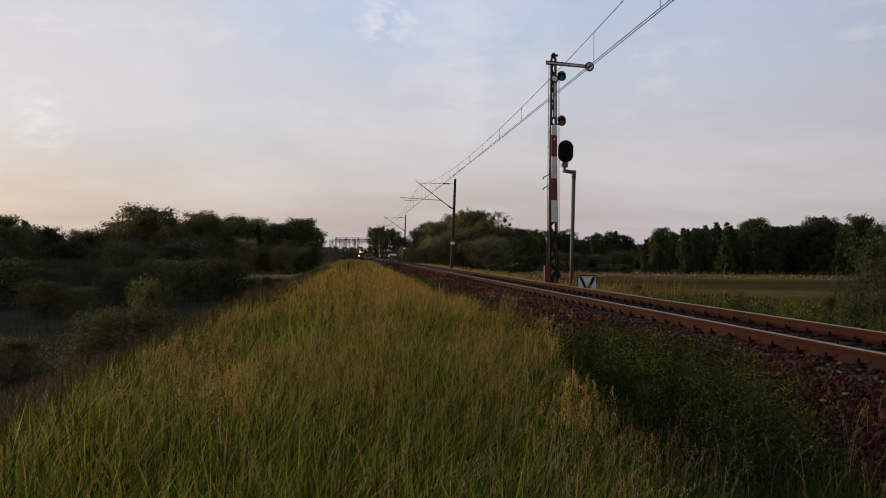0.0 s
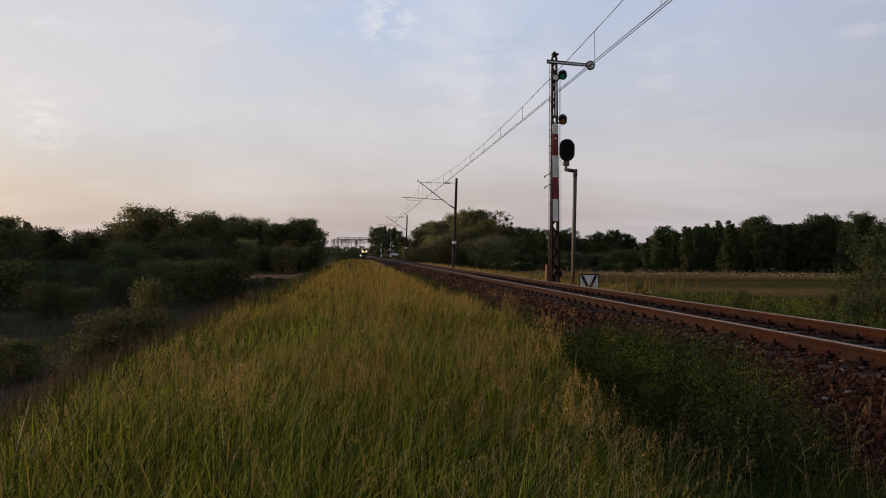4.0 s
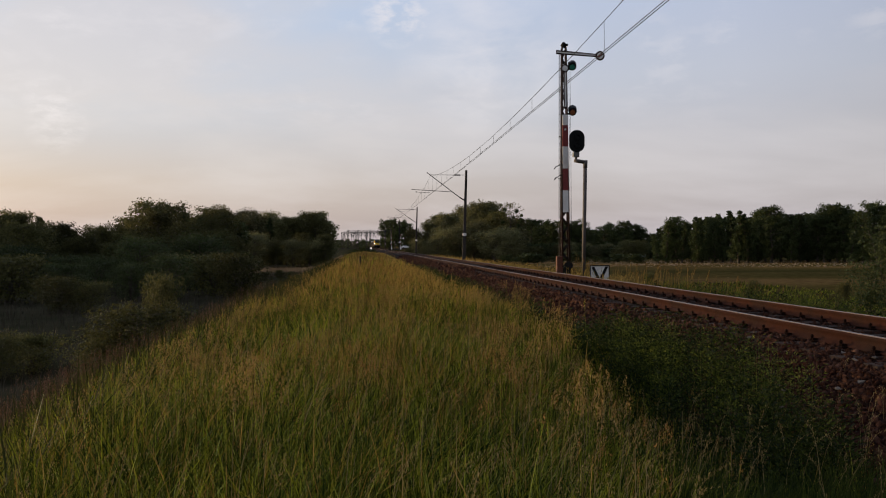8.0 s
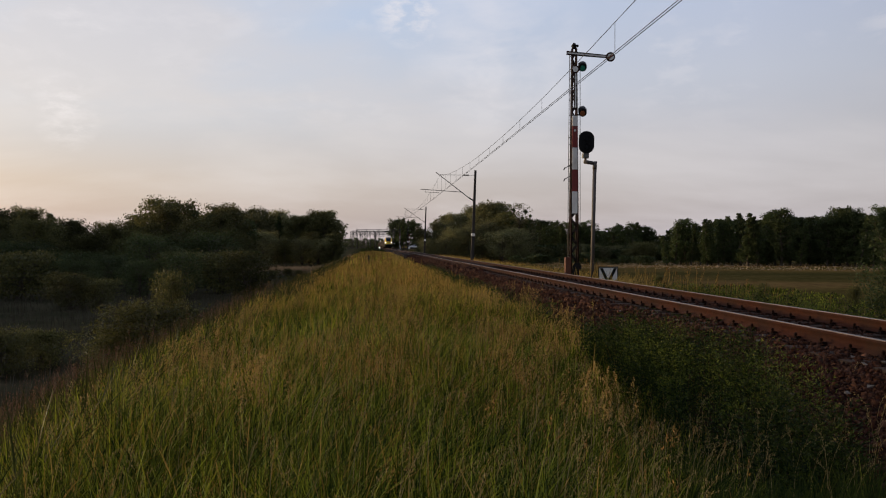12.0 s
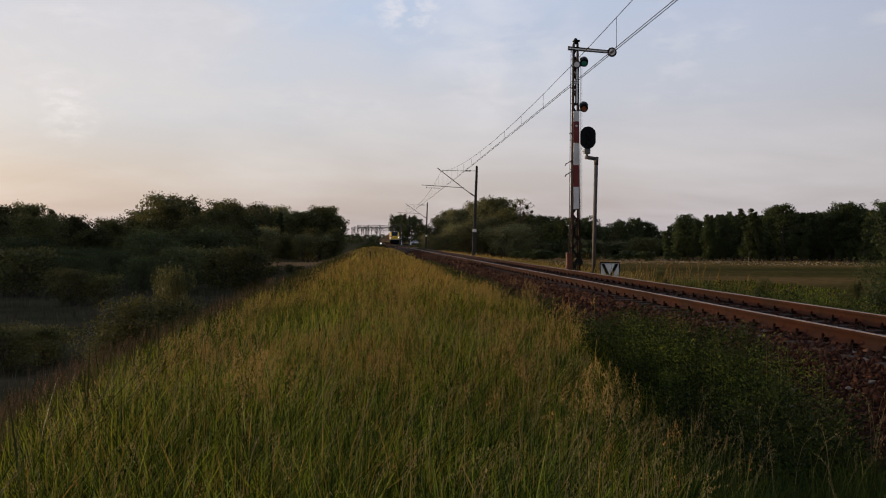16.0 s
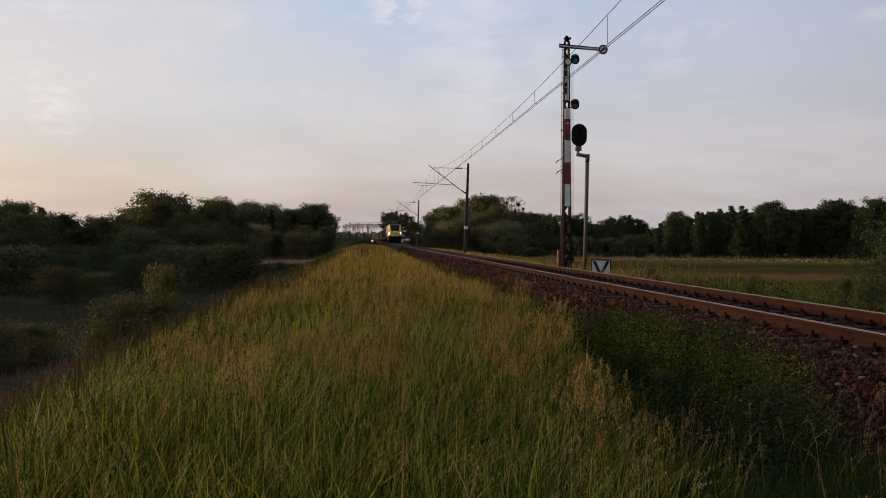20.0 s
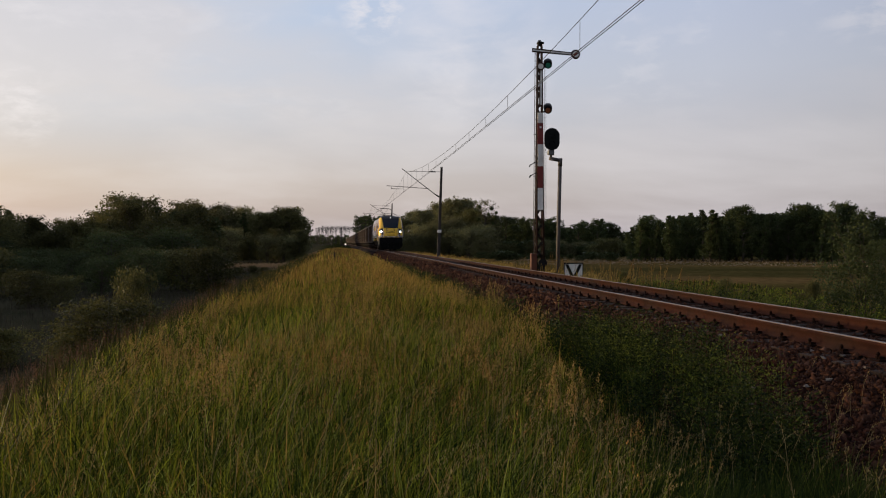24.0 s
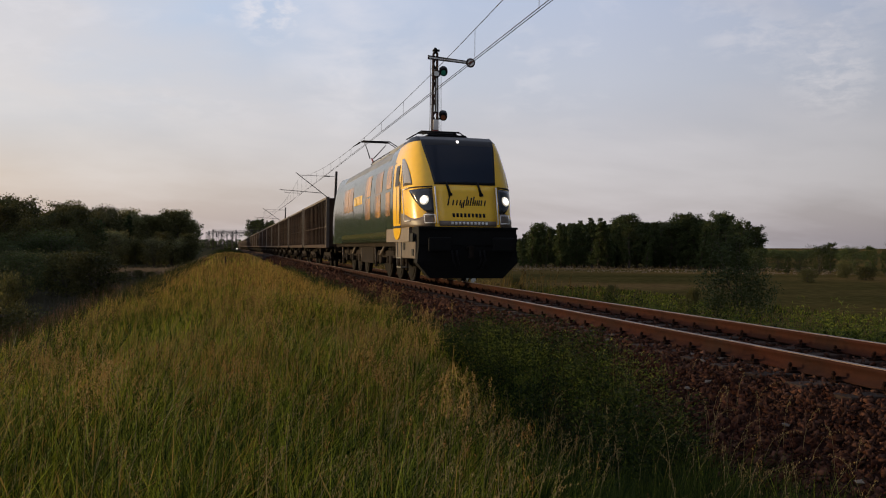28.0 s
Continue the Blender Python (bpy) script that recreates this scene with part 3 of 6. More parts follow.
    bm = bmesh.new()
    tube(bm, (1.62, -0.31, 0), (1.62, -0.27, 0), 0.215, n=28)
    part("arm_ring", bm, M_ARM, arm, "round dark red ring plate")
    bm = bmesh.new()
    tube(bm, (1.62, -0.322, 0), (1.62, -0.314, 0), 0.145, n=28)
    part("arm_disc", bm, M_WHITE, arm, "pale disc with a bar across")
    bm = bmesh.new()
    box(bm, 1.50, 1.74, -0.332, -0.327, -0.03, 0.03)
    part("disc_bar", bm, M_RED, arm).matrix_basis = Matrix.Translation((1.62, 0, 0)) @ Matrix.Rotation(radians(-40), 4, "Y") @ Matrix.Translation((-1.62, 0, 0))
    # the lower arm hangs along the mast
    bm = bmesh.new()
    box(bm, -0.085, 0.085, -0.30, -0.28, 7.2 + up, 8.95 + up)
    low = part("lower_arm", bm, M_ARM, e, "second arm folded along the mast")
    bm = bmesh.new()
    box(bm, -0.035, 0.035, -0.309, -0.304, 7.3 + up, 8.9 + up)
    part("lower_stripe", bm, M_WHITE, low, "pale stripe on the folded arm")
    bm = bmesh.new()
    tube(bm, (-0.02, -0.32, 9.04 + up), (-0.02, -0.285, 9.04 + up), 0.185, n=24)
    part("lower_ring", bm, M_ARM, low)
    bm = bmesh.new()
    tube(bm, (-0.02, -0.335, 9.04 + up), (-0.02, -0.325, 9.04 + up), 0.125, n=24)
    part("lower_disc", bm, M_WHITE, low)
    # finial
    bm = bmesh.new()
    tube(bm, (0, 0, top), (0, 0, top + 0.14), 0.12, 0.10, 12)
    tube(bm, (0, 0, top + 0.10), (0, 0, top + 0.25), 0.15, 0.05, 12)
    box(bm, 0.0, 0.2, -0.05, 0.05, top + 0.08, top + 0.18, 0.02)
    part("cap", bm, M_BLACK, e)
    # two lamps with spectacle glasses
    for z, col, nm in ((9.17, (0.012, 0.16, 0.10), "green"), (7.11, (0.20, 0.06, 0.02), "amber")):
        bm = bmesh.new()
        tube(bm, (0.44, 0.22, z + up + 0.16), (0.34, -0.26, z + up - 0.04), 0.20, 0.18, 16)
        box(bm, 0.05, 0.3, -0.05, 0.05, z + up - 0.12, z + up - 0.06)
        box(bm, 0.22, 0.44, -0.02, 0.16, z + up + 0.14, z + up + 0.24, 0.03)
        lamp = part("lamp", bm, M_BLACK, e, "hooded black signal lamp")
        bm = bmesh.new()
        tube(bm, (0.330, -0.275, z + up - 0.06), (0.327, -0.292, z + up - 0.066), 0.115, n=16)
        part("lens", bm, glow(nm + " glass", col, 0.03), lamp, nm + " signal glass")
    # pull wires, counterweight and drive box
    for s in (0.21, 0.27):
        bm = bmesh.new()
        tube(bm, (s + 0.02, -0.1, 0.8), (s, -0.1, 9.2 + up), 0.007, n=4)
        part("pull_wire", bm, M_WIRE, e)
    for z in (4.25, 4.75):
        bm = bmesh.new()
        tube(bm, (-0.45, -0.12, z + up - 0.2), (-0.12, -0.12, z + up), 0.02, n=5)
        tube(bm, (-0.5, -0.12, z + up - 0.28), (-0.44, -0.12, z + up - 0.16), 0.025, n=8)
        part("crank", bm, M_DARKSTEEL, e)
    bm = bmesh.new()
    box(bm, -0.45, -0.19, -0.32, -0.05, 0.55, 1.35, 0.02)
    part("drive_box", bm, M_ORANGE, e, "rusty orange drive cabinet")
    bm = bmesh.new()
    tube(bm, (0.12, -0.12, 0.9), (0.12, -0.20, 0.9), 0.2, n=16)
    box(bm, -0.1, 0.18, -0.22, 0.1, 0.55, 0.8, 0.02)
    part("wire_wheel", bm, M_DARKSTEEL, e)




def build_light_signal():
    gz = -0.95
    e = thing("light_signal", pose(9.78, 37.6, gz, 0, 1.3, 0), "black oval light signal on a bent grey post", "signal")
    up = -gz
    bm = bmesh.new()
    tube(bm, (0, 0, -0.2), (0, 0, 4.72 + up), 0.085, n=14)
    part("post", bm, M_POST, e)
    bm = bmesh.new()
    box(bm, -0.2, 0.2, -0.2, 0.2, -0.3, 0.18, 0.03)
    part("footing", bm, M_CONCRETE, e)
    bm = bmesh.new()
    tube(bm, (0.08, 0, 4.70 + up), (-0.50, 0, 4.78 + up), 0.085, n=12)
    tube(bm, (0.0, 0, 4.45 + up), (0.0, 0, 4.80 + up), 0.10, n=12)
    part("bracket", bm, M_POST, e)
    bm = bmesh.new()
    tube(bm, (-0.43, 0, 4.78 + up), (-0.43, 0, 5.2 + up), 0.055, n=10)
    box(bm, -0.57, -0.30, -0.12, 0.12, 4.93 + up, 5.15 + up, 0.02)
    part("neck", bm, M_STEEL, e, "pale grey neck with cable clamps")
    bm = bmesh.new()
    tube(bm, (-0.72, -0.1, 5.17 + up), (-0.68, -0.1, 5.02 + up), 0.008, n=4)
    tube(bm, (-0.68, -0.1, 5.02 + up), (-0.43, -0.1, 4.98 + up), 0.008, n=4)
    part("stay", bm, M_DARKSTEEL, e)
    # oval backing plate
    bm = bmesh.new()
    pts = []
    for i in range(40):
        a = 2 * math.pi * i / 40
        x, z = 0.35 * math.cos(a), 0.35 * math.sin(a)
        pts.append((x, z + (0.20 if math.sin(a) > 0 else -0.10)))
    lo = [bm.verts.new((x - 0.43, -0.14, z + 5.585 + up)) for x, z in pts]
    hi = [bm.verts.new((x - 0.43, -0.08, z + 5.585 + up)) for x, z in pts]
    bm.faces.new(lo)
    bm.faces.new(hi[::-1])
    for i in range(40):
        bm.faces.new((lo[i], hi[i], hi[(i + 1) % 40], lo[(i + 1) % 40]))
    head = part("backing_plate", bm, M_BLACK, e, "matt black oval plate")
    bm = bmesh.new()
    box(bm, -0.60, -0.26, -0.08, 0.2, 5.25 + up, 5.95 + up, 0.04)
    part("lamp_case", bm, M_BLACK, head)
    for z in (5.43, 5.79):
        bm = bmesh.new()
        tube(bm, (-0.43, -0.14, z + up), (-0.43, -0.20, z + up + 0.01), 0.115, 0.115, 18, caps=False)
        part("hood", bm, M_BLACK, head)
        bm = bmesh.new()
        tube(bm, (-0.43, -0.145, z + up), (-0.43, -0.155, z + up), 0.10, n=18)
        part("lens", bm, mat("dark lens", (0.004, 0.004, 0.005), 0.5, spec=0.2), head)


def build_v_board():
    e = thing("marker_board", pose(10.25, 36.6, -1.0), "white trackside board with a black letter-like chevron", "sign")
    bm = bmesh.new()
    for s in (-0.36, 0.36):
        box(bm, s - 0.03, s + 0.03, 0.0, 0.05, -0.2, 1.0)
    part("legs", bm, M_DARKSTEEL, e)
    bm = bmesh.new()
    box(bm, -0.42, 0.42, -0.02, 0.0, 0.40, 1.06)
    part("board", bm, M_WHITE, e)
    for x0, x1 in ((-0.44, -0.40), (0.40, 0.44)):
        bm = bmesh.new()
        box(bm, x0, x1, -0.03, 0.01, 0.38, 1.08)
        part("rim", bm, M_BLACK, e)
    for z0, z1 in ((0.36, 0.40), (1.06, 1.11)):
        bm = bmesh.new()
        box(bm, -0.44, 0.44, -0.03, 0.01, z0, z1)
        part("rim", bm, M_BLACK, e)
    for s in (-1, 1):
        bm = bmesh.new()
        a, b, w = Vector((s * 0.31, 1.04)), Vector((s * 0.03, 0.46)), 0.07
        q = [(a.x - w, a.y), (a.x + w, a.y), (b.x + w, b.y), (b.x - w, b.y)]
        lo = [bm.verts.new((x, -0.034 - 0.002 * (s > 0), z)) for x, z in q]
        hi = [bm.verts.new((x, -0.024, z)) for x, z in q]
        bm.faces.new(lo)
        for i in range(4):
            bm.faces.new((lo[i], hi[i], hi[(i + 1) % 4], lo[(i + 1) % 4]))
        part("stroke", bm, M_BLACK, e, "black slanting stroke")


build_semaphore()
build_light_signal()
build_v_board()


# ---- station gantries, crossing and cars far down the line ----
def build_gantry(y, x0, x1, legs, height):
    e = thing("catenary_gantry", pose(0, y, -0.5), "grey steel lattice gantry over the station tracks", "gantry", "gantries of the station")
    for x in legs:
        bm = bmesh.new()
        for s in (-0.3, 0.3):
            tube(bm, (x + s, 0, 0), (x + s * 0.8, 0, height), 0.11, n=5)
        for i in range(8):
            s = 0.3 if i % 2 else -0.3
            tube(bm, (x + s, 0, height * i / 8), (x - s, 0, height * (i + 1) / 8), 0.04, n=4)
        part("leg", bm, M_GANTRY, e)
    for z in (height - 0.2, height - 1.1):
        bm = bmesh.new()
        box(bm, x0, x1, -0.1, 0.1, z - 0.08, z + 0.08)
        part("chord", bm, M_GANTRY, e)
    n = int((x1 - x0) / 1.1)
    for i in range(n):
        xa, xb = x0 + (x1 - x0) * i / n, x0 + (x1 - x0) * (i + 1) / n
        s = i % 2
        bm = bmesh.new()
        tube(bm, (xa, 0, height - (0.2 if s else 1.1)), (xb, 0, height - (1.1 if s else 0.2)), 0.05, n=4)
        part("brace", bm, M_GANTRY, e)
    for x in np.arange(x0 + 2, x1 - 1, 4.6):
        bm = bmesh.new()
        tube(bm, (x, 0, height - 1.1), (x, 0, height - 3.3), 0.08, n=5)
        tube(bm, (x, 0, height - 2.0), (x + 1.4, 0, height - 3.0), 0.05, n=5)
        part("hanger", bm, M_GANTRY, e)


build_gantry(400, -8.0, 13.0, (-7.5, -3.0, 2.6, 9.5, 12.5), 9.3)
build_gantry(455, -11.0, 15.0, (-10.5, -4.5, 1.0, 9.3, 14.5), 9.6)
build_gantry(520, -14.0, 15.0, (-13.5, -6.5, 1.4, 10, 14.5), 10.2)
build_gantry(600, -15.0, 16.0, (-14.5, -9, -2.0, 2.2, 15.5), 10.5)


def build_car(x, y, z, turn, paint, label):
    e = thing("car", pose(x, y, z, 0, 0, turn), label, "car")
    bm = bmesh.new()
    prof = [(-2.1, 0.3), (-2.15, 0.75), (-1.95, 0.92), (-1.6, 0.98), (-1.05, 1.42), (0.35, 1.46), (1.15, 0.98), (1.95, 0.86), (2.12, 0.65), (2.1, 0.3)]
    lo = [bm.verts.new((x_, -0.85 + (0.16 if z_ > 1.2 else 0), z_)) for x_, z_ in prof]
    hi = [bm.verts.new((x_, 0.85 - (0.16 if z_ > 1.2 else 0), z_)) for x_, z_ in prof]
    bm.faces.new(lo)
    bm.faces.new(hi[::-1])
    for i in range(len(prof)):
        j = (i + 1) % len(prof)
        bm.faces.new((lo[i], hi[i], hi[j], lo[j]))
    part("body", bm, paint, e)
    glass = mat("car glass", (0.015, 0.017, 0.02), 0.12)
    for s in (-1, 1):
        bm = bmesh.new()
        for a, b in ((-1.35, -0.4), (-0.32, 0.65)):
            q = [(a, 1.0), (b + 0.25, 1.0), (b, 1.38), (a + 0.3, 1.38)]
            f = [bm.verts.new((x_, s * (0.86 - 0.13 * (z_ - 1.0) / 0.38), z_)) for x_, z_ in q]
            bm.faces.new(f)
        part("side_window", bm, glass, e)
        for xw in (-1.35, 1.3):
            bm = bmesh.new()
            tube(bm, (xw, s * 0.68, 0.31), (xw, s * 0.87, 0.31), 0.31, n=16)
            part("wheel", bm, M_BLACK, e)


M_CARWHITE = mat("white car paint", (0.75, 0.75, 0.75), 0.3, vary=0.05)
build_car(18.6, 380, 0.05, 0, M_CARWHITE, "white car waiting at the level crossing")
build_car(63, 300, -0.9, 15, M_CARWHITE, "white car parked behind the trees")


def build_crossing():
    bm = bmesh.new()
    box(bm, 1, 60, 374, 384, -0.6, -0.02)
    ob = part("crossing_road", bm, mat("asphalt", (0.05, 0.05, 0.05), 1.0, scale=3, spec=0.0))
    tagged(ob, "grey road across the line at the crossing", "road", kind="structure")
    for x in (11.5, 15.5):
        e = thing("crossing_barrier", pose(x, 366, -0.4), "raised red and white crossing barrier", "barrier", "barriers of the crossing")
        for i in range(6):
            bm = bmesh.new()
            box(bm, -0.09, 0.09, -0.05, 0.05, 1.0 + i * 0.9, 1.0 + (i + 1) * 0.9)
            part("boom_section", bm, M_RED if i % 2 else M_WHITE, e)
        bm = bmesh.new()
        box(bm, -0.3, 0.3, -0.3, 0.3, 0, 1.1, 0.05)
        part("stand", bm, M_WHITE, e)
    e = thing("shunting_signal", pose(2.2, 290, -0.75), "low white shunting signal beside the track", "signal")
    bm = bmesh.new()
    tube(bm, (0, 0, 0), (0, 0, 0.9), 0.06, n=8)
    part("stem", bm, M_STEEL, e)
    bm = bmesh.new()
    box(bm, -0.32, 0.32, -0.15, 0.15, 0.9, 1.4, 0.08)
    part("case", bm, M_WHITE, e)
    bm = bmesh.new()
    tube(bm, (0, -0.16, 1.15), (0, -0.19, 1.15), 0.2, n=14)
    part("lens", bm, glow("white signal glass", (1.0, 0.9, 0.8), 1.2), e)
    e = thing("marker_post", pose(-0.3, 60.5, -0.7), "short dark post in the grass", "post")
    bm = bmesh.new()
    tube(bm, (0, 0, 0), (0, 0, 1.05), 0.06, 0.05, 8)
    part("stake", bm, M_DARKSTEEL, e)


build_crossing()


# ---- trees ----
RNG = np.random.default_rng(7)


def limb(bm, a, b, r0, r1, n=6):
    tube(bm, a, b, r0, r1, n, caps=False)


def leaf_cloud(name, centres, radii, count, size, material, flat=0.75, seed=1):
    """Many small leaf sprays round the clump centres, denser to their outside."""
    r = np.random.default_rng(seed)
    w = radii ** 2
    pick = r.choice(len(centres), count, p=w / w.sum())
    d = r.normal(size=(count, 3))
    d /= np.linalg.norm(d, axis=1)[:, None]
    rad = radii[pick] * (0.25 + 1.05 * r.random(count) ** 0.8 + 0.2 * r.random(count) ** 6)
    c = centres[pick] + d * rad[:, None] * np.array([1, 1, flat])
    u = r.normal(size=(count, 3))
    u /= np.linalg.norm(u, axis=1)[:, None]
    v = np.cross(u, r.normal(size=(count, 3)))
    v /= np.linalg.norm(v, axis=1)[:, None]
    s = size * (0.55 + 0.9 * r.random(count))[:, None]
    V = np.stack([c - u * s, c + u * s * 0.7 - v * s * 0.6, c + u * s * 0.8 + v * s * 0.6], 1).reshape(-1, 3)
    F = np.arange(count * 3).reshape(-1, 3)
    return mesh_np(name, V, F, material)


def make_tree(seed, h, spread, base, leaves, size, material, bark, stems=1, kind="broad", thick=1.0):
    """A unit tree at the origin: trunk with limbs, and a crown of leaf sprays. h: height, base: where the crown starts."""
    r = np.random.default_rng(seed)
    bm = bmesh.new()
    cs, rs = [], []
    for s in range(stems):
        lean = r.normal(size=2) * (0.05 if stems == 1 else 0.16) * h
        top = Vector((lean[0], lean[1], h * 0.93))
        pts = [Vector((0.15 * s, 0.1 * s, -0.3))] + [Vector((lean[0] * t + r.normal() * 0.012 * h, lean[1] * t + r.normal() * 0.012 * h, h * 0.93 * t)) for t in (0.25, 0.5, 0.75)] + [top]
        rad = [thick * q * h for q in (0.022, 0.017, 0.012, 0.007, 0.002)]
        for i in range(4):
            limb(bm, pts[i], pts[i + 1], rad[i], rad[i + 1], 8)
        n = int((30 if kind != "spire" else 46) / stems) + (4 if kind == "spire" else 12)
        for i in range(n):
            t = base / h + (0.97 - base / h) * (i + r.random()) / n
            k = min(3, int(t / 0.93 * 4))
            f = min(1.0, t / 0.93 * 4 - k)
            p = pts[k].lerp(pts[k + 1], f)
            a = i * 2.4 + r.random()
            if kind == "pine":
                reach = spread * (1.05 - t) * (0.8 + 0.4 * r.random())
            elif kind == "spire":
                reach = spread * (1.06 - t ** 3.2) * (0.5 + 0.6 * r.random())
            else:
                q = (t - base / h) / (1 - base / h)
                reach = spread * (0.35 + 1.1 * math.sin(math.pi * min(1, 0.18 + 0.78 * q))) * (0.55 + 0.55 * r.random())
            e = p + Vector((math.cos(a) * reach, math.sin(a) * reach, reach * (0.15 + 0.45 * r.random())))
            if e.z > h:
                e.z = h * (0.95 + 0.05 * r.random())
            limb(bm, p, e, thick * 0.006 * h, thick * 0.0015 * h, 4)
            cs += [e, p.lerp(e, 0.6)]
            fat = 0.85 * (1.2 - 0.9 * t) if kind == "pine" else 0.95 * (1.1 - 0.55 * t) if kind == "spire" else 0.8
            rs += [fat * spread * (0.30 + 0.26 * r.random()), fat * spread * (0.26 + 0.22 * r.random())]
        cs.append(top)
        rs.append(spread * (0.3 if kind == "broad" else 0.2))
    trunk = bpy.data.meshes.new("trunk")
    bm.to_mesh(trunk)
    bm.free()
    trunk.materials.append(bark)
    crown = leaf_cloud("crown", np.array([list(c) for c in cs]), np.array(rs), leaves, size, material, seed=seed + 50)
    return trunk, crown


def plant(meshes, x, y, height, unit, name="tree", label="", category="tree", group="", turn=0.0, wide=1.0, sink=0.0):
    s = height / unit
    m = Matrix.Translation((x, y, float(ground_z(x, y)) - sink)) @ Matrix.Rotation(turn, 4, "Z") @ Matrix.Diagonal((s * wide, s * wide, s, 1))
    e = thing(name, m, label, category, group)
    for n, me in zip(("trunk", "crown"), meshes):
        o = new(n, me)
        o.parent = e
    return e


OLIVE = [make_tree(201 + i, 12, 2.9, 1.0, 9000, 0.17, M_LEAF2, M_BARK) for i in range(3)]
BROAD = [make_tree(11 + i, 12, 2.9, 1.2, 9000, 0.165, M_LEAF, M_BARK) for i in range(4)]
DARK = [make_tree(31 + i, 14, 2.5, 1.0, 8000, 0.18, M_LEAF3, M_BARK) for i in range(4)]
PINE = [make_tree(51 + i, 14, 2.6, 3.0, 5000, 0.18, M_LEAF3, M_BARK, kind="pine") for i in range(2)]
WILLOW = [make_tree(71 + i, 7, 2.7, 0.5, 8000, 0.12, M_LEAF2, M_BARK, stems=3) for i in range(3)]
TALL = [make_tree(61 + i, 14, 1.55, 0.8, 7500, 0.15, M_LEAF3, M_BARK, kind="spire") for i in range(3)]
DWILLOW = [make_tree(171 + i, 7, 2.9, 0.3, 7000, 0.12, M_LEAF3, M_BARK, stems=3) for i in range(2)]
SPARSE = make_tree(91, 13, 1.9, 5.0, 900, 0.16, M_LEAF, M_BARK, thick=0.8)
SHRUB = [make_tree(101 + i, 3, 1.5, 0.1, 7000, 0.07, M_LEAF, M_BARK, stems=4) for i in range(3)]
GSHRUB = [make_tree(111 + i, 3, 1.5, 0.1, 6000, 0.075, M_LEAF, M_BARK, stems=4) for i in range(2)]
DSHRUB = [make_tree(121 + i, 3, 1.6, 0.1, 4500, 0.10, M_LEAF, M_BARK, stems=4) for i in range(2)]


def at_bearing(az, dist):
    a = radians(az)
    return dist * math.sin(a), dist * math.cos(a)


def stand(az0, az1, dist, tops, kinds, gap, jitter, spread, seed, wide):
    """Places along a span of bearings; tops: (bearing, elevation in degrees) of the skyline."""
    r = random.Random(seed)
    az = az0
    while az < az1:
        d = dist + r.uniform(-0.5, 0.5) * spread
        x, y = at_bearing(az, d)
        el = np.interp(az, [p[0] for p in tops], [p[1] for p in tops])
        h = (1.0 + d * math.tan(radians(el)) - float(ground_z(x, y))) * 1.04 * (1 - r.random() * jitter)
        meshes, unit = r.choice(kinds)
        turn, w = r.uniform(0, 6.28), wide * r.uniform(0.85, 1.2)
        if h > 0.6:
            yield meshes, unit, x, y, h, turn, w
        az += gap * r.uniform(0.6, 1.4)


def row_of(az0, az1, dist, tops, kinds, label, group, gap, jitter=0.25, spread=12.0, name="tree", seed=5, wide=1.0):
    """A stand of single trees."""
    for meshes, unit, x, y, h, turn, w in stand(az0, az1, dist, tops, kinds, gap, jitter, spread, seed, wide):
        plant(meshes, x, y, h, unit, name, label, name, group, turn, w)


def woods(name, spans, label):
    """Trees too far or too hidden to tell apart, as one mesh with coarser leaves."""
    V, F, off = [], [], 0
    for span in spans:
        for (trunk, crown), unit, x, y, h, turn, w in stand(*span):
            n = len(crown.vertices)
            co = np.empty(n * 3, dtype=np.float32)
            crown.vertices.foreach_get("co", co)
            q = co.reshape(-1, 3, 3)[::3]
            c = q.mean(axis=1, keepdims=True)
            q = (c + (q - c) * 2.0).reshape(-1, 3)
            s = h / unit
            ca, sa = math.cos(turn), math.sin(turn)
            g = float(ground_z(x, y))
            V.append(np.stack([x + s * w * (ca * q[:, 0] - sa * q[:, 1]), y + s * w * (sa * q[:, 0] + ca * q[:, 1]), g + s * q[:, 2]], 1))
            F.append(np.arange(len(q)).reshape(-1, 3) + off)
            off += len(q)
    ob = new(name, mesh_np(name, np.concatenate(V), np.concatenate(F), M_LEAF3))
    tagged(ob, label, "woods", kind="stuff")


K_BROAD = [(m, 12) for m in BROAD]
K_DARK = [(m, 14) for m in DARK] + [(m, 14) for m in PINE]
K_OLIVE = [(m, 12) for m in OLIVE]
K_TALL = [(m, 14) for m in TALL]
K_WILLOW = [(m, 7) for m in WILLOW]
K_DWILLOW = [(m, 7) for m in DWILLOW]
K_SHRUB = [(m, 3) for m in SHRUB]
K_DSHRUB = [(m, 3) for m in DSHRUB]

LEFT_SKY = [(-40, 2.1), (-23, 2.1), (-19.4, 2.1), (-18.6, 1.3), (-15.7, 1.2), (-14.6, 1.9), (-13.9, 2.85), (-13.2, 2.8), (-12.6, 2.1), (-12.1, 2.4), (-11, 2.2), (-9.7, 2.5), (-7.8, 2.0), (-7, 2.3), (-6.2, 1.95), (-5, 1.75), (-3.6, 2.15), (-2.7, 2.3), (-2.2, 1.5), (-1.9, 0.7)]
MARSH = "trees behind the marsh"
DARKTREE, WILLOWTREE = "dark green broadleaf tree at the marsh edge", "bushy grey-green willow below taller trees"
row_of(-27, -8.5, 150, LEFT_SKY, K_BROAD + K_TALL[:2], DARKTREE, MARSH, 0.95, 0.06, 14, seed=3)
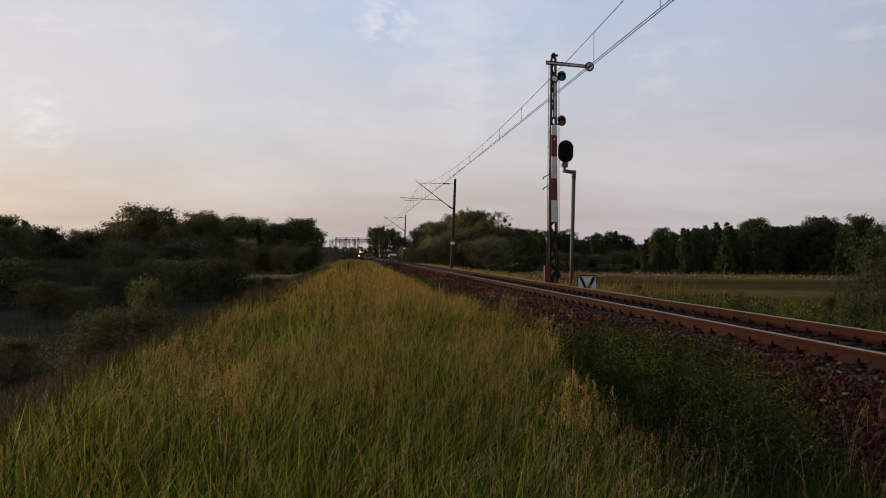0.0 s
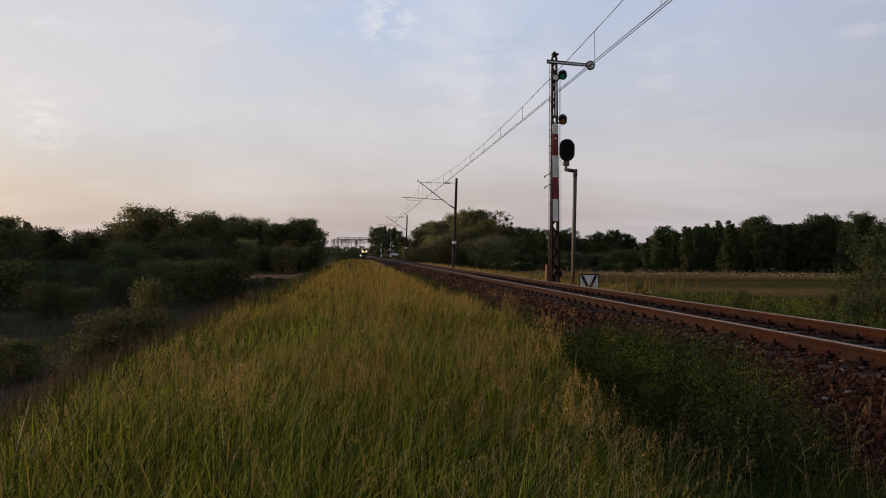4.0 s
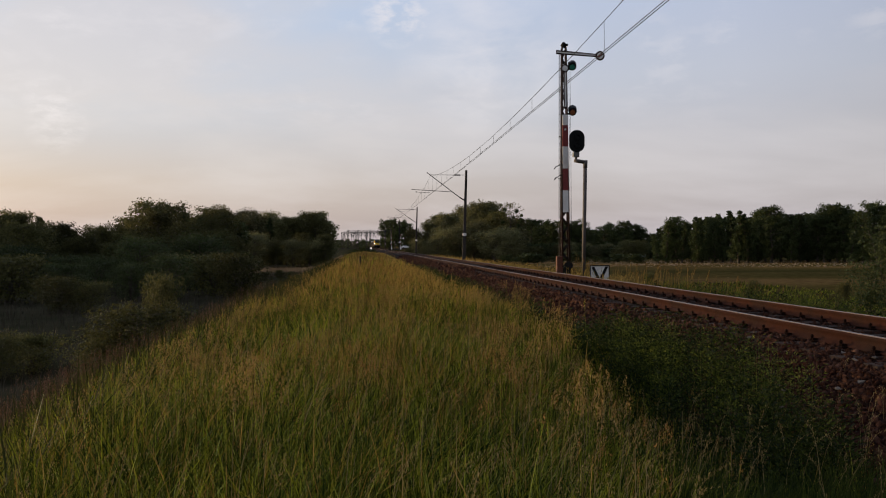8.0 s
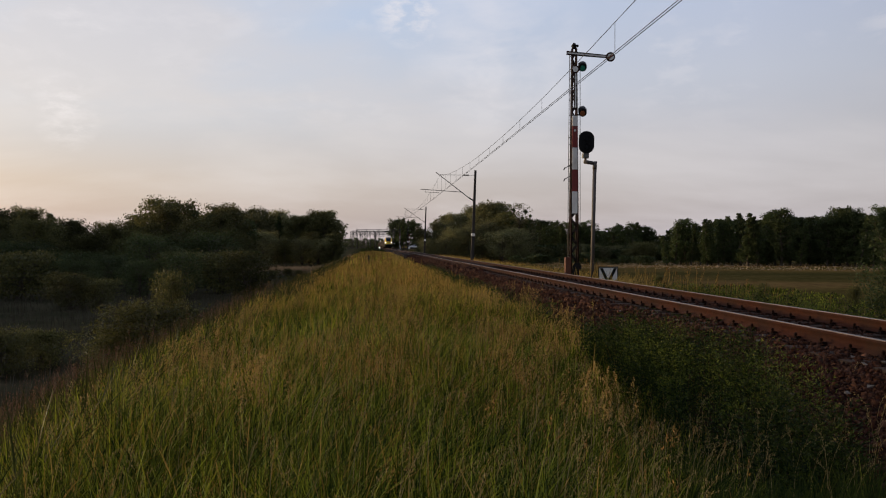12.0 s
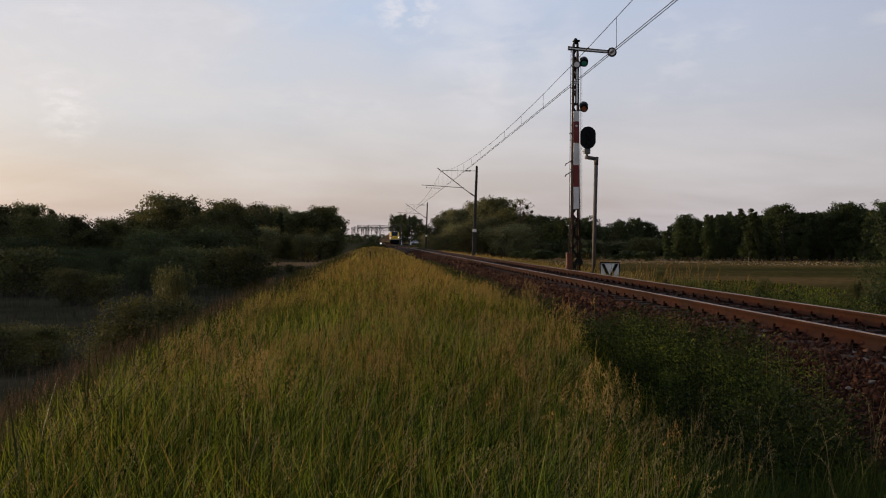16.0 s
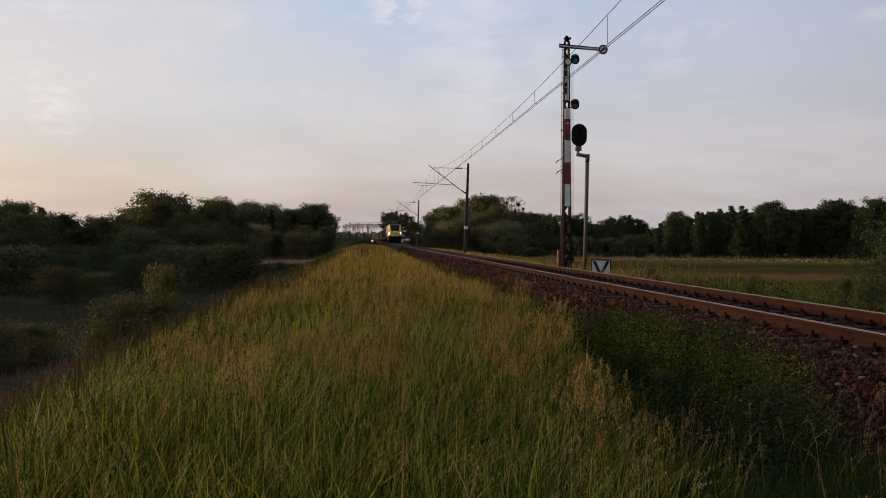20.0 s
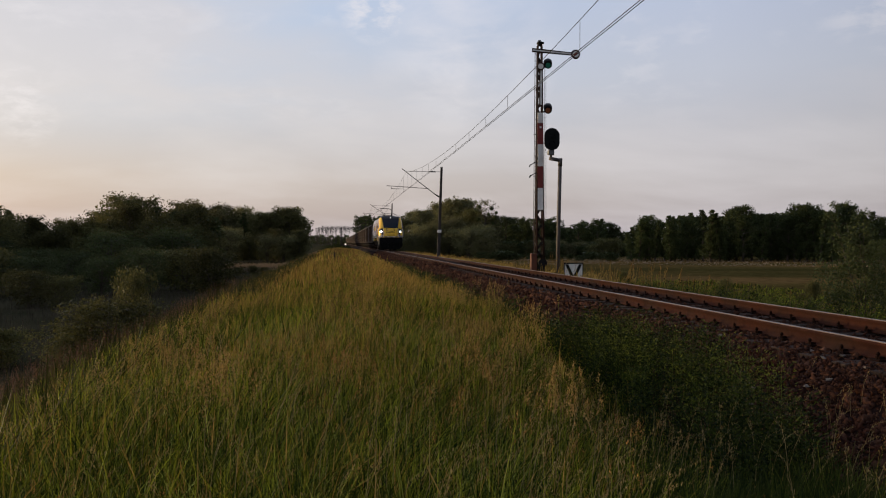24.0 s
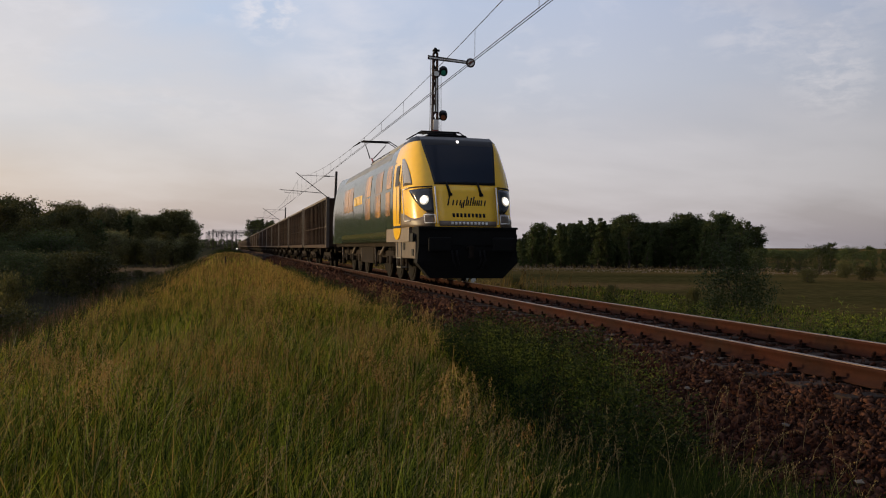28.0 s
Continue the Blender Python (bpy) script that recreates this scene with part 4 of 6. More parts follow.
row_of(-27, -8.0, 132, [(a, e - 0.55) for a, e in LEFT_SKY], K_BROAD, DARKTREE, MARSH, 1.2, 0.25, 12, seed=4)
# olive trees mixed in for the haze that their leaf colour carries
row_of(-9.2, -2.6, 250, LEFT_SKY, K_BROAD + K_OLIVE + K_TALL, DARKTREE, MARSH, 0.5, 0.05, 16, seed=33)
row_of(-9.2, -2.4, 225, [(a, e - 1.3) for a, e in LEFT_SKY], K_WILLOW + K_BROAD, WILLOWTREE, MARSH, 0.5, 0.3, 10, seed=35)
# first span lies left of the view: unseen trees added to shade the marsh
woods("woods_behind_marsh", [(-80, -26.5, 150, LEFT_SKY, K_BROAD, 1.2, 0.12, 14, 3, 1.0), (-27, -8, 160, [(a, e - 0.5) for a, e in LEFT_SKY], K_BROAD, 0.9, 0.2, 10, 27, 1.2), (-9.2, -2.7, 262, [(a, e - 0.4) for a, e in LEFT_SKY], K_BROAD, 0.5, 0.2, 10, 34, 1.2)], "dense dark wood behind the marsh, with unseen trees added to shade it")
row_of(-44, -10, 112, [(a, e - 1.7) for a, e in LEFT_SKY], K_DWILLOW * 2 + K_WILLOW[:1], WILLOWTREE, "willows in the marsh", 1.6, 0.35, 14, seed=6)
row_of(-44, -8, 96, [(-44, -0.9), (-2, -0.5)], K_DWILLOW + K_DSHRUB, "low dark willow shrub in the marsh", "shrubs in the marsh", 2.4, 0.5, 16, "shrub", seed=8)
row_of(-8, -2.6, 140, [(-8, -1.6), (-2, -1.5)], K_DSHRUB, "low dark shrub in the marsh", "shrubs in the marsh", 0.8, 0.4, 20, "shrub", seed=36)
row_of(1.4, 3.0, 420, [(1.0, 1.0), (1.3, 1.7), (2.0, 1.9), (2.6, 1.75), (3.2, 1.2)], K_DARK, "tall dark tree by the level crossing", "trees by the crossing", 0.3, 0.1, 20, seed=9)
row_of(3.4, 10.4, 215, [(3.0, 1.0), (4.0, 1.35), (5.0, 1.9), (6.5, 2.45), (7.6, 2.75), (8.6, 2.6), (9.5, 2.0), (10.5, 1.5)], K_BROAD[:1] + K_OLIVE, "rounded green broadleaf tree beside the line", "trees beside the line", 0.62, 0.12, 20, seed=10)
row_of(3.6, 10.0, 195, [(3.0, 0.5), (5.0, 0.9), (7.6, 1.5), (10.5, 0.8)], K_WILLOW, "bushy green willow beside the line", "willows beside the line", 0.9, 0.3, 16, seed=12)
row_of(10.2, 15.2, 255, [(10, 1.7), (12, 1.75), (14, 1.7), (14.8, 1.3), (15.3, 0.7)], K_DARK[:4] + K_TALL, "dark tree at the far side of the meadow", "trees across the meadow", 0.4, 0.12, 16, seed=13, wide=1.2)
row_of(15.4, 18.6, 250, [(15.3, 1.0), (16.4, 1.4), (17.6, 1.7), (18.3, 1.1), (18.8, 0.7)], K_DARK[:4] + K_TALL, "dark tree at the far side of the meadow", "trees across the meadow", 0.4, 0.12, 14, seed=14, wide=1.2)
row_of(4, 19.6, 215, [(3, -0.05), (20, 0.25)], K_WILLOW + K_SHRUB, "grey-green shrub at the meadow edge", "shrubs at the meadow edge", 0.8, 0.4, 20, "shrub", seed=16)
RIGHT_SKY = [(19.4, 1.0), (19.9, 1.6), (21.1, 1.9), (24.4, 2.2), (27.2, 2.22), (30.4, 2.35), (32.5, 2.25), (33.8, 1.9), (34.5, 1.0), (35.5, 0.4)]
row_of(19.4, 34.4, 172, RIGHT_SKY, K_TALL * 2 + K_DARK[:3], "tall dark tree in a dense wood", "wood across the meadow", 0.42, 0.16, 12, seed=17)
row_of(34.3, 48, 150, [(34, 0.7), (35, 0.25), (36, -0.1), (36.9, 0.15), (37.6, 0.25), (38.3, 0.6), (38.9, 0.95), (39.5, 0.3), (40.3, 0.5), (41, 0.4), (44, 0.6), (48, 0.6)], K_DWILLOW + K_DARK[:1], "bushy dark tree in the hedgerow across the meadow", "far hedgerow", 0.85, 0.42, 26, seed=20, wide=0.9)
woods("woods_across_meadow", [(10, 19.8, 272, [(10, 1.55), (14, 1.45), (15, 0.9), (16.5, 1.2), (17.6, 1.4), (18.6, 0.9), (20, 0.6)], K_TALL + K_DARK, 0.34, 0.15, 10, 26, 1.3), (19.5, 34.3, 192, [(a, e - 0.45) for a, e in RIGHT_SKY], K_TALL + K_DARK[:4], 0.34, 0.15, 8, 18, 1.3), (3.3, 10.4, 232, [(3.0, 0.8), (5.0, 1.5), (7.6, 2.4), (9.5, 1.7), (10.5, 1.3)], K_DARK, 0.6, 0.15, 8, 41, 1.3), (10, 20, 221, [(10, 0.05), (20, 0.05)], K_DSHRUB, 0.4, 0.4, 8, 44, 1.3), (9.5, 18.5, 178, [(9, -0.5), (20, -0.5)], K_DSHRUB + K_WILLOW, 0.6, 0.6, 16, 45, 1.4)], "dense dark wood across the meadow")
woods("woods_beyond_station", [(-2.6, 1.9, 800, [(-2.6, 0.55), (0, 0.5), (1.9, 0.6)], K_DARK, 0.13, 0.3, 100, 22, 1.3), (34.6, 60, 420, [(34, 0.05), (60, 0.1)], K_WILLOW, 0.4, 0.4, 60, 42, 1.4)], "far wood on the horizon")
x, y = at_bearing(9.78, 200)
plant(SPARSE, x, y, 1 + 200 * math.tan(radians(2.95)) - float(ground_z(x, y)), 13, "tree", "tall thin tree with sparse twigs and mistletoe balls", "tree", "trees beside the line")
for dx, dz, rad in ((-2.6, 11.2, 0.55), (-1.7, 12.0, 0.45), (1.9, 11.6, 0.5), (2.9, 9.4, 0.6), (2.2, 8.2, 0.5), (-2.2, 9.0, 0.45), (1.0, 10.2, 0.4), (3.3, 10.6, 0.35)):
    ob = new("mistletoe", leaf_cloud("mistletoe", np.zeros((1, 3)), np.array([rad * 0.8]), 260, 0.13, M_LEAF3, flat=1.0, seed=int(100 * rad + 10 * dz)))
    ob.matrix_basis = pose(x + dx * 0.8, y, float(ground_z(x, y)) + dz)
    tagged(ob, "dark round mistletoe ball in a thin tree", "mistletoe", "mistletoe balls in the tree")


# ---- grass, weeds and reeds ----
def blades(name, x, y, h, w, lean, bend, material, label, r, levels=3, z=None, toward=0.6, category="grass", away=None):
    """Curved tapering blades at (x, y), as one mesh. away: the bearing in which each falls."""
    n = len(x)
    z = ground_z(x, y) - 0.02 if z is None else z
    a = r.uniform(0, 2 * np.pi, n)
    side = np.stack([np.cos(a), np.sin(a) * 0.6, np.zeros(n)], 1)
    d = r.uniform(0, 2 * np.pi, n) if away is None else away
    fall = np.stack([np.cos(d) + toward, np.sin(d), np.zeros(n)], 1) * lean[:, None]
    rows = []
    for i in range(levels + 1):
        t = i / levels
        c = np.stack([x, y, z], 1) + fall * (h * (t * 0.35 + bend * t * t))[:, None]
        c[:, 2] += h * (t - (0.12 + 0.55 * lean ** 2) * bend * t * t)
        k = w * (1.0 - 0.9 * t ** 1.5)
        rows.append(c - side * k[:, None] / 2)
        rows.append(c + side * k[:, None] / 2)
    V = np.stack(rows, 1).reshape(-1, 3)
    b = np.arange(n)[:, None] * (2 * levels + 2)
    F = np.concatenate([b + np.array([[2 * i, 2 * i + 1, 2 * i + 3, 2 * i + 2]]) for i in range(levels)], 0)
    ob = new(name, mesh_np(name, V, F, material, smooth=True))
    return tagged(ob, label, category, kind="stuff")


def patchy(x, y, s, seed):
    """Slow variation over the ground, 0 to 1."""
    return 0.5 + 0.25 * (np.sin(x * s + seed) + np.sin(y * s * 0.8 + 1.7 * seed + 0.7 * np.sin(x * s * 0.6)))


def scatter(r, x0, x1, y0, y1, n, power=1.0):
    return r.uniform(x0, x1, n), y0 + (y1 - y0) * r.random(n) ** power


def bank_height(x, y):
    """Grass is tall on the top of the bank and shorter beside the stones."""
    return np.interp(x, [-8, -3.5, -2.2, 1.8, 3.4, 4.2], [0.42, 0.44, 0.48, 0.50, 0.42, 0.3]) * (0.82 + 0.36 * patchy(x, y, 1.1, 2.0))


def build_grass():
    r = np.random.default_rng(5)
    for x0, x1, y0, y1, n, w, lv, p, per in ((-4.6, 3.0, -6, 2.6, 34000, 0.013, 2, 1.0, 14), (-4.0, 3.7, 2.6, 11, 108000, 0.0100, 3, 0.9, 14), (-4.5, 3.7, 11, 26, 72000, 0.014, 2, 0.9, 12), (-5, 3.7, 26, 65, 46000, 0.024, 2, 0.9, 10), (-6, 3.8, 65, 190, 26000, 0.06, 2, 0.8, 6)):
        # tufts: blades that stand together and fall apart
        m = n // per
        tx, ty = scatter(r, x0, x1, y0, y1, m, p)
        tall = r.uniform(0.6, 1.25, m)
        k = r.integers(0, m, n)
        size = 0.05 * (1 + w * 40)
        ox, oy = r.normal(size=n) * size, r.normal(size=n) * size
        x, y = tx[k] + ox, ty[k] + oy
        keep = (r.random(n) < np.interp(x, [1.3, 2.5, 3.3], [1.0, 0.65, 0.12])) | (y > np.interp(r.random(n), [0, 1], [6.5, 10]))
        k, ox, oy, x, y = k[keep], ox[keep], oy[keep], x[keep], y[keep]
        n = len(x)
        h = bank_height(x, y) * tall[k] * r.uniform(0.55, 1.15, n)
        lean = np.clip(0.12 + np.hypot(ox, oy) / size * 0.13 + r.normal(size=n) * 0.16, 0.03, 1.0)
        dryness = (r.random(m) < 0.03 + 0.22 * patchy(tx, ty, 0.9, 4.0) ** 2 + np.clip((ty - 9) / 45, 0, 0.42) * (0.25 + 0.75 * np.clip(tx / 2.0, 0, 1)) + np.clip((ty - 16) / 40, 0, 0.6))[k]
        dry = np.where(dryness, r.random(n) < 0.7, r.random(n) < 0.05)
        for sel, mt, nm, lb in ((~dry, M_BLADE, "grass", "tall green grass on top of the bank"), (dry, M_DRY, "dry_grass", "straw-coloured dry grass among the green")):
            q = sel.sum()
            blades(nm, x[sel], y[sel], h[sel], w * r.uniform(0.6, 1.4, q), lean[sel], 0.95, mt, lb, r, lv, toward=0.35, away=np.arctan2(oy, ox)[sel] + r.normal(size=q) * 0.5)


def seed_heads(name, x, y, h, material, r, label, bits=14, size=0.011, length=0.16, stem_w=0.004, stem_m=None):
    """Thin stalks, each with a loose panicle of small spikelets."""
    n = len(x)
    z = ground_z(x, y)
    d = r.uniform(0, 2 * np.pi, n)
    lean = r.uniform(0.03, 0.3, n)
    way = np.stack([np.cos(d) * 0.7 + 0.6, np.sin(d) * 0.7, np.zeros(n)], 1) * lean[:, None]
    base = np.stack([x, y, z], 1)
    top = base + way * h[:, None] + np.stack([0 * h, 0 * h, h], 1)
    sd = np.array([0.92, -0.38, 0.0])
    V = [np.stack([base - sd * stem_w / 2, base + sd * stem_w / 2, top + sd * stem_w / 3, top - sd * stem_w / 3], 1).reshape(-1, 3)]
    sl = [np.zeros(n, int)]
    for i in range(bits):
        t = (i + r.random(n)) / bits
        c = top + way * 0.7 * (t - 0.6)[:, None] * length + np.stack([0 * t, 0 * t, (t - 0.6) * length], 1)
        rad = length * 0.20 * (1.05 - t)
        o = r.normal(size=(n, 3)) * rad[:, None]
        o[:, 2] *= 0.4
        c = c + o
        u = r.normal(size=(n, 3)) * np.array([0.4, 0.4, 1])
        u /= np.linalg.norm(u, axis=1)[:, None]
        v = np.cross(u, r.normal(size=(n, 3)))
        v /= np.linalg.norm(v, axis=1)[:, None]
        s = (size * r.uniform(0.6, 1.5, n))[:, None]
        V.append(np.stack([c - u * s, c - v * s * 0.35, c + u * s, c + v * s * 0.35], 1).reshape(-1, 3))
        sl.append(np.ones(n, int))
    V = np.concatenate(V)
    F = np.arange(len(V)).reshape(-1, 4)
    ob = new(name, mesh_np(name, V, F, [stem_m or M_DRY, material], np.concatenate(sl)))
    return tagged(ob, label, "grass", kind="stuff")


def nodding(name, x, y, h, r, label, bits=24):
    """Single stalks that arch over at the top, with spikelets hanging from the bend."""
    n = len(x)
    d = r.uniform(-0.9, 1.6, n)
    way = np.stack([np.cos(d), np.sin(d), np.zeros(n)], 1)
    lean, arch = r.uniform(0.02, 0.25, n), r.uniform(0.05, 0.4, n)
    base = np.stack([x, y, ground_z(x, y)], 1)

    def at(t):
        t = np.broadcast_to(t, n)
        p = base + way * (h * (lean * t + arch * t ** 5))[:, None]
        p[:, 2] += h * (t - 0.6 * arch * t ** 6)
        return p

    sd = np.array([0.92, -0.38, 0.0])
    V, steps = [], [0, 0.3, 0.55, 0.72, 0.84, 0.93, 1.0]
    for t0, t1 in zip(steps, steps[1:]):
        a, b = at(t0), at(t1)
        w0, w1 = 0.0021 * (1.2 - t0), 0.0021 * (1.2 - t1)
        V.append(np.stack([a - sd * w0, a + sd * w0, b + sd * w1, b - sd * w1], 1).reshape(-1, 3))
    for i in range(bits):
        t = 0.74 + 0.26 * (i + r.random(n)) / bits
        c = at(t) + r.normal(size=(n, 3)) * np.array([0.008, 0.008, 0.004])
        u = way * 0.35 * arch[:, None] + r.normal(size=(n, 3)) * 0.25 + np.array([0, 0, 0.8]) * np.where(arch > 0.22, -1, 1)[:, None]
        u /= np.linalg.norm(u, axis=1)[:, None]
        v = np.cross(u, r.normal(size=(n, 3)))
        v /= np.linalg.norm(v, axis=1)[:, None]
        s = (0.0085 * r.uniform(0.6, 1.3, n))[:, None]
        V.append(np.stack([c - u * s, c - v * s * 0.2, c + u * s, c + v * s * 0.2], 1).reshape(-1, 3))
    V = np.concatenate(V)
    ob = new(name, mesh_np(name, V, np.arange(len(V)).reshape(-1, 4), M_PALEHEAD))
    return tagged(ob, label, "grass", kind="stuff")


def build_seed_heads():
    r = np.random.default_rng(9)
    for x0, x1, y0, y1, n, bits, size, ln, sw in ((-3.6, 3.6, 3.0, 10, 2200, 26, 0.0065, 0.14, 0.003), (-4.0, 3.7, 10, 24, 3400, 14, 0.010, 0.15, 0.004), (-5, 4, 24, 60, 3600, 5, 0.03, 0.18, 0.010), (-5, 4, 60, 150, 4000, 3, 0.07, 0.2, 0.03)):
        x, y = scatter(r, x0, x1, y0, y1, n, 0.9)
        keep = r.random(n) < 0.03 + 0.75 * patchy(x, y, 0.9, 1.3) ** 4
        x, y = x[keep], y[keep]
        seed_heads("seed_heads", x, y, bank_height(x, y) * r.uniform(0.95, 1.5, len(x)), M_SEED, r, "brown seed heads standing over the grass", bits, size, ln, sw, M_BLADE)
    # pale nodding stalks in the right foreground
    x, y = scatter(r, -3.0, 3.4, 3.4, 9, 120)
    seed_heads("nodding_stalks", x, y, bank_height(x, y) * r.uniform(0.9, 1.45, 120), M_PALEHEAD, r, "pale nodding grass stalks", 40, 0.0055, 0.14, 0.003, M_PALEHEAD)
    x, y = scatter(r, 0.9, 3.3, 3.4, 8.5, 170)
    nodding("nodding_stalks", x, y, r.uniform(0.5, 0.85, 170), r, "pale nodding grass stalks with drooping heads")
    x, y = scatter(r, -3.2, 1.6, 3.2, 13, 420)
    nodding("nodding_stalks", x, y, bank_height(x, y) * r.uniform(1.05, 1.5, 420), r, "pale nodding grass stalks with drooping heads")
    x, y = scatter(r, 3.2, 4.6, 3.4, 8, 70)
    nodding("stalks_in_the_stones", x, y, r.uniform(0.35, 0.75, 70), r, "thin pale stalks growing out of the ballast")
    # small tan clumps all over the bank
    for i in range(38):
        cx, cy = r.uniform(-2.6, 3.0), r.uniform(5.5, 24)
        if cx > 1.6 and cy < 7 or cx < -1.7 and cy < 10:
            continue
        n = int(r.uniform(14, 50))
        x, y = cx + r.normal(size=n) * 0.14, cy + r.normal(size=n) * 0.18
        seed_heads("tan_grass_clump", x, y, bank_height(x, y) * r.uniform(0.95, 1.45, n), M_CLUMP, r, "small clump of tan feathery grass", 34, 0.0065, 0.13, 0.003, M_BLADE)
    # fluffy tan clumps near the camera's right
    for cx, cy in ((1.25, 7.6), (1.25, 9.2), (2.3, 10.6), (2.0, 15.5), (-0.9, 6.2), (0.45, 17.0), (-1.6, 8.4), (0.2, 9.6), (-0.2, 12.6), (2.9, 13.0), (3.1, 17.5), (1.7, 6.6)):
        n = 42
        x, y = cx + r.normal(size=n) * 0.15, cy + r.normal(size=n) * 0.2
        seed_heads("tan_grass_clump", x, y, r.uniform(0.5, 0.85, n), M_CLUMP, r, "clump of tan feathery grass", 44, 0.0085, 0.16, 0.003, M_BLADE)


def leafy(name, x, y, h, r, material, label, leaves=26, size=0.035, spread=0.16):
    """Leafy weeds: many small leaves up a stalk."""
    n = len(x)
    z = ground_z(x, y)
    k = leaves
    t = r.random((n, k)) ** 0.8
    a = r.uniform(0, 2 * np.pi, (n, k))
    rad = spread * (0.25 + 0.75 * r.random((n, k))) * (1.15 - 0.6 * t)
    c = np.stack([x[:, None] + np.cos(a) * rad, y[:, None] + np.sin(a) * rad, z[:, None] + h[:, None] * t], -1).reshape(-1, 3)
    out = np.stack([np.cos(a), np.sin(a), 1.4 * r.random((n, k)) - 0.1], -1).reshape(-1, 3)
    out /= np.linalg.norm(out, axis=1)[:, None]
    v = np.cross(out, r.normal(size=out.shape))
    v /= np.linalg.norm(v, axis=1)[:, None]
    s = (size * r.uniform(0.5, 1.4, n * k))[:, None]
    V = np.stack([c - out * s, c - v * s * 0.26, c + out * s, c + v * s * 0.26], 1).reshape(-1, 3)
    st = np.stack([x, y, z], 1)
    tp = st + np.stack([0 * h, 0 * h, h], 1)
    w = np.array([0.0025, 0, 0])
    V = np.concatenate([V, np.stack([st - w, st + w, tp + w * 0.3, tp - w * 0.3], 1).reshape(-1, 3)])
    ob = new(name, mesh_np(name, V, np.arange(len(V)).reshape(-1, 4), material))
    return tagged(ob, label, "weeds", kind="stuff")


def build_weeds():
    r = np.random.default_rng(13)
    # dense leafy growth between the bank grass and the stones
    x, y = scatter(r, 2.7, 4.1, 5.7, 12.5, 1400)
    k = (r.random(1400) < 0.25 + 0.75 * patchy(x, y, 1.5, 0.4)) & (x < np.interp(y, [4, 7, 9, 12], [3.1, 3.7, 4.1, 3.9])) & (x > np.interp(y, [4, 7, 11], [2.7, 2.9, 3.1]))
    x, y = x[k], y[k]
    leafy("weeds", x, y, np.interp(x, [2.4, 3.0, 3.9], [0.3, 0.55, 0.82]) * r.uniform(0.6, 1.15, len(x)), r, M_WEED, "leafy green weeds beside the ballast, darkened for shade", 150, 0.019, 0.24)
    # shoots at the foot of the stones, sunlight put into their colour
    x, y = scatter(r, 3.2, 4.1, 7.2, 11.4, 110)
    leafy("weed_shoots", x, y, r.uniform(0.5, 0.85, 110), r, M_SUNNY, "green weed shoots at the ballast foot, sunlight put into their colour", 130, 0.016, 0.22)
    # darker copy of the bank grass: the hollow's shade put into its colour
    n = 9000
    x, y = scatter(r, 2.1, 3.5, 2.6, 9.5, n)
    blades("dark_grass", x, y, r.uniform(0.2, 0.45, n), 0.009 * r.uniform(0.6, 1.4, n), r.uniform(0.05, 0.7, n), 0.6, M_SHADY, "green grass among the weeds with the hollow's shade in its colour", r, 3)
    # green tufts before the hollow
    n = 8500
    c = r.uniform(0, 1, (120, 2)) * np.array([1.5, 2.9]) + np.array([1.9, 2.7])
    k = r.integers(0, 120, n)
    x, y = c[k, 0] + r.normal(size=n) * 0.07, c[k, 1] + r.normal(size=n) * 0.07
    blades("grass_tufts", x, y, r.uniform(0.3, 0.7, n), 0.008 * r.uniform(0.6, 1.4, n), r.uniform(0.05, 0.6, n), 0.8, M_TUFT, "green grass tufts at the ballast foot", r, 3)
    x, y = scatter(r, 3.2, 4.2, 11, 60, 420)
    leafy("weeds", x, y, r.uniform(0.2, 0.5, 420), r, M_WEED, "leafy green weeds beside the ballast, darkened for shade", 40, 0.04, 0.2)
    x, y = scatter(r, 3.4, 4.9, 5, 30, 420)
    seed_heads("stone_stalks", x, y, r.uniform(0.2, 0.5, 420), mat_seed_red, r, "thin brown stalks growing in the ballast", 8, 0.012, 0.14, 0.004, mat_seed_red)
    # far side verge
    x, y = scatter(r, 8.4, 12.5, 6, 70, 650)
    leafy("verge_weeds", x, y, r.uniform(0.25, 0.85, 650), r, M_WEED, "tall green weeds on the far verge", 34, 0.04, 0.22)
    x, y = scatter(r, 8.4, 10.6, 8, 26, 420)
    leafy("verge_weeds", x, y, r.uniform(0.35, 0.85, 420), r, M_SUNNY, "yellow-green weeds on the far verge, lightened as sunlit", 34, 0.03, 0.16)
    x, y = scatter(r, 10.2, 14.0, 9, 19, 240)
    leafy("verge_weeds", x, y, r.uniform(0.4, 0.95, 240), r, M_SUNNY, "yellow-green weeds on the far verge, lightened as sunlit", 44, 0.028, 0.17)
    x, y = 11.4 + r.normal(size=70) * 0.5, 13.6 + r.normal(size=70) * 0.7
    leafy("bright_weeds", x, y, r.uniform(0.7, 1.25, 70), r, M_SUNNY, "clump of yellow-green weeds on the verge, lightened as sunlit", 90, 0.03, 0.2)
    for x0, x1, y0, y1, n, w, h0, lab, m in ((8.2, 13, 5, 60, 16000, 0.018, 0.42, "rough grass on the far verge", M_BLADE), (8.6, 15, 28, 120, 9000, 0.045, 0.7, "straw-coloured grass on the far verge", M_DRY), (9.6, 14, 36, 75, 4500, 0.03, 0.75, "straw-coloured grass on the far verge", M_DRY), (12.5, 34, 15, 75, 16000, 0.05, 0.30, "meadow grass beyond the line", M_BLADE)):
        x, y = scatter(r, x0, x1, y0, y1, n, 0.9)
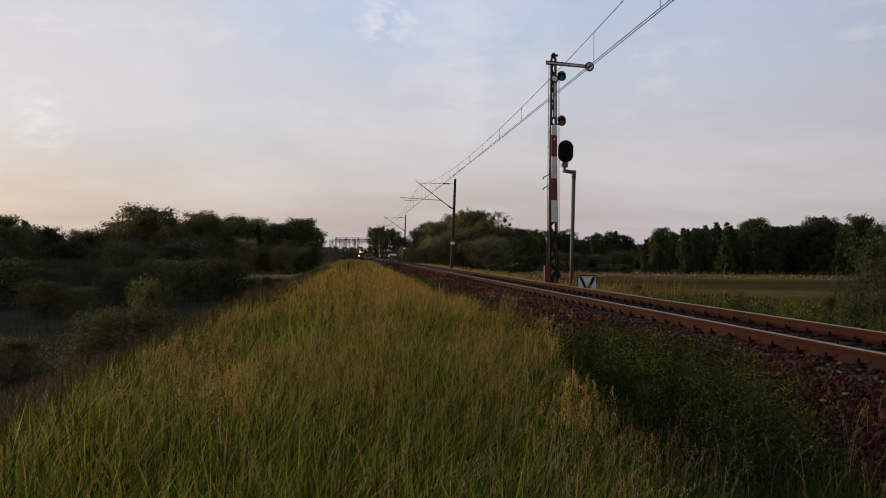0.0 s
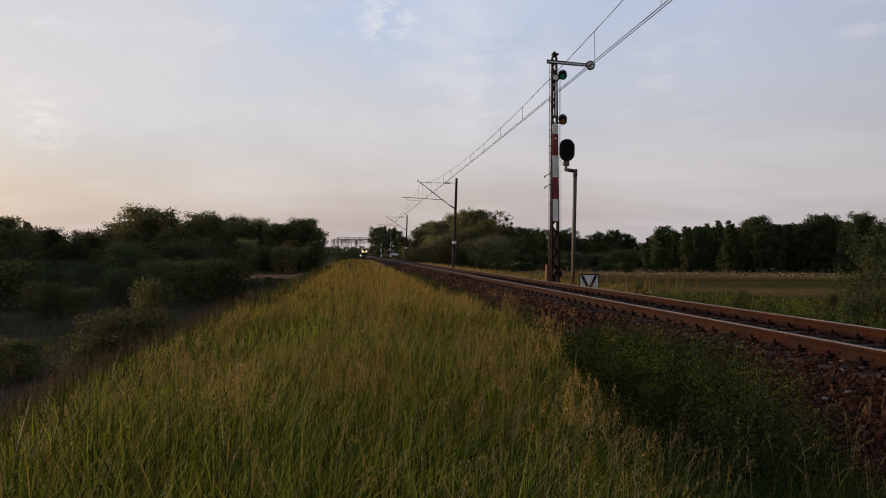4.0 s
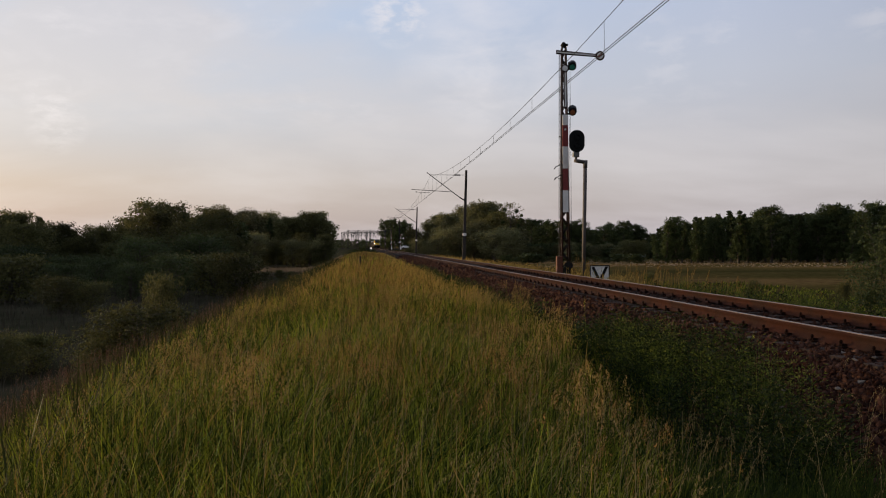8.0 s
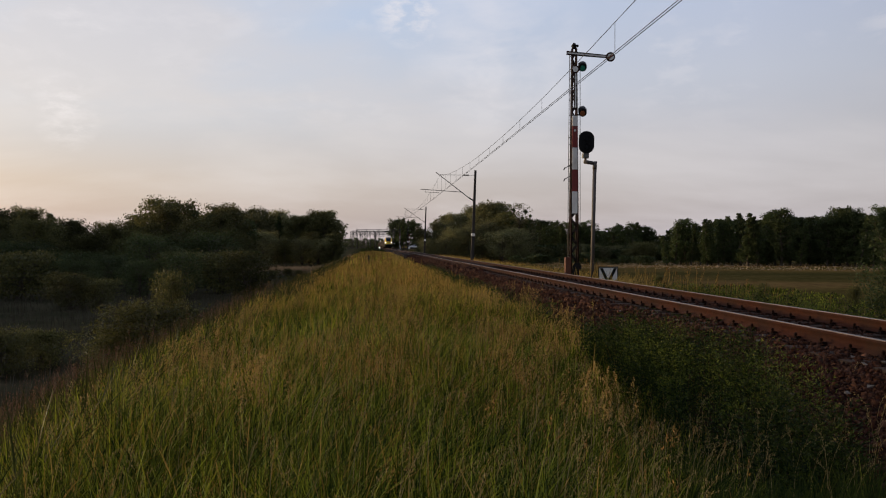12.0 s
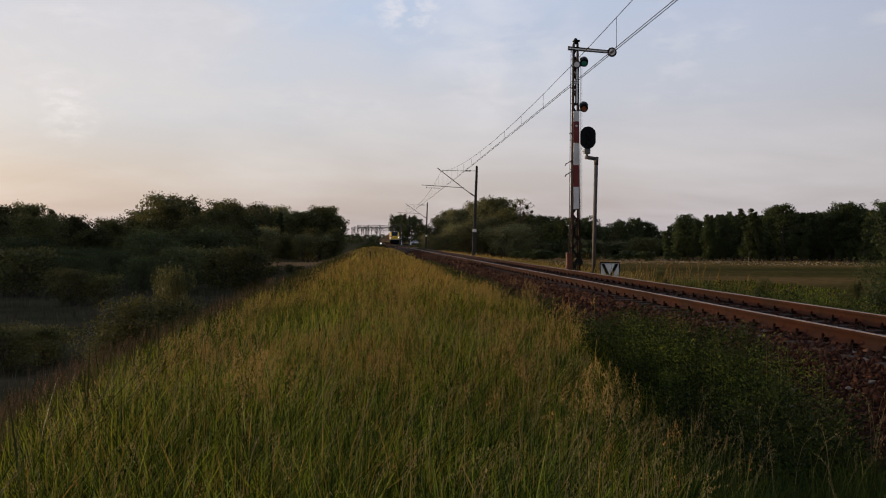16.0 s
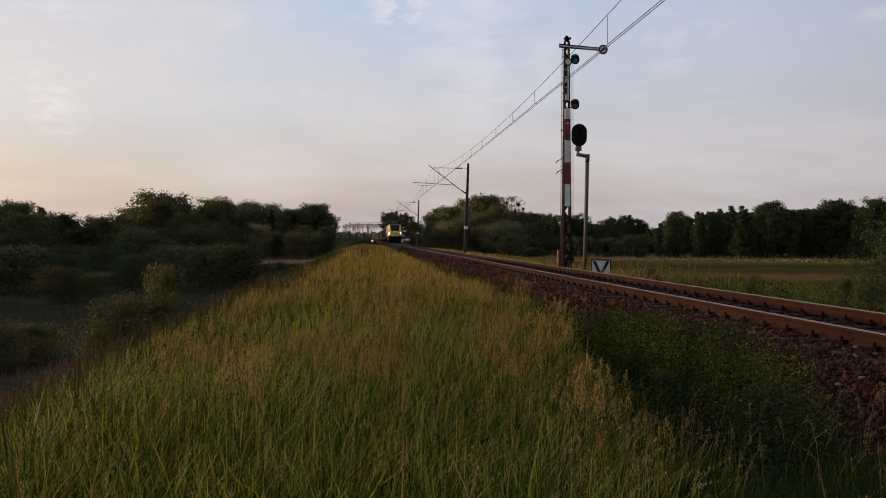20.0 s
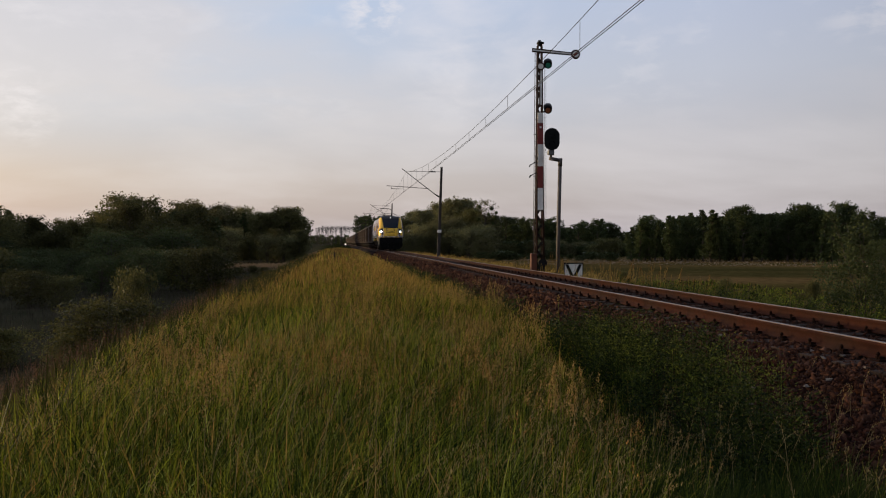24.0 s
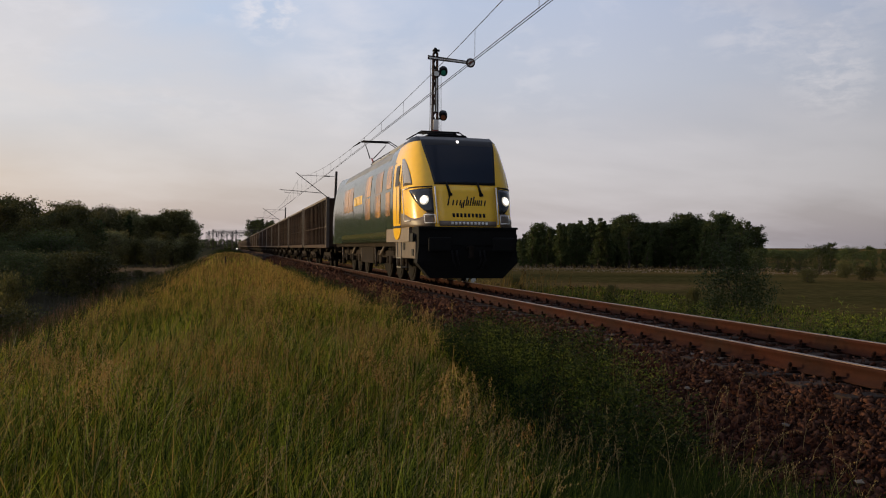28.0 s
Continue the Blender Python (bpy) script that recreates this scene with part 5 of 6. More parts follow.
        blades("verge_grass", x, y, h0 * r.uniform(0.5, 1.3, n), w * r.uniform(0.6, 1.4, n), r.uniform(0.1, 0.7, n), 0.5, m, lab, r, 2)
    x, y = 9.3 + 3.6 * r.random(2600), 22 + 26 * r.random(2600)
    k = r.random(2600) < patchy(x, y, 0.7, 3.0) ** 2
    x, y = x[k], y[k]
    seed_heads("verge_seed_heads", x, y, r.uniform(0.4, 1.25, len(x)), M_SEED, r, "tan tall grass beside the signals", 6, 0.03, 0.22, 0.012)
    x, y = scatter(r, -6.5, -3.0, 6, 30, 700)
    seed_heads("slope_seed_heads", x, y, r.uniform(0.5, 0.85, 700), mat_seed_red, r, "reddish brown grass heads on the slope", 14, 0.010, 0.2, 0.004, mat_seed_red)
    # left slope of the bank and the marsh below
    x, y = scatter(r, -5.4, -2.2, 3.2, 18, 18000)
    blades("slope_grass", x, y, r.uniform(0.35, 0.72, 18000), r.uniform(0.008, 0.014, 18000), r.uniform(0.1, 0.6, 18000), 0.7, M_BLADE, "green grass on the shoulder of the bank", r, 3)
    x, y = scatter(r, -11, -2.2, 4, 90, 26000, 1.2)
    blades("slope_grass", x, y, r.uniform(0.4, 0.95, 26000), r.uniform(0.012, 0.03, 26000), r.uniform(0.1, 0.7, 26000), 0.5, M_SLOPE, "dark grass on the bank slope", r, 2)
    x, y = scatter(r, -12, -4.2, 6, 40, 1300)
    seed_heads("slope_seed_heads", x, y, r.uniform(0.5, 0.9, 1300), mat_seed_red, r, "reddish brown grass heads on the slope", 8, 0.018, 0.2, 0.006, mat_seed_red)
    x, y = scatter(r, -75, -10, 22, 125, 26000)
    blades("reeds", x, y, r.uniform(0.3, 0.8, 26000), r.uniform(0.02, 0.06, 26000), r.uniform(0.05, 0.4, 26000), 0.3, M_REED, "grey-brown reeds in the marsh", r, 2, category="reeds")


def build_broad_blades():
    """Single broad blades, coloured brighter to stand for lit highlights."""
    r = np.random.default_rng(77)
    n = 9500
    x, y = scatter(r, -3.4, 2.8, 4.0, 14, n)
    k = (x < 1.5) | (y > 7)
    x, y = x[k], y[k]
    n = len(x)
    blades("broad_grass", x, y, bank_height(x, y) * r.uniform(0.7, 1.15, n), 0.0085 * r.uniform(0.6, 1.4, n), r.uniform(0.1, 0.7, n), 0.9, M_BROAD, "broad blades among the grass, lit highlights put into their colour", r, 4, toward=0.3)


def build_tan_strip():
    r = np.random.default_rng(31)
    az, d = np.radians(r.uniform(-9.5, -1.5, 9000)), r.uniform(150, 190, 9000)
    x, y = d * np.sin(az), d * np.cos(az)
    blades("tan_reeds", x, y, r.uniform(0.5, 1.0, 9000), r.uniform(0.08, 0.2, 9000), r.uniform(0.05, 0.4, 9000), 0.3, M_TAN, "tan reeds at the edge of the marsh", r, 2, category="reeds")


def build_meadow_edge():
    """The pale mown strip along the wood."""
    r = np.random.default_rng(33)
    az, d = np.radians(r.uniform(11, 40, 3500)), r.uniform(140, 204, 3500)
    x, y = d * np.sin(az), d * np.cos(az)
    blades("meadow_edge_grass", x, y, r.uniform(0.06, 0.18, 3500), r.uniform(0.2, 0.5, 3500), r.uniform(0.05, 0.4, 3500), 0.3, M_TAN, "pale dry grass along the wood", r, 2)


mat_seed_red = leaf_mat("reddish seed head", (0.080, 0.040, 0.025), (0.15, 0.082, 0.048))
M_PALEHEAD = leaf_mat("pale grass head", (0.15, 0.105, 0.038), (0.32, 0.235, 0.10), 0.3)
M_CLUMP = leaf_mat("tan feathery grass", (0.18, 0.108, 0.032), (0.38, 0.25, 0.082), 0.3)
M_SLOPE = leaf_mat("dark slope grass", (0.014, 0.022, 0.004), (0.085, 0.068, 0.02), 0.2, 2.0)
# blade green lowered to stand for shade in the hollow
M_SHADY = leaf_mat("shaded grass blade", (0.008, 0.018, 0.003), (0.060, 0.075, 0.014), 0.2, 2.0)
M_TUFT = leaf_mat("fresh tuft blade", (0.010, 0.024, 0.003), (0.105, 0.125, 0.018), 0.22, 2.0)
# lit copy of the weed leaf: its green raised to stand for sun
M_SUNNY = leaf_mat("sunlit weed leaf", (0.03, 0.055, 0.008), (0.20, 0.21, 0.03), 0.3, 1.3)
build_grass()
build_seed_heads()
build_weeds()
M_BROAD = leaf_mat("broad grass blade", (0.05, 0.085, 0.008), (0.38, 0.40, 0.08), 0.25, 1.8)
build_broad_blades()
build_tan_strip()
build_meadow_edge()
# bushes near the line
for az, d, top, kinds, nm, lab, wide in (
    (-14.2, 24.5, -3.9, GSHRUB[0], "shrub", "leafy green bush at the foot of the bank", 1.25),
    (-13.0, 25.5, -2.2, GSHRUB[1], "shrub", "leafy green bush at the foot of the bank", 0.36),
    (-16.0, 25.5, -5.4, GSHRUB[1], "shrub", "leafy green bush at the foot of the bank", 1.3),
    (-20.5, 40, -5.3, DSHRUB[0], "shrub", "low grey-green bush in the marsh", 1.0),
    (-22.5, 38, -5.2, SHRUB[1], "shrub", "low grey-green bush in the marsh", 1.0),
    (-24.5, 39, -5.2, DSHRUB[1], "shrub", "low grey-green bush in the marsh", 1.0),
    (-19.0, 75, -1.9, SHRUB[2], "shrub", "pale green willow bush in the marsh", 1.0),
    (-17.3, 77, -2.2, SHRUB[0], "shrub", "pale green willow bush in the marsh", 1.0),
    (30.4, 40, -2.6, DSHRUB[1], "shrub", "small bush on the meadow edge", 0.25),
    (25.2, 44, -2.5, DSHRUB[0], "shrub", "small bush on the meadow edge", 0.3),
    (18.9, 46, -2.0, SHRUB[2], "shrub", "small bush on the meadow edge", 0.35),
    (37.15, 108, -1.15, DSHRUB[0], "shrub", "round bush alone in the meadow", 0.9),
    (39.2, 126, -0.75, DSHRUB[1], "shrub", "round bush alone in the meadow", 0.8),
    (40.4, 120, -0.95, DSHRUB[0], "shrub", "round bush alone in the meadow", 1.1),
):
    x, y = at_bearing(az, d)
    plant(kinds, x, y, 1.0 + d * math.tan(radians(top)) - float(ground_z(x, y)), 3, nm, lab, "shrub", "bushes near the line", az, wide)
YOUNG = make_tree(147, 5.4, 1.75, 0.2, 9500, 0.058, M_LEAF3, M_BARK, stems=3, kind="pine", thick=0.35)
x, y = at_bearing(33.2, 46)
plant(YOUNG, x, y, 1.0 + 46 * math.tan(radians(2.15)) - float(ground_z(x, y)), 5.4, "tree", "bushy young tree with a thin ragged top", "tree")


# ---- the train ----
TRAIN, WHEELS = [], []
M_YELLOW = mat("yellow coach paint", (0.82, 0.48, 0.018), 0.22, vary=0.06, scale=6, second=(0.75, 0.43, 0.02), spec=0.6)
M_GREEN = mat("dark green coach paint", (0.028, 0.046, 0.030), 0.13, vary=0.15, scale=5, second=(0.04, 0.052, 0.038), spec=0.9)
M_BEIGE = mat("dusty grey-beige paint", (0.125, 0.092, 0.067), 0.5, vary=0.3, scale=8, second=(0.115, 0.085, 0.06))
M_DUSTY = mat("dusty brown frame", (0.075, 0.052, 0.038), 0.7, vary=0.35, scale=8, second=(0.035, 0.024, 0.018))
M_ROOFGREY = mat("grey roof paint", (0.17, 0.17, 0.165), 0.5, vary=0.25, scale=7)
M_BUMPER = mat("black bumper paint", (0.005, 0.005, 0.005), 0.8, vary=0.3, scale=8, spec=0.15)
# faint blue in the base stands in for the screen's bluish reflection
M_SCREEN = mat("dark windscreen", (0.008, 0.013, 0.024), 0.08, vary=0.05, spec=0.2)
M_MASK = mat("dark mask round the screen", (0.008, 0.008, 0.010), 0.4, vary=0.1, spec=0.25)
# orange and brown base: reflected sunset and ground put into the colour
M_PANEL = mat("side panel with painted sunset", (0.40, 0.20, 0.045), 0.22, vary=0.45, scale=5, second=(0.10, 0.045, 0.018), spec=0.5)
M_SIDEGLASS = mat("grey side glass", (0.30, 0.27, 0.24), 0.15, metal=0.6, vary=0.15, scale=3)
M_GRIME = mat("grimy underframe", (0.009, 0.0065, 0.005), 0.95, vary=0.4, scale=9, second=(0.020, 0.013, 0.009), spec=0.15)
M_WHEEL = mat("worn wheel steel", (0.008, 0.0065, 0.0055), 0.85, metal=0.0, vary=0.3, scale=9, spec=0.1)
M_LAMPCASE = mat("lamp surround", (0.02, 0.02, 0.022), 0.15)
M_BEAM = glow("headlight", (1.0, 0.93, 0.80), 120.0)
# reflector ring made to glow in place of the headlight's flare
M_HALO = glow("headlight flare ring", (1.0, 0.90, 0.74), 0.5)
M_WAGON = mat("wagon paint", (0.030, 0.018, 0.012), 0.8, vary=0.4, scale=3.0, second=(0.052, 0.029, 0.018), random_by="object", bump=0.15, bump_scale=15, spec=0.15)
M_WAGONTOP = mat("worn wagon rim", (0.085, 0.064, 0.05), 0.7, vary=0.35, scale=6)

LEVELS = [1.58, 2.2, 2.75, 3.3, 3.75, 4.03, 4.18]
FRONT_Y = [-0.30, -0.10, 0.08, 0.42, 0.75, 0.98, 1.25]
FRONT_W = [0.84, 0.86, 0.87, 0.95, 1.03, 1.06, 1.04]
SIDE_W = [1.46, 1.48, 1.48, 1.44, 1.33, 1.19, 1.0]
CAB_W = [1.46, 1.48, 1.48, 1.45, 1.38, 1.28, 1.18]
CORNER_Y = [0.62, 0.80, 1.0, 1.38, 1.62, 1.65, 1.7]


def smoothed(z, table):
    return float(np.interp(z, LEVELS, table))


def cab_point(s, z, off=0.0):
    """A point of the cab's skin: |s| below 1 on the front, 1 to 2 round the corner, 2 to 3 along the side back to y = 4."""
    def raw(s, z):
        sg, a = (1 if s >= 0 else -1), abs(s)
        yf, wf, ws, yc = (smoothed(z, q) for q in (FRONT_Y, FRONT_W, CAB_W, CORNER_Y))
        if a <= 1:
            return Vector((s * wf, yf - 0.05 * (1 - a * a), z))
        if a <= 2:
            t = a - 1
            p0, p1, p2 = Vector((wf, yf, z)), Vector((ws - 0.05, yf + 0.12, z)), Vector((ws, yc, z))
            p = p0 * (1 - t) ** 2 + p1 * 2 * t * (1 - t) + p2 * t * t
        else:
            t = a - 2
            y = yc + (2.82 - yc) * 2 * t if t < 0.5 else 2.82 + 2.36 * (t - 0.5)
            p = Vector((ws + (smoothed(z, SIDE_W) - ws) * t, y, z))
        return Vector((sg * p.x, p.y, p.z))

    p = raw(s, z)
    if off:
        e = 0.02
        du = raw(s + e, z) - raw(s - e, z)
        dz = raw(s, min(z + e, 4.18)) - raw(s, z - e)
        p = p + du.cross(dz).normalized() * off
    return p


def skin(bm, s0, s1, z0, z1, off, ns=8, nz=6, edge=None):
    """A patch of the cab's skin, set off outwards, closed at its rim. edge(u, v) bends it."""
    g = []
    for j in range(nz + 1):
        row = []
        for i in range(ns + 1):
            u, v = i / ns, j / nz
            s, z = s0 + (s1 - s0) * u, z0 + (z1 - z0) * v
            if edge:
                s, z = edge(u, v)
            row.append((bm.verts.new(cab_point(s, z, off)), bm.verts.new(cab_point(s, z, 0.0))))
        g.append(row)
    for j in range(nz):
        for i in range(ns):
            f = bm.faces.new((g[j][i][0], g[j][i + 1][0], g[j + 1][i + 1][0], g[j + 1][i][0]))
            f.smooth = True
    for j in range(nz):
        for i in (0, ns):
            bm.faces.new((g[j][i][0], g[j + 1][i][0], g[j + 1][i][1], g[j][i][1]))
    for i in range(ns):
        for j in (0, nz):
            bm.faces.new((g[j][i][0], g[j][i + 1][0], g[j][i + 1][1], g[j][i][1]))
    bmesh.ops.recalc_face_normals(bm, faces=bm.faces[:])
    return bm


def side_x(z):
    return smoothed(z, SIDE_W)


def side_panel(bm, y0, y1, z0, z1, off, side=-1, thick=0.02):
    n = 4
    v = []
    for j in range(n + 1):
        z = z0 + (z1 - z0) * j / n
        x = side_x(z)
        v.append([bm.verts.new((side * (x + o), y, z)) for y in (y0, y1) for o in (off, off - thick)])
    for j in range(n):
        a, b = v[j], v[j + 1]
        bm.faces.new((a[0], a[2], b[2], b[0]))
        bm.faces.new((a[1], b[1], b[3], a[3]))
        bm.faces.new((a[0], b[0], b[1], a[1]))
        bm.faces.new((a[2], a[3], b[3], b[2]))
    bm.faces.new((v[0][0], v[0][1], v[0][3], v[0][2]))
    bm.faces.new((v[n][0], v[n][2], v[n][3], v[n][1]))
    bmesh.ops.recalc_face_normals(bm, faces=bm.faces[:])
    return bm


def wheelset(parent, y, radius, gauge=0.7525):
    bm = bmesh.new()
    for s in (-1, 1):
        x = s * gauge
        tube(bm, (x - 0.065, 0, 0), (x + 0.065, 0, 0), radius, n=28)
        tube(bm, (x - s * 0.085, 0, 0), (x - s * 0.06, 0, 0), radius + 0.028, n=28)
        tube(bm, (x + s * 0.06, 0, 0), (x + s * 0.085, 0, 0), radius * 0.82, n=24)
        tube(bm, (x + s * 0.08, 0, 0), (x + s * 0.14, 0, 0), 0.13, n=12)
    tube(bm, (-gauge, 0, 0), (gauge, 0, 0), 0.085, n=10)
    o = part("wheelset", bm, M_WHEEL, parent)
    o.location = (0, y, radius)
    return o


def bogie_frame(parent, ys, radius, name="bogie"):
    """Side frames with axle boxes, springs and brake gear."""
    bm = bmesh.new()
    y0, y1 = ys[0] - 0.75, ys[-1] + 0.75
    for s in (-1, 1):
        x = s * 1.05
        box(bm, x - 0.09, x + 0.09, y0 + 0.2, y1 - 0.2, radius + 0.06, radius + 0.30, 0.03)
        box(bm, x - 0.07, x + 0.07, y0, y0 + 0.4, radius - 0.05, radius + 0.22, 0.03)
        box(bm, x - 0.07, x + 0.07, y1 - 0.4, y1, radius - 0.05, radius + 0.22, 0.03)
        for y in ys:
            box(bm, x - 0.05 + s * 0.06, x + 0.05 + s * 0.10, y - 0.17, y + 0.17, radius - 0.16, radius + 0.16, 0.04)
            for d in (-0.32, 0.32):
                tube(bm, (x + s * 0.05, y + d, radius - 0.12), (x + s * 0.05, y + d, radius + 0.12), 0.10, n=10)
    for y in ((ys[0] + ys[1]) / 2,):
        box(bm, -1.0, 1.0, y - 0.2, y + 0.2, radius + 0.0, radius + 0.3, 0.03)
    return part(name, bm, M_GRIME, parent)


def build_loco():
    e = thing("locomotive", None, "yellow and dark green electric freight locomotive, headlights lit", "locomotive")
    TRAIN.append((e, 0.0))
    # cab shells, front and rear
    zs = np.linspace(1.58, 4.18, 17)
    ss = np.concatenate([np.linspace(-3, -2, 5), np.linspace(-2, -1, 9)[1:], np.linspace(-1, 1, 9)[1:], np.linspace(1, 2, 9)[1:], np.linspace(2, 3, 5)[1:]])
    bm = bmesh.new()
    g = [[bm.verts.new(cab_point(float(s), float(z))) for s in ss] for z in zs]
    for j in range(len(zs) - 1):
        for i in range(len(ss) - 1):
            f = bm.faces.new((g[j][i], g[j][i + 1], g[j + 1][i + 1], g[j + 1][i]))
            f.smooth = True
            f.material_index = 2 if zs[j] > 3.95 else 1 if max(abs(ss[i]), abs(ss[i + 1])) > 2.51 else 0
    bm.faces.new([bm.verts.new(v.co) for v in g[-1][::-1]]).material_index = 2
    bmesh.ops.recalc_face_normals(bm, faces=bm.faces[:])
    cab = part("cab", bm, [M_YELLOW, M_GREEN, M_MASK], e, "yellow rounded driver's cab with a black roof")
    rear = new("rear_cab", cab.data.copy())
    rear.data.materials.clear()
    for m in (M_GREEN, M_GREEN, M_ROOFGREY):
        rear.data.materials.append(m)
    rear.parent = e
    rear.matrix_basis = pose(0, 18.9, 0, 0, 0, 180) @ Matrix.Diagonal((1, 1, 0.982, 1))
    # machine room
    prof = [(1.46, 1.18), (1.475, 1.6), (1.48, 2.2), (1.48, 2.75), (1.44, 3.3), (1.33, 3.75), (1.19, 4.0), (1.0, 4.13), (0.0, 4.17)]
    ring = [(-x, z) for x, z in prof] + [(x, z) for x, z in reversed(prof[:-1])]
    bm = bmesh.new()
    a = [bm.verts.new((x, 4.0, z)) for x, z in ring]
    b = [bm.verts.new((x, 14.9, z)) for x, z in ring]
    for i in range(len(ring)):
        j = (i + 1) % len(ring)
        f = bm.faces.new((a[i], b[i], b[j], a[j]))
        f.material_index = 1 if min(ring[i][1], ring[j][1]) >= 3.74 else 0
        f.smooth = i != len(ring) - 1
    bmesh.ops.recalc_face_normals(bm, faces=bm.faces[:])
    part("machine_room", bm, [M_GREEN, M_ROOFGREY], e, "dark green glossy body side")
    # lower body of the two cab ends
    for y0, y1 in ((0.55, 4.0), (14.9, 18.3)):
        bm = bmesh.new()
        box(bm, -1.455, 1.455, y0, y1, 1.18, 1.585, 0.01)
        part("cab_sill", bm, M_BEIGE if y0 < 2 else M_GREEN, e, "grey-beige sill below the cab")
    # mask, screen and front panels
    bm = skin(bmesh.new(), -0.99, 0.99, 2.74, 4.16, 0.012, 12, 12)
    mask = part("screen_mask", bm, M_MASK, e, "black surround of the windscreen")
    bm = bmesh.new()
    g = [[bm.verts.new(cab_point(-0.93 + 1.86 * i / 12, 2.80 + 1.08 * j / 8, 0.022)) for i in range(13)] for j in range(9)]
    for j in range(8):
        for i in range(12):
            bm.faces.new((g[j][i], g[j][i + 1], g[j + 1][i + 1], g[j + 1][i])).smooth = True
    part("windscreen", bm, M_SCREEN, mask, "large dark windscreen")
    for x0, x1 in ((-0.45, -0.35), (0.42, 0.52)):
        bm = bmesh.new()
        a, b = cab_point(x0 * 1.15, 2.44, 0.03), cab_point(x0 * 1.15 - 0.10, 2.80, 0.04)
        tube(bm, a, b, 0.045, 0.026, 6)
        tube(bm, a - Vector((0.05, 0, 0)), a + Vector((0.05, 0, 0.02)), 0.035, n=8)
        part("wiper", bm, M_BLACK, mask, "black windscreen wiper")
    bm = skin(bmesh.new(), -0.96, 0.96, 1.63, 2.70, 0.014, 8, 6)
    front = part("nose_panel", bm, M_YELLOW, e, "flat yellow nose panel")
    bm = skin(bmesh.new(), -0.94, 0.94, 1.60, 1.735, 0.024, 8, 2)
    part("number_strip", bm, M_BEIGE, front, "grey strip below the nose")
    for k in range(10):
        bm = skin(bmesh.new(), -0.56 + k * 0.125, -0.49 + k * 0.125, 1.64, 1.705, 0.030, 1, 1)
        part("digit_bar", bm, M_WHITE, front)
    for k in range(9):
        bm = skin(bmesh.new(), -0.50 + k * 0.125, -0.425 + k * 0.125, 1.84, 1.945, 0.020, 1, 1)
        part("code_bar", bm, M_BLACK, front, "dark bar of unreadable writing")
    # the maker's sign on the nose as plain slanting shapes
    strokes = [(-0.64, 0.26, 0), (-0.49, 0.15, 0), (-0.37, 0.15, 0), (-0.26, 0.15, 0), (-0.20, 0.15, -0.07), (-0.14, 0.22, -0.07), (-0.06, 0.25, 0), (0.0, 0.15, 0), (0.075, 0.22, 0), (0.155, 0.25, 0), (0.22, 0.15, 0), (0.29, 0.15, 0), (0.355, 0.15, 0), (0.43, 0.15, 0), (0.55, 0.15, 0)]
    for u, h, low in strokes:
        def slant(p, v, u=u, h=h, low=low):
            return u + 0.042 * p + 0.30 * (low + h * v), 2.16 + low + h * v
        part("sign_stroke", skin(bmesh.new(), 0, 0, 0, 0, 0.020, 1, 2, edge=slant), M_BLACK, front, "black slanting stroke of a sign")
    for s in (-1, 1):
        # white grab rails beside the nose
        bm = bmesh.new()
        tube(bm, cab_point(s * 0.99, 1.66, 0.05), cab_point(s * 0.99, 2.66, 0.05), 0.017, n=6)
        for z in (1.66, 2.66):
            tube(bm, cab_point(s * 0.99, z, 0.0), cab_point(s * 0.99, z, 0.05), 0.012, n=6)
        part("grab_rail", bm, M_WHITE, e, "thin white grab rail")
        bm = bmesh.new()
        for z0, z1 in ((1.66, 1.88),):
            tube(bm, cab_point(s * 1.04, z0, 0.07), cab_point(s * 1.28, z0, 0.10), 0.013, n=6)
            tube(bm, cab_point(s * 1.04, z1, 0.07), cab_point(s * 1.28, z1, 0.10), 0.013, n=6)
            tube(bm, cab_point(s * 1.04, z0, 0.07), cab_point(s * 1.04, z1, 0.07), 0.013, n=6)
            tube(bm, cab_point(s * 1.28, z0, 0.10), cab_point(s * 1.28, z1, 0.10), 0.013, n=6)
        part("step_rail", bm, M_WHITE, e, "small white step rail")
        bm = bmesh.new()
        a, b = cab_point(s * 2.02, 1.75, 0.07), cab_point(s * 2.02, 2.62, 0.07)
        tube(bm, a, b, 0.014, n=6)
        tube(bm, b, cab_point(s * 1.8, 2.66, 0.02), 0.014, n=6)
        tube(bm, a, cab_point(s * 1.8, 1.75, 0.02), 0.014, n=6)
        part("grab_rail", bm, M_WHITE, e, "thin white grab rail")
        # headlight cluster in the corner
        def corner(p, q, s=s):
            lo, hi = 1.95, 2.64
            z = lo + (hi - lo) * q
            return s * (1.05 + p * (0.16 + 0.58 * q ** 0.8)), z - 0.05 * p * q
        bm = skin(bmesh.new(), 0, 0, 0, 0, 0.016, 6, 6, edge=corner)
        cluster = part("lamp_cluster", bm, M_LAMPCASE, e, "dark pointed headlight cluster")
        c, d = cab_point(s * 1.27, 2.30, 0.02), cab_point(s * 1.27, 2.30, 0.05)
        bm = bmesh.new()
        tube(bm, c, d, 0.135, 0.125, 20)
        part("lamp_ring", bm, M_HALO, cluster, "lamp reflector ring, glowing for the headlight's flare")
        bm = bmesh.new()
        d2 = cab_point(s * 1.27, 2.30, 0.062)
        tube(bm, d, d2, 0.062, n=20)
        part("headlight", bm, M_BEAM, cluster, "lit white headlight")
        c, d = cab_point(s * 1.14, 2.08, 0.02), cab_point(s * 1.14, 2.08, 0.04)
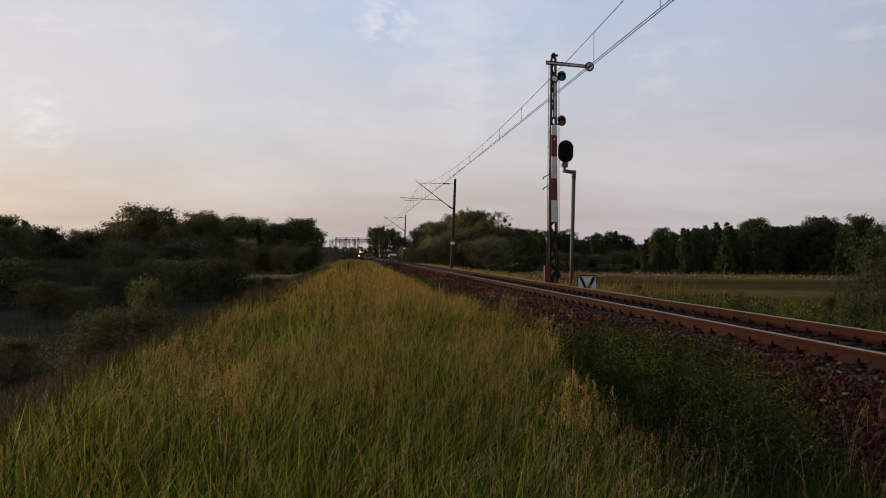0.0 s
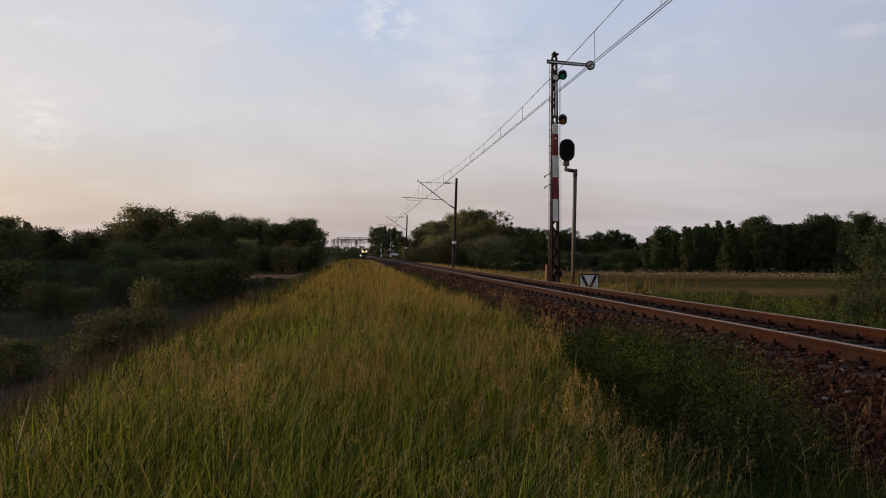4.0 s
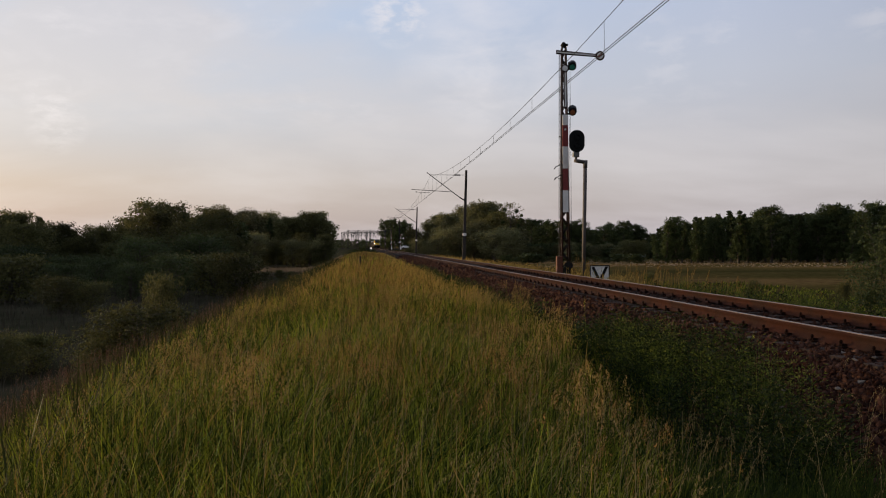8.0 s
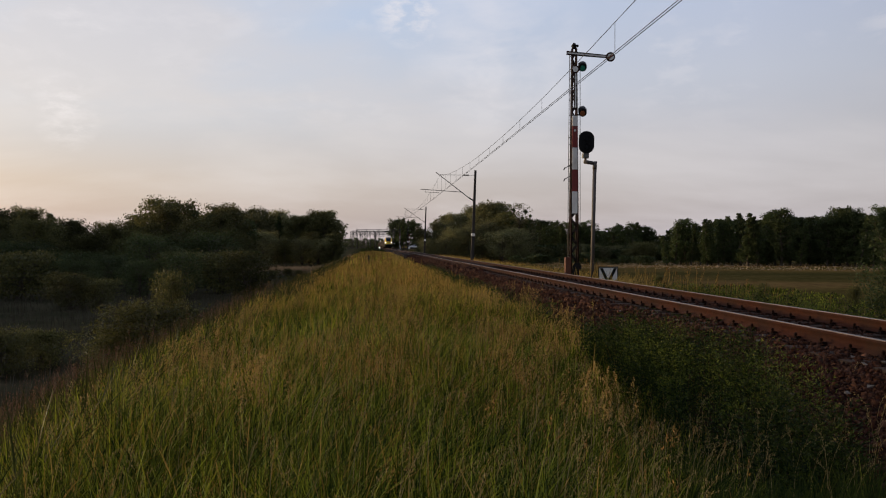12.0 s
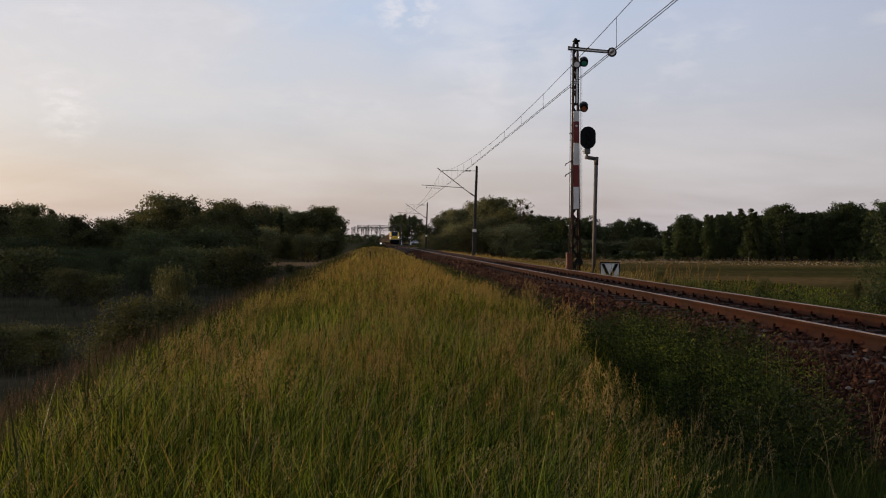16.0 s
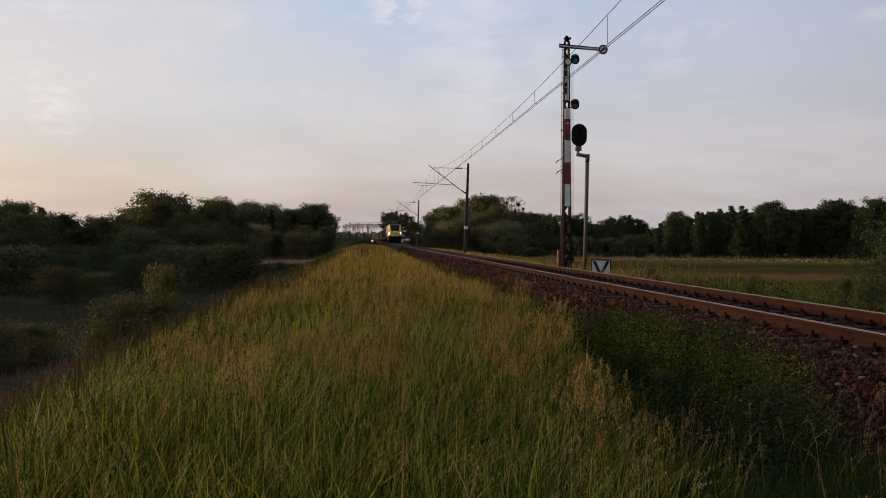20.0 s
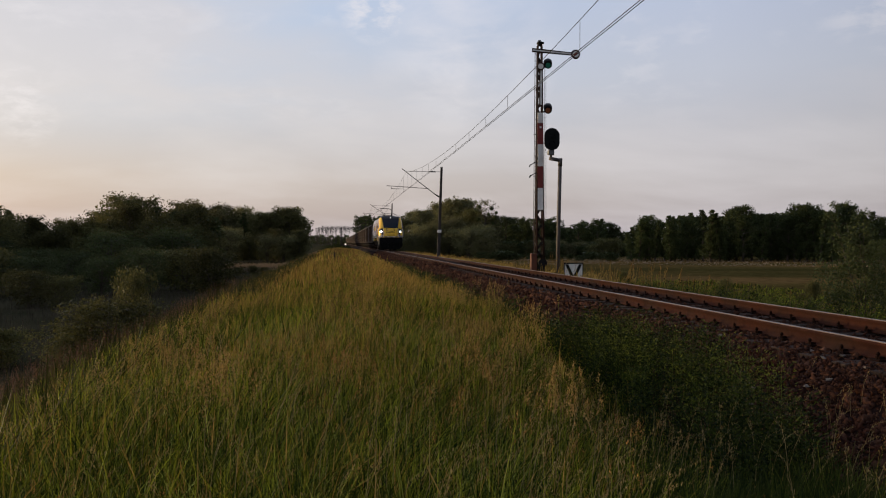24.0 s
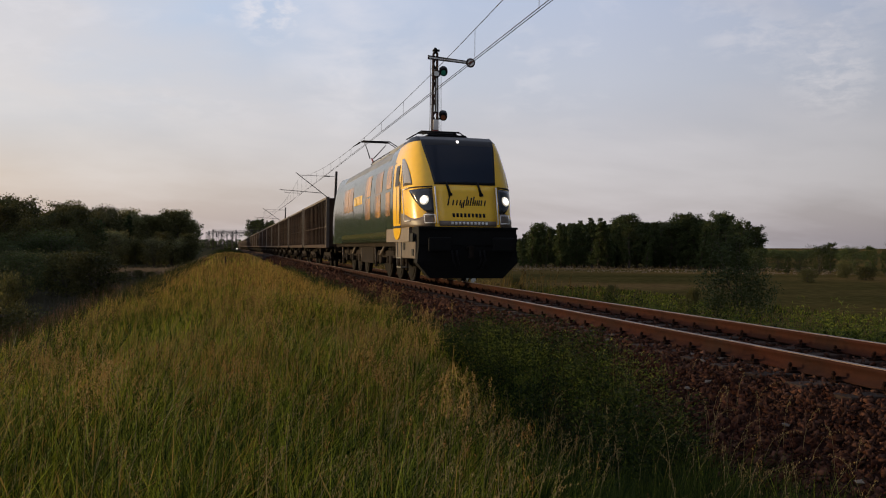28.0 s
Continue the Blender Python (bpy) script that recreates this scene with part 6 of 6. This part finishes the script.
        bm = bmesh.new()
        tube(bm, c, d, 0.06, n=14)
        part("marker_lamp", bm, M_LAMPCASE, cluster)
        # beige skirt, sweeping up to the cluster
        def skirt(p, q, s=s):
            return s * (1.06 + 1.3 * p), 1.585 + q * (0.42 - 0.20 * math.sin(math.pi * min(1, p * 1.15)) + (0.05 if p < 0.2 else 0))
        bm = skin(bmesh.new(), 0, 0, 0, 0, 0.012, 12, 3, edge=skirt)
        part("corner_skirt", bm, M_BEIGE, e, "grey-beige corner below the headlight")
        # dark line over the cluster
        bm = skin(bmesh.new(), 0, 0, 0, 0, 0.020, 8, 1, edge=lambda p, q, s=s: (s * (1.04 + 0.94 * p), 2.665 - 0.03 * p + 0.03 * q))
        part("seam", bm, M_BLACK, e)
        # cab door with its frame and window
        bm = side_panel(bmesh.new(), 1.60, 2.72, 1.66, 3.50, 0.014, s)
        door = part("cab_door", bm, M_YELLOW, e, "yellow cab door")
        for y0, y1, z0, z1 in ((1.54, 1.59, 1.60, 3.52), (2.73, 2.78, 1.60, 3.52), (1.54, 2.78, 1.58, 1.65), (1.54, 2.78, 3.51, 3.55), (2.13, 2.16, 1.66, 2.78)):
            bm = side_panel(bmesh.new(), y0, y1, z0, z1, 0.018, s)
            part("door_seam", bm, M_BLACK, door)
        bm = side_panel(bmesh.new(), 1.86, 2.36, 2.80, 3.40, 0.026, s)
        part("door_window", bm, M_MASK, door, "narrow dark door window")
        bm = bmesh.new()
        tube(bm, (s * 1.53, 1.50, 1.7), (s * 1.53, 1.50, 2.9), 0.015, n=6)
        part("handle", bm, M_STEEL, door)
        def arch(p, q, s=s):
            return s * (2.06 - 0.42 * p * math.sqrt(max(0.0, 1 - 0.92 * q * q))), 2.74 + 0.80 * q
        part("cab_side_window", skin(bmesh.new(), 0, 0, 0, 0, 0.012, 6, 8, edge=arch), M_SIDEGLASS, e, "grey arched side window mirroring the sky")
        # rounded yellow foot of the door, drawn down over the sill
        bm = bmesh.new()
        rim = [(2.16 + 0.56 * math.cos(a), 1.66 - 0.42 * math.sin(a) ** 0.8) for a in (math.pi * i / 14 for i in range(15))]
        near_, far_ = ([bm.verts.new((s * x_, y_, z_)) for y_, z_ in rim] for x_ in (1.478, 1.45))
        bm.faces.new(near_)
        bm.faces.new(far_[::-1])
        for i in range(15):
            j = (i + 1) % 15
            bm.faces.new((near_[i], near_[j], far_[j], far_[i]))
        bmesh.ops.recalc_face_normals(bm, faces=bm.faces[:])
        part("door_foot", bm, M_YELLOW, e, "rounded yellow field below the door")
        # panels along the body; their orange base stands in for the mirrored sunset
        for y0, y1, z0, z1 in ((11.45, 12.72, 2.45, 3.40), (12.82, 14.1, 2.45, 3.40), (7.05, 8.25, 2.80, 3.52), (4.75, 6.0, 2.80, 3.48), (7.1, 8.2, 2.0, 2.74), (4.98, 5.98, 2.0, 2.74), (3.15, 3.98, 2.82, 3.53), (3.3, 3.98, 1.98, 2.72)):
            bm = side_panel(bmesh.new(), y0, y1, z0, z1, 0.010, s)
            part("side_window", bm, M_PANEL, e, "side panel with the sunset's reflection put into its colour")
        for y in (6.3, 8.6, 11.2, 14.4):
            bm = side_panel(bmesh.new(), y, y + 0.025, 1.25, 3.5, 0.006, s)
            part("panel_seam", bm, M_BLACK, e)
        for y0, y1, z in ((4.3, 6.6, 1.62), (9.5, 11.0, 1.70), (9.8, 10.3, 1.48), (6.8, 7.1, 1.40), (12.0, 13.0, 1.42)):
            n = max(2, int((y1 - y0) / 0.22))
            for i in range(n):
                bm = side_panel(bmesh.new(), y0 + (y1 - y0) * i / n, y0 + (y1 - y0) * (i + 0.7) / n, z, z + 0.10, 0.008, s)
                part("lettering_bar", bm, M_WHITE, e)
        for i in range(6):
            bm = side_panel(bmesh.new(), 9.0 + i * 0.36, 9.26 + i * 0.36, 2.62, 2.95, 0.008, s)
            part("sign_bar", bm, M_YELLOW, e, "yellow bar of a side sign")
        # beam end under the cab with its dark recesses
        bm = bmesh.new()
        box(bm, *sorted((s * 1.20, s * 1.41)), -0.10, 2.7, 0.72, 1.20, 0.03)
        part("beam_end", bm, M_DUSTY, e, "dusty brown beam end under the cab")
        for y0, y1, z0, z1 in ((-0.05, 0.35, 1.18, 1.40), (0.05, 0.30, 0.80, 0.98), (2.2, 2.55, 1.28, 1.48), (1.25, 1.50, 0.95, 1.15)):
            bm = bmesh.new()
            x = s * (1.415 if z1 < 1.2 else 1.46)
            box(bm, *sorted((x - s * 0.03, x + s * 0.012)), y0, y1, z0, z1)
            part("recess", bm, M_BLACK, e)
        for z in (0.45, 0.72):
            bm = bmesh.new()
            box(bm, *sorted((s * 1.22, s * 1.44)), 1.75, 2.35, z - 0.015, z + 0.015)
            part("step", bm, M_STEEL, e)
        for y in (1.75, 2.35):
            bm = bmesh.new()
            tube(bm, (s * 1.42, y, 0.43), (s * 1.42, y, 1.2), 0.018, n=5)
            part("step_hanger", bm, M_STEEL, e)
    # bumper, buffers, plough and coupler
    bm = bmesh.new()
    box(bm, -1.37, 1.37, -0.32, 0.7, 1.06, 1.565, 0.04)
    part("bumper", bm, M_BUMPER, e, "black front bumper")
    bm = bmesh.new()
    box(bm, -1.385, 1.385, -0.37, 0.3, 1.52, 1.585, 0.015)
    part("bumper_ledge", bm, M_BUMPER, e)
    for s in (-1, 1):
        bm = bmesh.new()
        tube(bm, (s * 0.875, -0.30, 1.10), (s * 0.875, -0.66, 1.10), 0.13, n=14)
        box(bm, s * 0.875 - 0.31, s * 0.875 + 0.31, -0.74, -0.66, 0.92, 1.30, 0.05)
        part("buffer", bm, M_BUMPER, e, "black rectangular buffer")
    bm = bmesh.new()
    pts = [(-1.36, 1.08), (-1.40, 0.62), (-1.02, 0.2), (1.02, 0.2), (1.40, 0.62), (1.36, 1.08)]
    lo = [bm.verts.new((x, -0.30 if z > 0.5 else -0.20, z)) for x, z in pts]
    hi = [bm.verts.new((x, 0.12, z)) for x, z in pts]
    bm.faces.new(lo)
    bm.faces.new(hi[::-1])
    for i in range(6):
        j = (i + 1) % 6
        bm.faces.new((lo[i], hi[i], hi[j], lo[j]))
    part("snow_plough", bm, M_BUMPER, e, "black plough under the bumper")
    bm = bmesh.new()
    tube(bm, (0, -0.30, 1.02), (0, -0.60, 1.0), 0.06, n=8)
    box(bm, -0.06, 0.06, -0.70, -0.55, 0.75, 1.08, 0.02)
    part("coupler", bm, M_GRIME, e)
    for x in (-0.45, -0.32, 0.32, 0.45):
        bm = bmesh.new()
        tube(bm, (x, -0.31, 0.95), (x, -0.46, 0.70), 0.025, n=6)
        tube(bm, (x, -0.46, 0.70), (x * 0.8, -0.38, 0.45), 0.025, n=6)
        part("brake_hose", bm, M_BLACK, e)
    # top lamp
    bm = bmesh.new()
    tube(bm, cab_point(0, 4.0, 0.01), cab_point(0, 4.0, 0.03), 0.045, n=16)
    part("top_lamp", bm, glow("top lamp", (1.0, 0.93, 0.85), 1.6), e, "small lit lamp over the windscreen")
    # roof gear
    bm = bmesh.new()
    box(bm, -0.74, 0.42, 1.45, 3.0, 4.14, 4.28, 0.03)
    part("air_conditioner", bm, M_BUMPER, e, "flat dark box on the cab roof")
    for y0, y1, w, h in ((4.4, 6.8, 0.85, 0.22), (7.2, 9.8, 0.8, 0.18), (10.2, 11.6, 0.7, 0.25)):
        bm = bmesh.new()
        box(bm, -w, w, y0, y1, 4.12, 4.15 + h, 0.04)
        part("roof_pod", bm, M_ROOFGREY, e)
    for y in (3.5, 5.2, 7.0, 9.9, 11.9):
        bm = bmesh.new()
        for k in range(5):
            tube(bm, (-0.62, y, 4.14 + k * 0.055), (-0.62, y, 4.17 + k * 0.055), 0.075, n=10)
        tube(bm, (-0.62, y, 4.12), (-0.62, y, 4.46), 0.035, n=8)
        part("insulator", bm, M_GRIME, e)
    bm = bmesh.new()
    for y0, y1 in ((3.5, 5.2), (5.2, 7.0), (7.0, 9.9), (9.9, 11.9)):
        tube(bm, (-0.62, y0, 4.47), (-0.62, y1, 4.47), 0.02, n=6)
    part("roof_conductor", bm, M_GRIME, e)
    build_pantograph(e, 14.6, True)
    build_pantograph(e, 3.9, False)
    # running gear
    for ys in ((3.1, 5.0, 6.9), (11.9, 13.8, 15.7)):
        bogie_frame(e, ys, 0.625)
        for y in ys:
            WHEELS.append((wheelset(e, y, 0.625), y, 0.625))
    bm = bmesh.new()
    box(bm, -1.2, 1.2, 8.0, 10.8, 0.45, 1.15, 0.06)
    part("equipment_case", bm, M_GRIME, e)
    bm = bmesh.new()
    box(bm, -1.3, 1.3, 0.6, 18.2, 1.05, 1.19, 0.02)
    part("underframe", bm, M_GRIME, e)
    for s in (-1, 1):
        for y in (4.05, 5.95, 12.85, 14.75):
            bm = bmesh.new()
            for k in range(7):
                tube(bm, (s * 1.12, y, 0.80 + k * 0.05), (s * 1.12, y, 0.83 + k * 0.05), 0.12, n=12)
            tube(bm, (s * 1.12, y, 0.75), (s * 1.12, y, 1.18), 0.07, n=8)
            part("suspension_spring", bm, M_GRIME, e)
        for y in (2.2, 7.7, 11.0, 16.7):
            bm = bmesh.new()
            tube(bm, (s * 1.15, y, 0.35), (s * 1.15, y + 0.1, 1.1), 0.045, n=8)
            part("sand_pipe", bm, M_DUSTY, e)
        for y in (5.9, 12.6):
            bm = bmesh.new()
            tube(bm, (s * 1.22, y - 0.5, 1.08), (s * 1.22, y + 0.45, 0.78), 0.06, n=8)
            part("damper", bm, M_DUSTY, e)


def build_pantograph(e, y, raised):
    bm = bmesh.new()
    box(bm, -0.55, 0.55, y - 0.5, y + 0.5, 4.30, 4.36, 0.02)
    for x in (-0.5, 0.5):
        for d in (-0.4, 0.4):
            tube(bm, (x, y + d, 4.12), (x, y + d, 4.32), 0.06, n=8)
    base = part("pantograph_base", bm, M_GRIME, e)
    if raised:
        knee, head = Vector((0, y + 1.35, 5.05)), Vector((0, y + 0.3, Z_CONTACT - 0.14))
    else:
        knee, head = Vector((0, y + 0.7, 4.42)), Vector((0, y - 0.75, 4.46))
    bm = bmesh.new()
    tube(bm, (0, y + (-0.1 if raised else 0.35), 4.36), knee, 0.05, 0.04, 8)
    part("lower_arm", bm, M_RED, base, "red lower pantograph arm")
    bm = bmesh.new()
    for s in (-1, 1):
        tube(bm, knee + Vector((s * 0.08, 0, 0)), head + Vector((s * 0.45, 0, -0.04)), 0.025, 0.018, 6)
    part("upper_arm", bm, M_DARKSTEEL, base)
    bm = bmesh.new()
    for d in (-0.2, 0.2):
        c = head + Vector((0, d, 0))
        tube(bm, c + Vector((-0.6, 0, 0.10)), c + Vector((0.6, 0, 0.10)), 0.028, n=6)
        for s in (-1, 1):
            tube(bm, c + Vector((s * 0.6, 0, 0.10)), c + Vector((s * 0.97, 0, -0.12)), 0.018, n=6)
    for s in (-0.45, 0.45):
        tube(bm, head + Vector((s, -0.2, 0.06)), head + Vector((s, 0.2, 0.06)), 0.02, n=6)
    part("collector_head", bm, M_DARKSTEEL, base)


def build_wagons():
    """Open freight wagons with ribbed steel sides."""
    e = thing("freight_wagon", None, "dark brown open-top freight wagon with ribbed sides", "wagon", "wagons of the train")
    for s in (-1, 1):
        bm = bmesh.new()
        box(bm, *sorted((s * 1.36, s * 1.39)), 0.12, 13.6, 1.12, 3.48)
        side = part("side_wall", bm, M_WAGON, e)
        bm = bmesh.new()
        box(bm, *sorted((s * 1.33, s * 1.47)), 0.1, 13.62, 3.47, 3.58, 0.02)
        part("top_rim", bm, M_WAGONTOP, side, "worn pale top rim")
        bm = bmesh.new()
        box(bm, *sorted((s * 1.36, s * 1.46)), 0.1, 13.62, 0.98, 1.16, 0.02)
        part("sole_bar", bm, M_WAGON, side)
        me = None
        for k in range(17):
            if me is None:
                bm = bmesh.new()
                box(bm, *sorted((s * 1.39, s * 1.465)), -0.05, 0.05, 1.16, 3.47, 0.015)
                me = mesh_of("rib", bm, M_WAGON)
            o = new("rib", me)
            o.parent = side
            o.location = (0, 0.3 + k * 0.82, 0)
        for k in range(8):
            bm = bmesh.new()
            box(bm, *sorted((s * 1.39, s * 1.43)), 0.55 + k * 1.64, 1.75 + k * 1.64, 2.05, 2.12, 0.01)
            part("door_bar", bm, M_WAGON, side)
        for y in (0.16, 13.56):
            bm = bmesh.new()
            box(bm, *sorted((s * 1.33, s * 1.50)), y - 0.09, y + 0.09, 1.0, 3.58, 0.02)
            part("corner_post", bm, M_WAGONTOP, e, "worn pale corner post")
        for y in (0.75, 13.0):
            for q, (y0, y1, z0, z1) in enumerate(((0, 0.5, 1.75, 2.0), (0.05, 0.4, 1.5, 1.62))):
                bm = bmesh.new()
                box(bm, *sorted((s * 1.39, s * 1.402)), y + y0, y + y1, z0, z1)
                part("data_plate", bm, M_WHITE, e, "pale data plate")
        for y in (-0.32, 14.05):
            bm = bmesh.new()
            tube(bm, (s * 0.875, y - 0.3 if y < 1 else y + 0.3, 1.06), (s * 0.875, 0.1 if y < 1 else 13.6, 1.06), 0.10, n=10)
            tube(bm, (s * 0.875, y - 0.02 if y < 1 else y + 0.02, 1.06), (s * 0.875, y + 0.03 if y < 1 else y - 0.03, 1.06), 0.23, n=16)
            part("buffer", bm, M_GRIME, e)
    for y in (0.13, 13.57):
        bm = bmesh.new()
        box(bm, -1.37, 1.37, y - 0.03, y + 0.03, 1.1, 3.52)
        for k in range(5):
            x = -1.0 + k * 0.5
            box(bm, x - 0.04, x + 0.04, y - 0.10 if y < 1 else y, y if y < 1 else y + 0.10, 1.1, 3.5)
        part("end_wall", bm, M_WAGON, e)
    bm = bmesh.new()
    box(bm, -1.36, 1.36, 0.1, 13.6, 1.05, 1.14)
    box(bm, -0.25, 0.25, 0.2, 13.5, 0.75, 1.05)
    part("floor", bm, M_GRIME, e)
    bm = bmesh.new()
    n = 40
    top = [[bm.verts.new((-1.34 + 2.68 * i / 6, 0.18 + 13.35 * j / n, 2.9 + 0.25 * math.sin(j * 1.1) * math.sin(math.pi * i / 6) + 0.06 * ((i * 7 + j * 5) % 5 - 2))) for i in range(7)] for j in range(n + 1)]
    for j in range(n):
        for i in range(6):
            bm.faces.new((top[j][i], top[j][i + 1], top[j + 1][i + 1], top[j + 1][i]))
    part("load", bm, M_BALLAST, e, "dark bulk load")
    for y in (2.0, 10.0):
        ys = (y, y + 1.8)
        bogie_frame(e, ys, 0.46)
        for q in ys:
            wheelset(e, q, 0.46)
    bm = bmesh.new()
    tube(bm, (-0.6, 6.0, 0.75), (-0.6, 7.4, 0.75), 0.2, n=12)
    box(bm, -1.2, -0.9, 5.6, 5.9, 0.6, 1.05, 0.02)
    part("brake_cylinder", bm, M_GRIME, e)
    TRAIN.append((e, 20.9))
    for k in range(1, 32):
        TRAIN.append((copy_thing(e, pose(0, 0, 0)), 20.9 + 14.75 * k))


build_loco()
build_wagons()


def motions():
    """The train rolls towards the camera at an even 20 m/s; the locomotive's wheels turn with it."""
    speed = 20.1
    for ob, back in TRAIN:
        walk(ob, [(t, pose(TRACK + 0.03, 22.4 + back + speed * (28.0 - t), 0)) for t in (0.0, 7.0, 14.0, 21.0, 28.0)])
    for ob, y, radius in WHEELS:
        step = 1.0 / FPS
        turn = math.degrees(speed * step / radius)
        walk(ob, [(k * step, pose(0, y, radius, (k * turn) % 360, 0, 0)) for k in range(0, 28 * FPS + 1)])


motions()
